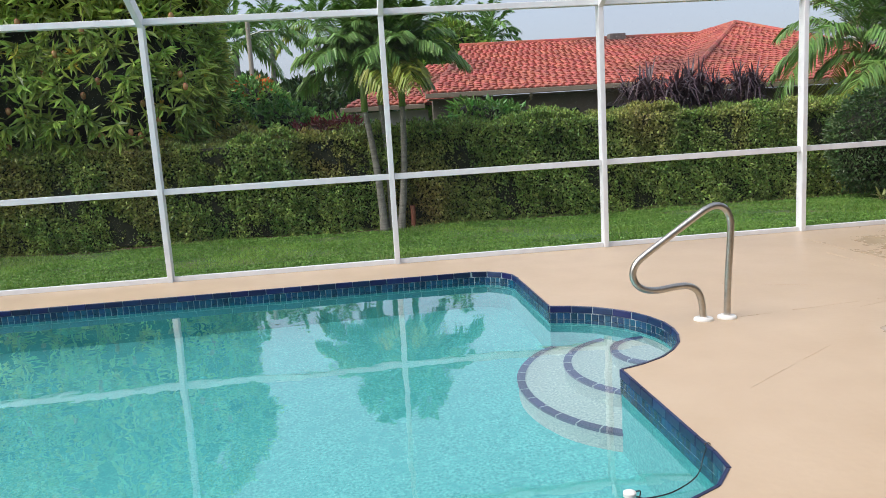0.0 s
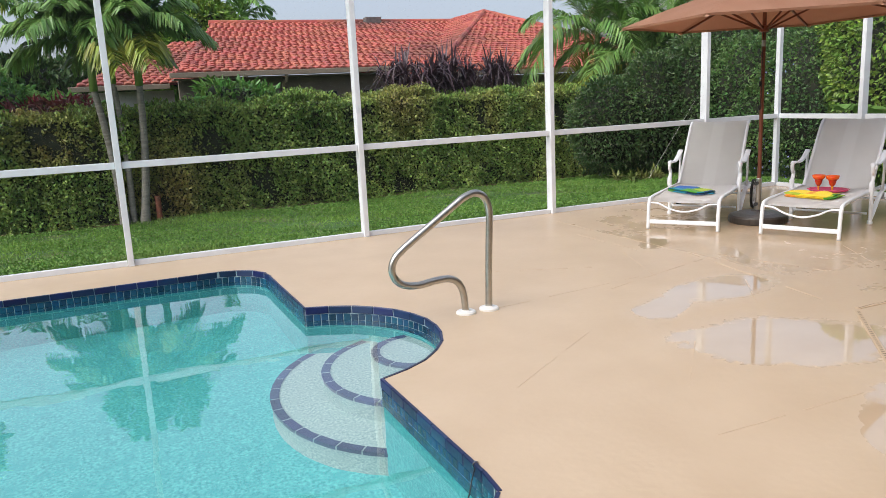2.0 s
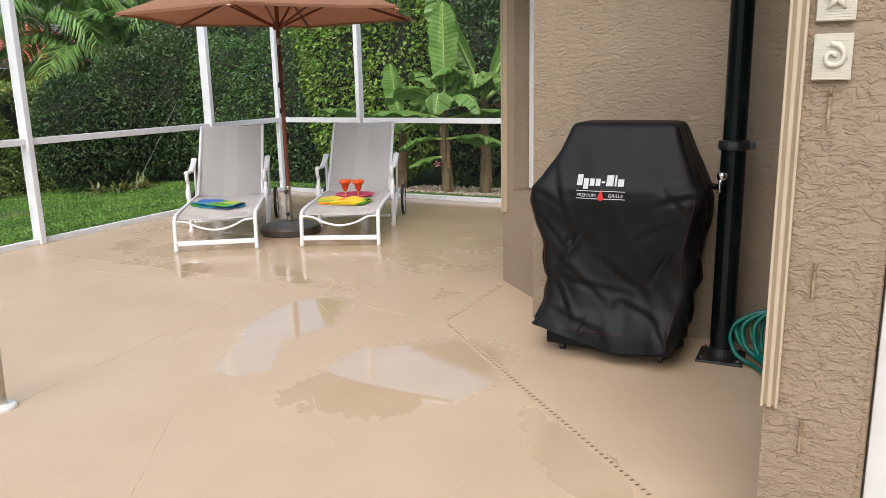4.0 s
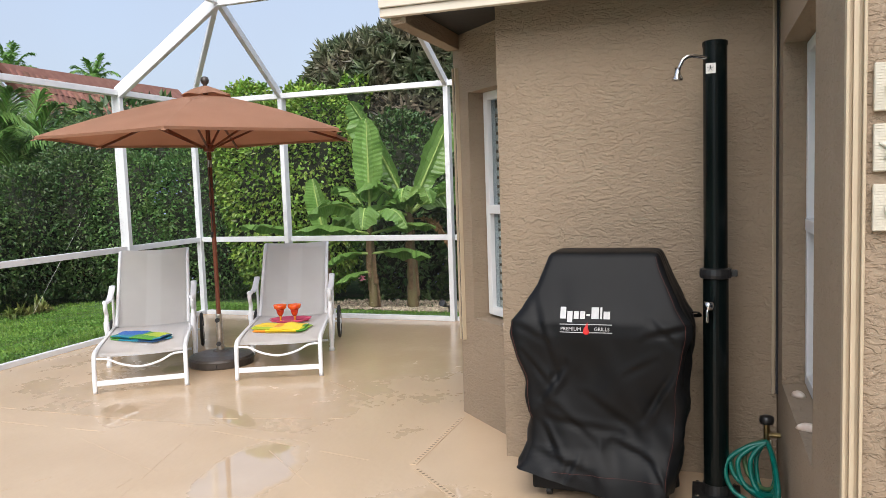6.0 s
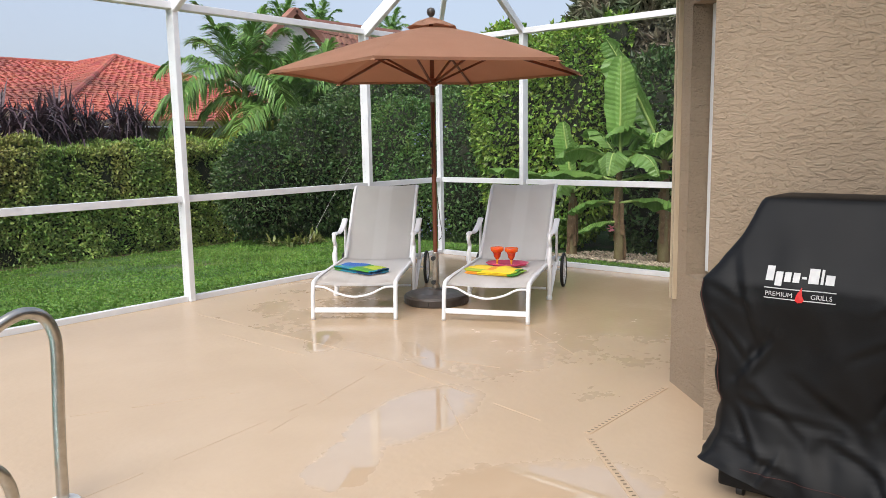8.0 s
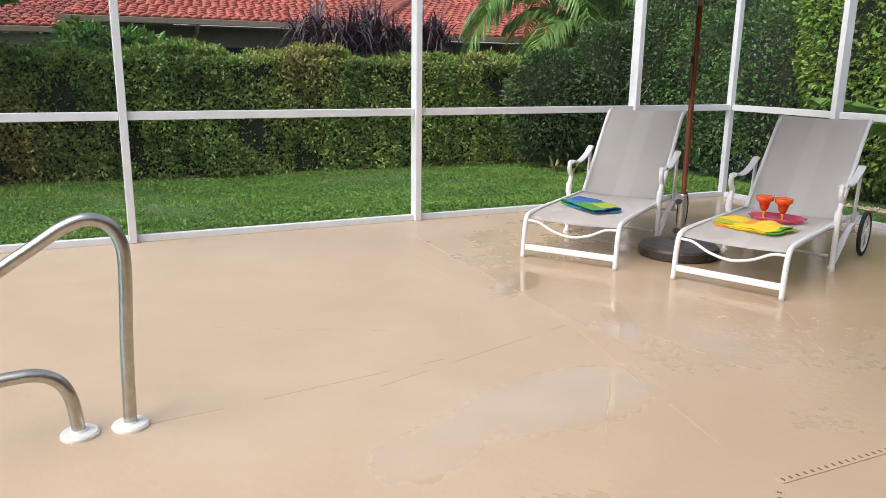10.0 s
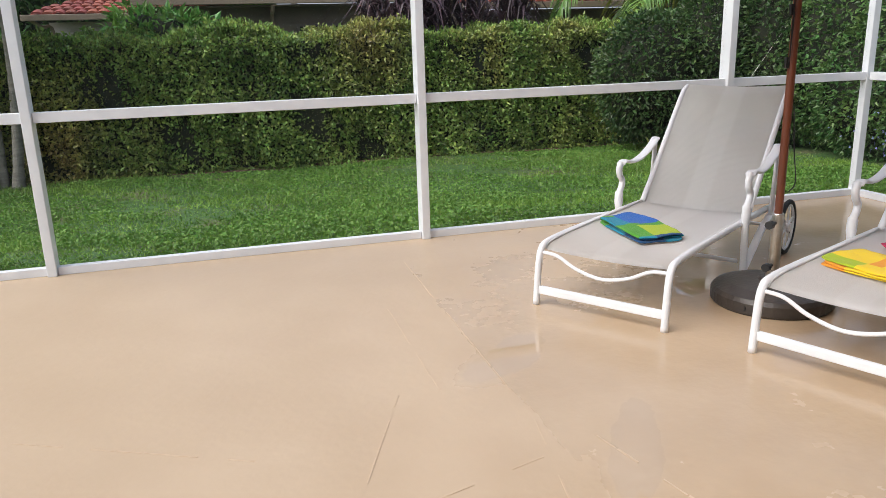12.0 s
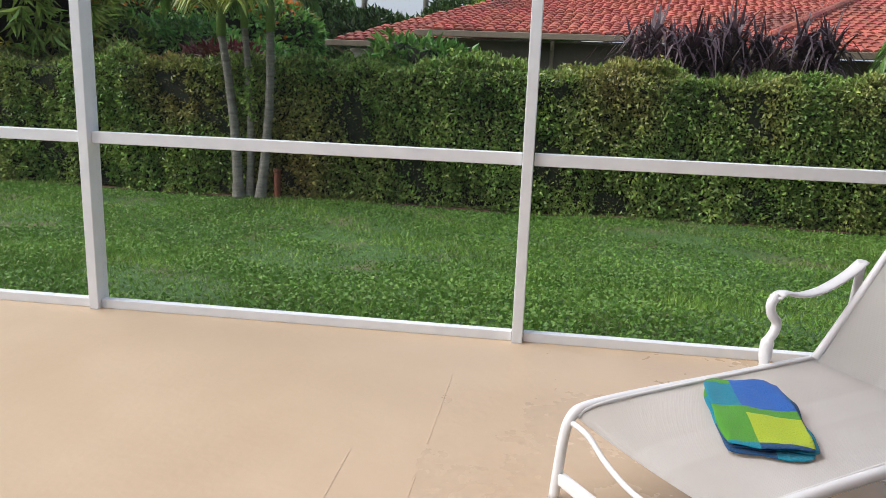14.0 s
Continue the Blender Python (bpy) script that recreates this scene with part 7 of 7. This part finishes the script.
def gravel_bed():
    n = 2600
    X, Y = rng.uniform(10.9, 13.0, n), rng.uniform(5.2, 8.4, n)
    Z = ground_z(X, Y)
    Vs, Fs = [], []
    base = np.array([[1, 0, 0], [-1, 0, 0], [0, 1, 0], [0, -1, 0], [0, 0, 0.7], [0, 0, -0.5]])
    tri = np.array([[0, 2, 4], [2, 1, 4], [1, 3, 4], [3, 0, 4], [2, 0, 5], [1, 2, 5], [3, 1, 5], [0, 3, 5]])
    S = rng.uniform(0.014, 0.034, (n, 1, 1))
    A = rng.normal(0, 0.25, (n, 6, 3))
    V = (base[None] + A) * S + np.stack([X, Y, Z + 0.02], 1)[:, None]
    F = (tri[None] + (np.arange(n) * 6)[:, None, None]).reshape(-1, 3)
    g = mesh_of("gravel", V.reshape(-1, 3), F, M_GRAVEL)
    tagged(g, "pale gravel round the banana stems", "gravel", kind="stuff")


gravel_bed()
hib = thing("hibiscus_flower", pose(12.45, 7.75, 0.0), "single pink hibiscus flower low in the hedge", "flower")
made("petals", lambda bm: [tube(bm, [(0, 0, 0), (-0.05, 0.05 * math.cos(a), 0.05 * math.sin(a))], [0.01, 0.035], 8, flat=0.2) for a in np.linspace(0, 5.03, 5)], surf("pink_petal", (0.8, 0.25, 0.32), (0.75, 0.3, 0.4), 10, 0.5), hib)
lamp = thing("garden_spotlight", pose(11.0, 5.75, float(ground_z(np.float64(11.0), np.float64(5.75)))), "small black garden spotlight in the gravel", "spotlight")
made("stake", lambda bm: tube(bm, [(0, 0, 0), (0, 0, 0.1)], 0.01, 8), M_BLACK, lamp)
for s in (-0.07, 0.07):
    made("lamp_head", lambda bm: tube(bm, [(0.05, s, 0.10), (-0.05, s * 1.2, 0.15)], [0.03, 0.05], 14), M_BLACK, lamp)
made("cross_bar", lambda bm: tube(bm, [(0, -0.07, 0.1), (0, 0.07, 0.1)], 0.009, 8), M_BLACK, lamp)

# utility pole with its lines
pole = thing("utility_pole", pose(-3.05, 30, -0.5), "weathered wooden utility pole with a lamp arm", "utility pole")
made("mast", lambda bm: lathe(bm, [(0.10, 0), (0.08, 6.1)], 12), surf("weathered_pole", (0.36, 0.32, 0.27), (0.28, 0.25, 0.2), 6, 0.9, 0.2, 20, stretch=(1, 1, 0.1)), pole)
made("arm", lambda bm: tube(bm, [(0, 0, 5.6), (0.5, 0, 5.75), (1.0, 0, 5.75)], 0.03, 8), M_STEEL, pole)
wire = thing("guy_wire", pose(0, 0, 0), "thin slanting guy wire by the shrubs", "wire")
made("strand", lambda bm: tube(bm, [(10.9, 13.3, -0.5), (12.9, 13.0, 2.4)], 0.0025, 5), M_STEEL, wire)

# ---- neighbouring houses ----
M_TILE = surf("red_clay_tile", (0.40, 0.105, 0.07), (0.34, 0.085, 0.06), 1.2, 0.85, 0.2, 40, c3=(0.15, 0.055, 0.042), island=0.25)
M_TILEO = surf("red_clay_tile_piece", (0.40, 0.105, 0.07), (0.30, 0.075, 0.055), 3, 0.75, 0.2, 40, rand=0.22)
M_BROWNT = surf("brown_roof_tile", (0.20, 0.09, 0.06), (0.26, 0.13, 0.09), 3, 0.8, 0.2, 40, island=0.3)
M_NWALL = surf("grey_tan_wall", (0.18, 0.15, 0.12), (0.15, 0.125, 0.1), 2, 0.9, 0.2, 60)
M_NWALLW = surf("white_wall", (0.62, 0.60, 0.57), (0.56, 0.54, 0.51), 2, 0.9, 0.2, 60)
M_GUTTER = surf("tan_gutter", (0.28, 0.22, 0.16), (0.24, 0.19, 0.135), 5, 0.5)


def barrel_tile(w, l, k=5):
    """One clay barrel tile, arched, thicker at its lower lip: arrays."""
    V = []
    for y, lift in ((0.0, 0.026), (l, 0.0)):
        for i in range(k + 1):
            a = math.pi * i / k
            V.append((w / 2 * -math.cos(a), y, lift + 0.052 * math.sin(a)))
    V += [(w / 2 * -math.cos(math.pi * i / k), 0.0, 0.005 + 0.032 * math.sin(math.pi * i / k)) for i in range(k + 1)]
    n = k + 1
    F = [(i, i + 1, n + i + 1, n + i) for i in range(k)] + [(2 * n + i, 2 * n + i + 1, i + 1, i) for i in range(k)]
    return np.array(V), F


def tiled_slope(house, a, b, c, d, material, w=0.225, l=0.31, singles=0):
    """Tiles on the slope with eave a-b and ridge d-c; those nearest the eave's middle are pieces of their own."""
    a, b, c, d = (np.array(p, float) for p in (a, b, c, d))
    along = unit(b - a)
    L = np.linalg.norm(b - a)
    nrm = unit(np.cross(along, d - a))
    if nrm[2] < 0:
        nrm = -nrm
    up = unit(np.cross(nrm, along))
    H = np.dot(d - a, up)
    x_d, x_c = np.dot(d - a, along), np.dot(c - a, along)
    tv, tf = barrel_tile(w, l * 1.18)
    items, spots = [], []
    for j in range(int(H / l)):
        f = (j + 0.5) * l / H
        x0, x1 = x_d * f, L + (x_c - L) * f
        k = int((x1 - x0) / w)
        for i in range(k):
            spots.append((x0 + (i + 0.5) * w + (x1 - x0 - k * w) / 2, j * l))
    mid = L * 0.5
    order = sorted(range(len(spots)), key=lambda s: abs(spots[s][0] - mid) + spots[s][1] * 0.6)
    own = set(order[:singles])
    V, F = [], []
    o = 0
    M = np.stack([along, up, nrm], 1)
    me = None
    for s, (x, y) in enumerate(spots):
        origin = a + along * x + up * y + nrm * 0.02
        if s in own:
            if me is None:
                me = bpy.data.meshes.new("tile")
                me.from_pydata(tv.tolist(), [], F0(tf))
                me.materials.append(M_TILEO)
            ob = new("tile", me)
            ob.parent = house
            ob.matrix_local = Matrix(np.vstack([np.column_stack([M, origin]), [0, 0, 0, 1]]).tolist()) @ pose(0, 0, 0, random.uniform(-1.5, 1.5), 0, random.uniform(-1.5, 1.5))
            continue
        jit = 1 + rng.uniform(-0.02, 0.02)
        V.append((tv * jit) @ M.T + origin + nrm * rng.uniform(0, 0.012))
        F += [tuple(o + q for q in f) for f in tf]
        o += len(tv)
    if V:
        tiles = mesh_of("roof_tiles", np.concatenate(V), F, material, house)
        tagged(tiles, kind="stuff")
    under = mesh_of("roof_deck", [a, b, c, d], [(0, 1, 2, 3)], material, house)


def F0(tf):
    return [tuple(f) for f in tf]


def ridge_caps(house, p, q, material):
    p, q = Vector(p), Vector(q)
    n = max(int((q - p).length / 0.34), 1)
    made("ridge_cap", lambda bm: [tube(bm, [p.lerp(q, i / n) + Vector((0, 0, 0.03)), p.lerp(q, (i + 1.1) / n) + Vector((0, 0, 0.05))], [0.12, 0.10], 10) for i in range(n)], material, house)


def red_house():
    t = thing("house", pose(0, 0, 0), "single-storey house with a weathered red clay tile roof", "house")
    ez, rz = 2.24, 4.40
    ey, ry = 21.3, 31.0
    # main range
    tiled_slope(t, (2.6, ey, ez), (10.2, ey, ez), (18.0, ry, rz), (5.1, ry, rz), M_TILE, singles=150)
    ridge_caps(t, (5.0, ry, rz), (17, ry, rz + 0.02), M_TILE)
    # lower range on the left, set back
    tiled_slope(t, (0.2, 22.6, 2.02), (4.2, 22.6, 2.02), (6.2, 28.8, 3.58), (3.5, 28.8, 3.58), M_TILE, singles=0)
    # projecting wing with its hip
    wy, wz = 19.6, 1.98
    apex = (15.7, 29.4, 4.62)
    tiled_slope(t, (9.0, wy, wz), (17.8, wy, wz), (16.0, 29.4, 4.62), (15.4, 29.4, 4.62), M_TILE, singles=150)
    tiled_slope(t, (8.9, 28.6, wz), (9.0, wy, wz), (15.4, 29.4, 4.62), (15.3, 31.2, 4.6), M_TILE)
    tiled_slope(t, (17.8, wy, wz), (21.5, 31.0, wz), (16.2, 31.0, 4.6), (16.0, 29.4, 4.62), M_TILE)
    ridge_caps(t, (9.0, wy, wz + 0.03), apex, M_TILE)
    ridge_caps(t, (17.8, wy, wz + 0.03), apex, M_TILE)
    ridge_caps(t, apex, (15.8, 31.2, 4.62), M_TILE)
    for x0, x1, y, z1 in ((2.75, 10.6, ey + 0.55, ez - 0.12), (9.5, 17.3, wy + 0.5, wz - 0.1)):
        made("wall", lambda bm: box(bm, x0, y, -0.6, x1, y + 0.2, z1), M_NWALL, t)
    made("wall", lambda bm: box(bm, 0.6, 23.1, -0.6, 2.74, 23.3, 1.9), M_NWALLW, t)
    made("wall", lambda bm: box(bm, 9.3, wy + 0.5, -0.6, 9.49, ey + 0.5, wz - 0.1), M_NWALL, t)
    for p, q in (((2.5, ey - 0.03, ez - 0.03), (9.9, ey - 0.03, ez - 0.03)), ((9.0, wy - 0.03, wz - 0.03), (17.8, wy - 0.03, wz - 0.03)), ((0.15, 22.57, 1.99), (2.6, 22.57, 1.99))):
        made("gutter", lambda bm: beam(bm, p, q, 0.12, 0.13, 0.01), M_GUTTER, t)
    made("eave_soffit", lambda bm: box(bm, 2.6, ey + 0.04, ez - 0.14, 10.0, ey + 0.54, ez - 0.11), M_NWALL, t)
    for x, w in ((6.0, 1.0), (7.7, 1.0), (3.6, 0.5)):
        wn_ = made("window", lambda bm: box(bm, x, ey + 0.5, 0.75, x + w, ey + 0.549, 1.72, 0.004), surf("window_trim", (0.15, 0.13, 0.11), (0.12, 0.1, 0.09), 6, 0.6), t)
        made("pane", lambda bm: box(bm, x + 0.06, ey + 0.49, 0.81, x + w - 0.06, ey + 0.499, 1.66), M_DARKGLASS, wn_)
    made("window", lambda bm: box(bm, 14.2, wy + 0.45, 0.6, 15.4, wy + 0.499, 1.6), M_DARKGLASS, t)
    made("downspout", lambda bm: tube(bm, smooth_path([(5.45, ey - 0.02, ez - 0.1), (5.45, ey + 0.1, ez - 0.25), (5.45, ey + 0.48, ez - 0.42), (5.45, ey + 0.48, 0.2), (5.45, ey + 0.48, -0.5)], 4), 0.045, 8), M_GUTTER, t)
    made("downspout", lambda bm: tube(bm, smooth_path([(0.3, 22.6, 1.95), (0.5, 22.8, 1.8), (0.7, 23.0, 1.6), (0.7, 23.0, -0.5)], 4), 0.04, 8), M_GUTTER, t)
    made("roof_vent", lambda bm: (box(bm, 11.0, ry - 0.5, rz - 0.25, 11.65, ry - 0.1, rz + 0.2, 0.02),), surf("vent_metal", (0.16, 0.14, 0.13), (0.1, 0.09, 0.085), 8, 0.6), t)


red_house()


def brown_house():
    t = thing("house", pose(0, 0, -0.5), "two-storey white house with a brown tile roof", "house")
    tiled_slope(t, (24.6, 26.0, 4.7), (36, 26.0, 3.9), (36, 29.5, 7.6), (22.3, 27.4, 7.1), M_BROWNT, 0.3, 0.4)
    made("wall", lambda bm: box(bm, 19.2, 27.1, 0, 36, 27.3, 4.3), M_NWALLW, t)
    made("gable", lambda bm: prism_y(bm, [(18.9, 4.3), (24.9, 4.3), (21.9, 7.0)], 26.95, 27.09), M_NWALLW, t)
    made("verge", lambda bm: (beam(bm, (18.4, 26.8, 4.25), (21.9, 26.8, 7.2), 0.4, 0.22), beam(bm, (21.9, 26.8, 7.2), (24.9, 26.8, 4.8), 0.4, 0.22)), M_BROWNT, t)
    for x in (20.5, 26.0, 29.5):
        w = made("window", lambda bm: box(bm, x, 27.05, 2.2, x + 1.2, 27.099, 3.6), M_VINYL, t)
        made("pane", lambda bm: box(bm, x + 0.08, 27.02, 2.28, x + 1.12, 27.049, 3.52), M_DARKGLASS, w)


def prism_y(bm, poly, y0, y1):
    lo = [bm.verts.new((x, y0, z)) for x, z in poly]
    hi = [bm.verts.new((x, y1, z)) for x, z in poly]
    for i in range(len(poly)):
        j = (i + 1) % len(poly)
        bm.faces.new((lo[i], lo[j], hi[j], hi[i]))
    bm.faces.new(lo[::-1])
    bm.faces.new(hi)


brown_house()

# ---- tiles of the pool's edge ----


def outline_walk(step):
    """Places and directions at even steps along the pool's edge."""
    pts = [Vector((*p, 0)) for p in OUT]
    pts[0] = Vector((-4.8, PY0, 0))
    pts[-1] = Vector((-4.8, PY1, 0))
    out = []
    for a, b in zip(pts, pts[1:]):
        d = b - a
        L = d.length
        out.append((a, d.normalized(), L))
    res = []
    # straight runs and curves are tiled from corner to corner
    runs, cur = [], [out[0]]
    for s, n in zip(out, out[1:]):
        if s[1].angle(n[1]) > radians(30):
            runs.append(cur)
            cur = [n]
        else:
            cur.append(n)
    runs.append(cur)
    for run in runs:
        L = sum(s[2] for s in run)
        k = max(round(L / step), 1)
        for i in range(k):
            want = (i + 0.5) * L / k
            for a, d, l in run:
                if want <= l:
                    res.append((a + d * want, d, L / k))
                    break
                want -= l
    return res


def tile_mesh(name, w, h, depth, z1, material, top=0.0):
    bm = bmesh.new()
    box(bm, -w / 2, -depth, z1 - h, w / 2, top, z1, 0.0)
    es = [e for e in bm.edges if all(abs(v.co.y + depth) < 1e-5 for v in e.verts)]
    bmesh.ops.bevel(bm, geom=es, offset=0.004, segments=1, affect="EDGES")
    me = bpy.data.meshes.new(name)
    bm.to_mesh(me)
    bm.free()
    me.materials.append(material)
    return me


EDGE = tile_mesh("edge_tile", 0.158, 0.052, 0.012, 0.004, M_NAVY, 0.006)
for p, d, w in outline_walk(0.163):
    # the pool lies on the left of the walk; tiles face it
    ob = new("edge_tile", EDGE)
    ob.parent = pool
    n_in = Vector((-d.y, d.x, 0))
    ob.matrix_local = Matrix.Translation(p + n_in * 0.0) @ pose(0, 0, 0, 0, 0, math.degrees(math.atan2(d.y, d.x)) + 180) @ Matrix.Diagonal((w / 0.163, 1, 1, 1))
SMALL = tile_mesh("waterline_tile", 0.049, 0.048, 0.008, -0.052, M_TEALTILE, 0.004)
spots = outline_walk(0.0535)
near = sorted(range(len(spots)), key=lambda i: (spots[i][0] - Vector((1.5, 4.6, 0))).length)[:290]
near = set(near)
rest = bmesh.new()
for i, (p, d, w) in enumerate(spots):
    m = Matrix.Translation(p) @ pose(0, 0, 0, 0, 0, math.degrees(math.atan2(d.y, d.x)) + 180)
    if i in near:
        ob = new("waterline_tile", SMALL)
        ob.parent = pool
        ob.matrix_local = m
    else:
        box_at = m @ Matrix.Translation((0, -0.002, -0.076)) @ Matrix.Diagonal((0.049, 0.012, 0.048, 1))
        bmesh.ops.create_cube(rest, size=1, matrix=box_at)
    for row in (1, 2):
        box_at = m @ Matrix.Translation((0, -0.002, -0.076 - 0.0535 * row)) @ Matrix.Diagonal((0.049, 0.012, 0.048, 1))
        bmesh.ops.create_cube(rest, size=1, matrix=box_at)
tagged(part("waterline_tiles", rest, M_TEALJOIN, pool), kind="stuff")


def build_grout(bm):
    for a, b in zip(OUT, OUT[1:]):
        d = (Vector(b) - Vector(a)).normalized()
        n_in = Vector((-d.y, d.x)) * 0.0035
        p, q = Vector(a) + n_in, Vector(b) + n_in
        bm.faces.new([bm.verts.new(v) for v in ((p.x, p.y, 0.0), (q.x, q.y, 0.0), (q.x, q.y, -0.215), (p.x, p.y, -0.215))])


made("grout_band", build_grout, M_GROUT, pool)
# tiled nosings of the steps
NOSE = {}
for (r, z), tread in zip(STEPS, [o for o in pool_steps.children if o.name.startswith("tread")]):
    a_max = math.acos(max(min((r * r + (STEP_C[0] - ARC_X) ** 2 - ARC_R ** 2) / (2 * r * (STEP_C[0] - ARC_X)), 1), -1)) if r < 0.9 else radians(57)
    k = int(2 * a_max * r / 0.155)
    bm = bmesh.new()
    da = 2 * a_max / k * 0.94
    rows = []
    for s in np.linspace(-da / 2, da / 2, 5):
        c, sn = math.cos(s), math.sin(s)
        rows.append([bm.verts.new(v) for v in (((r - 0.05) * c, (r - 0.05) * sn, z + 0.006), ((r + 0.006) * c, (r + 0.006) * sn, z + 0.006), ((r + 0.006) * c, (r + 0.006) * sn, z - 0.035))])
    for p, q in zip(rows, rows[1:]):
        for j in range(2):
            bm.faces.new((p[j], p[j + 1], q[j + 1], q[j]))
    me = bpy.data.meshes.new("nosing_tile")
    bmesh.ops.recalc_face_normals(bm, faces=bm.faces)
    bm.to_mesh(me)
    bm.free()
    me.materials.append(M_NOSING)
    for i in range(k):
        ob = new("nosing_tile", me)
        ob.parent = tread
        ob.matrix_local = pose(0, 0, 0, 0, 0, math.degrees(math.pi - a_max + (i + 0.5) * 2 * a_max / k))
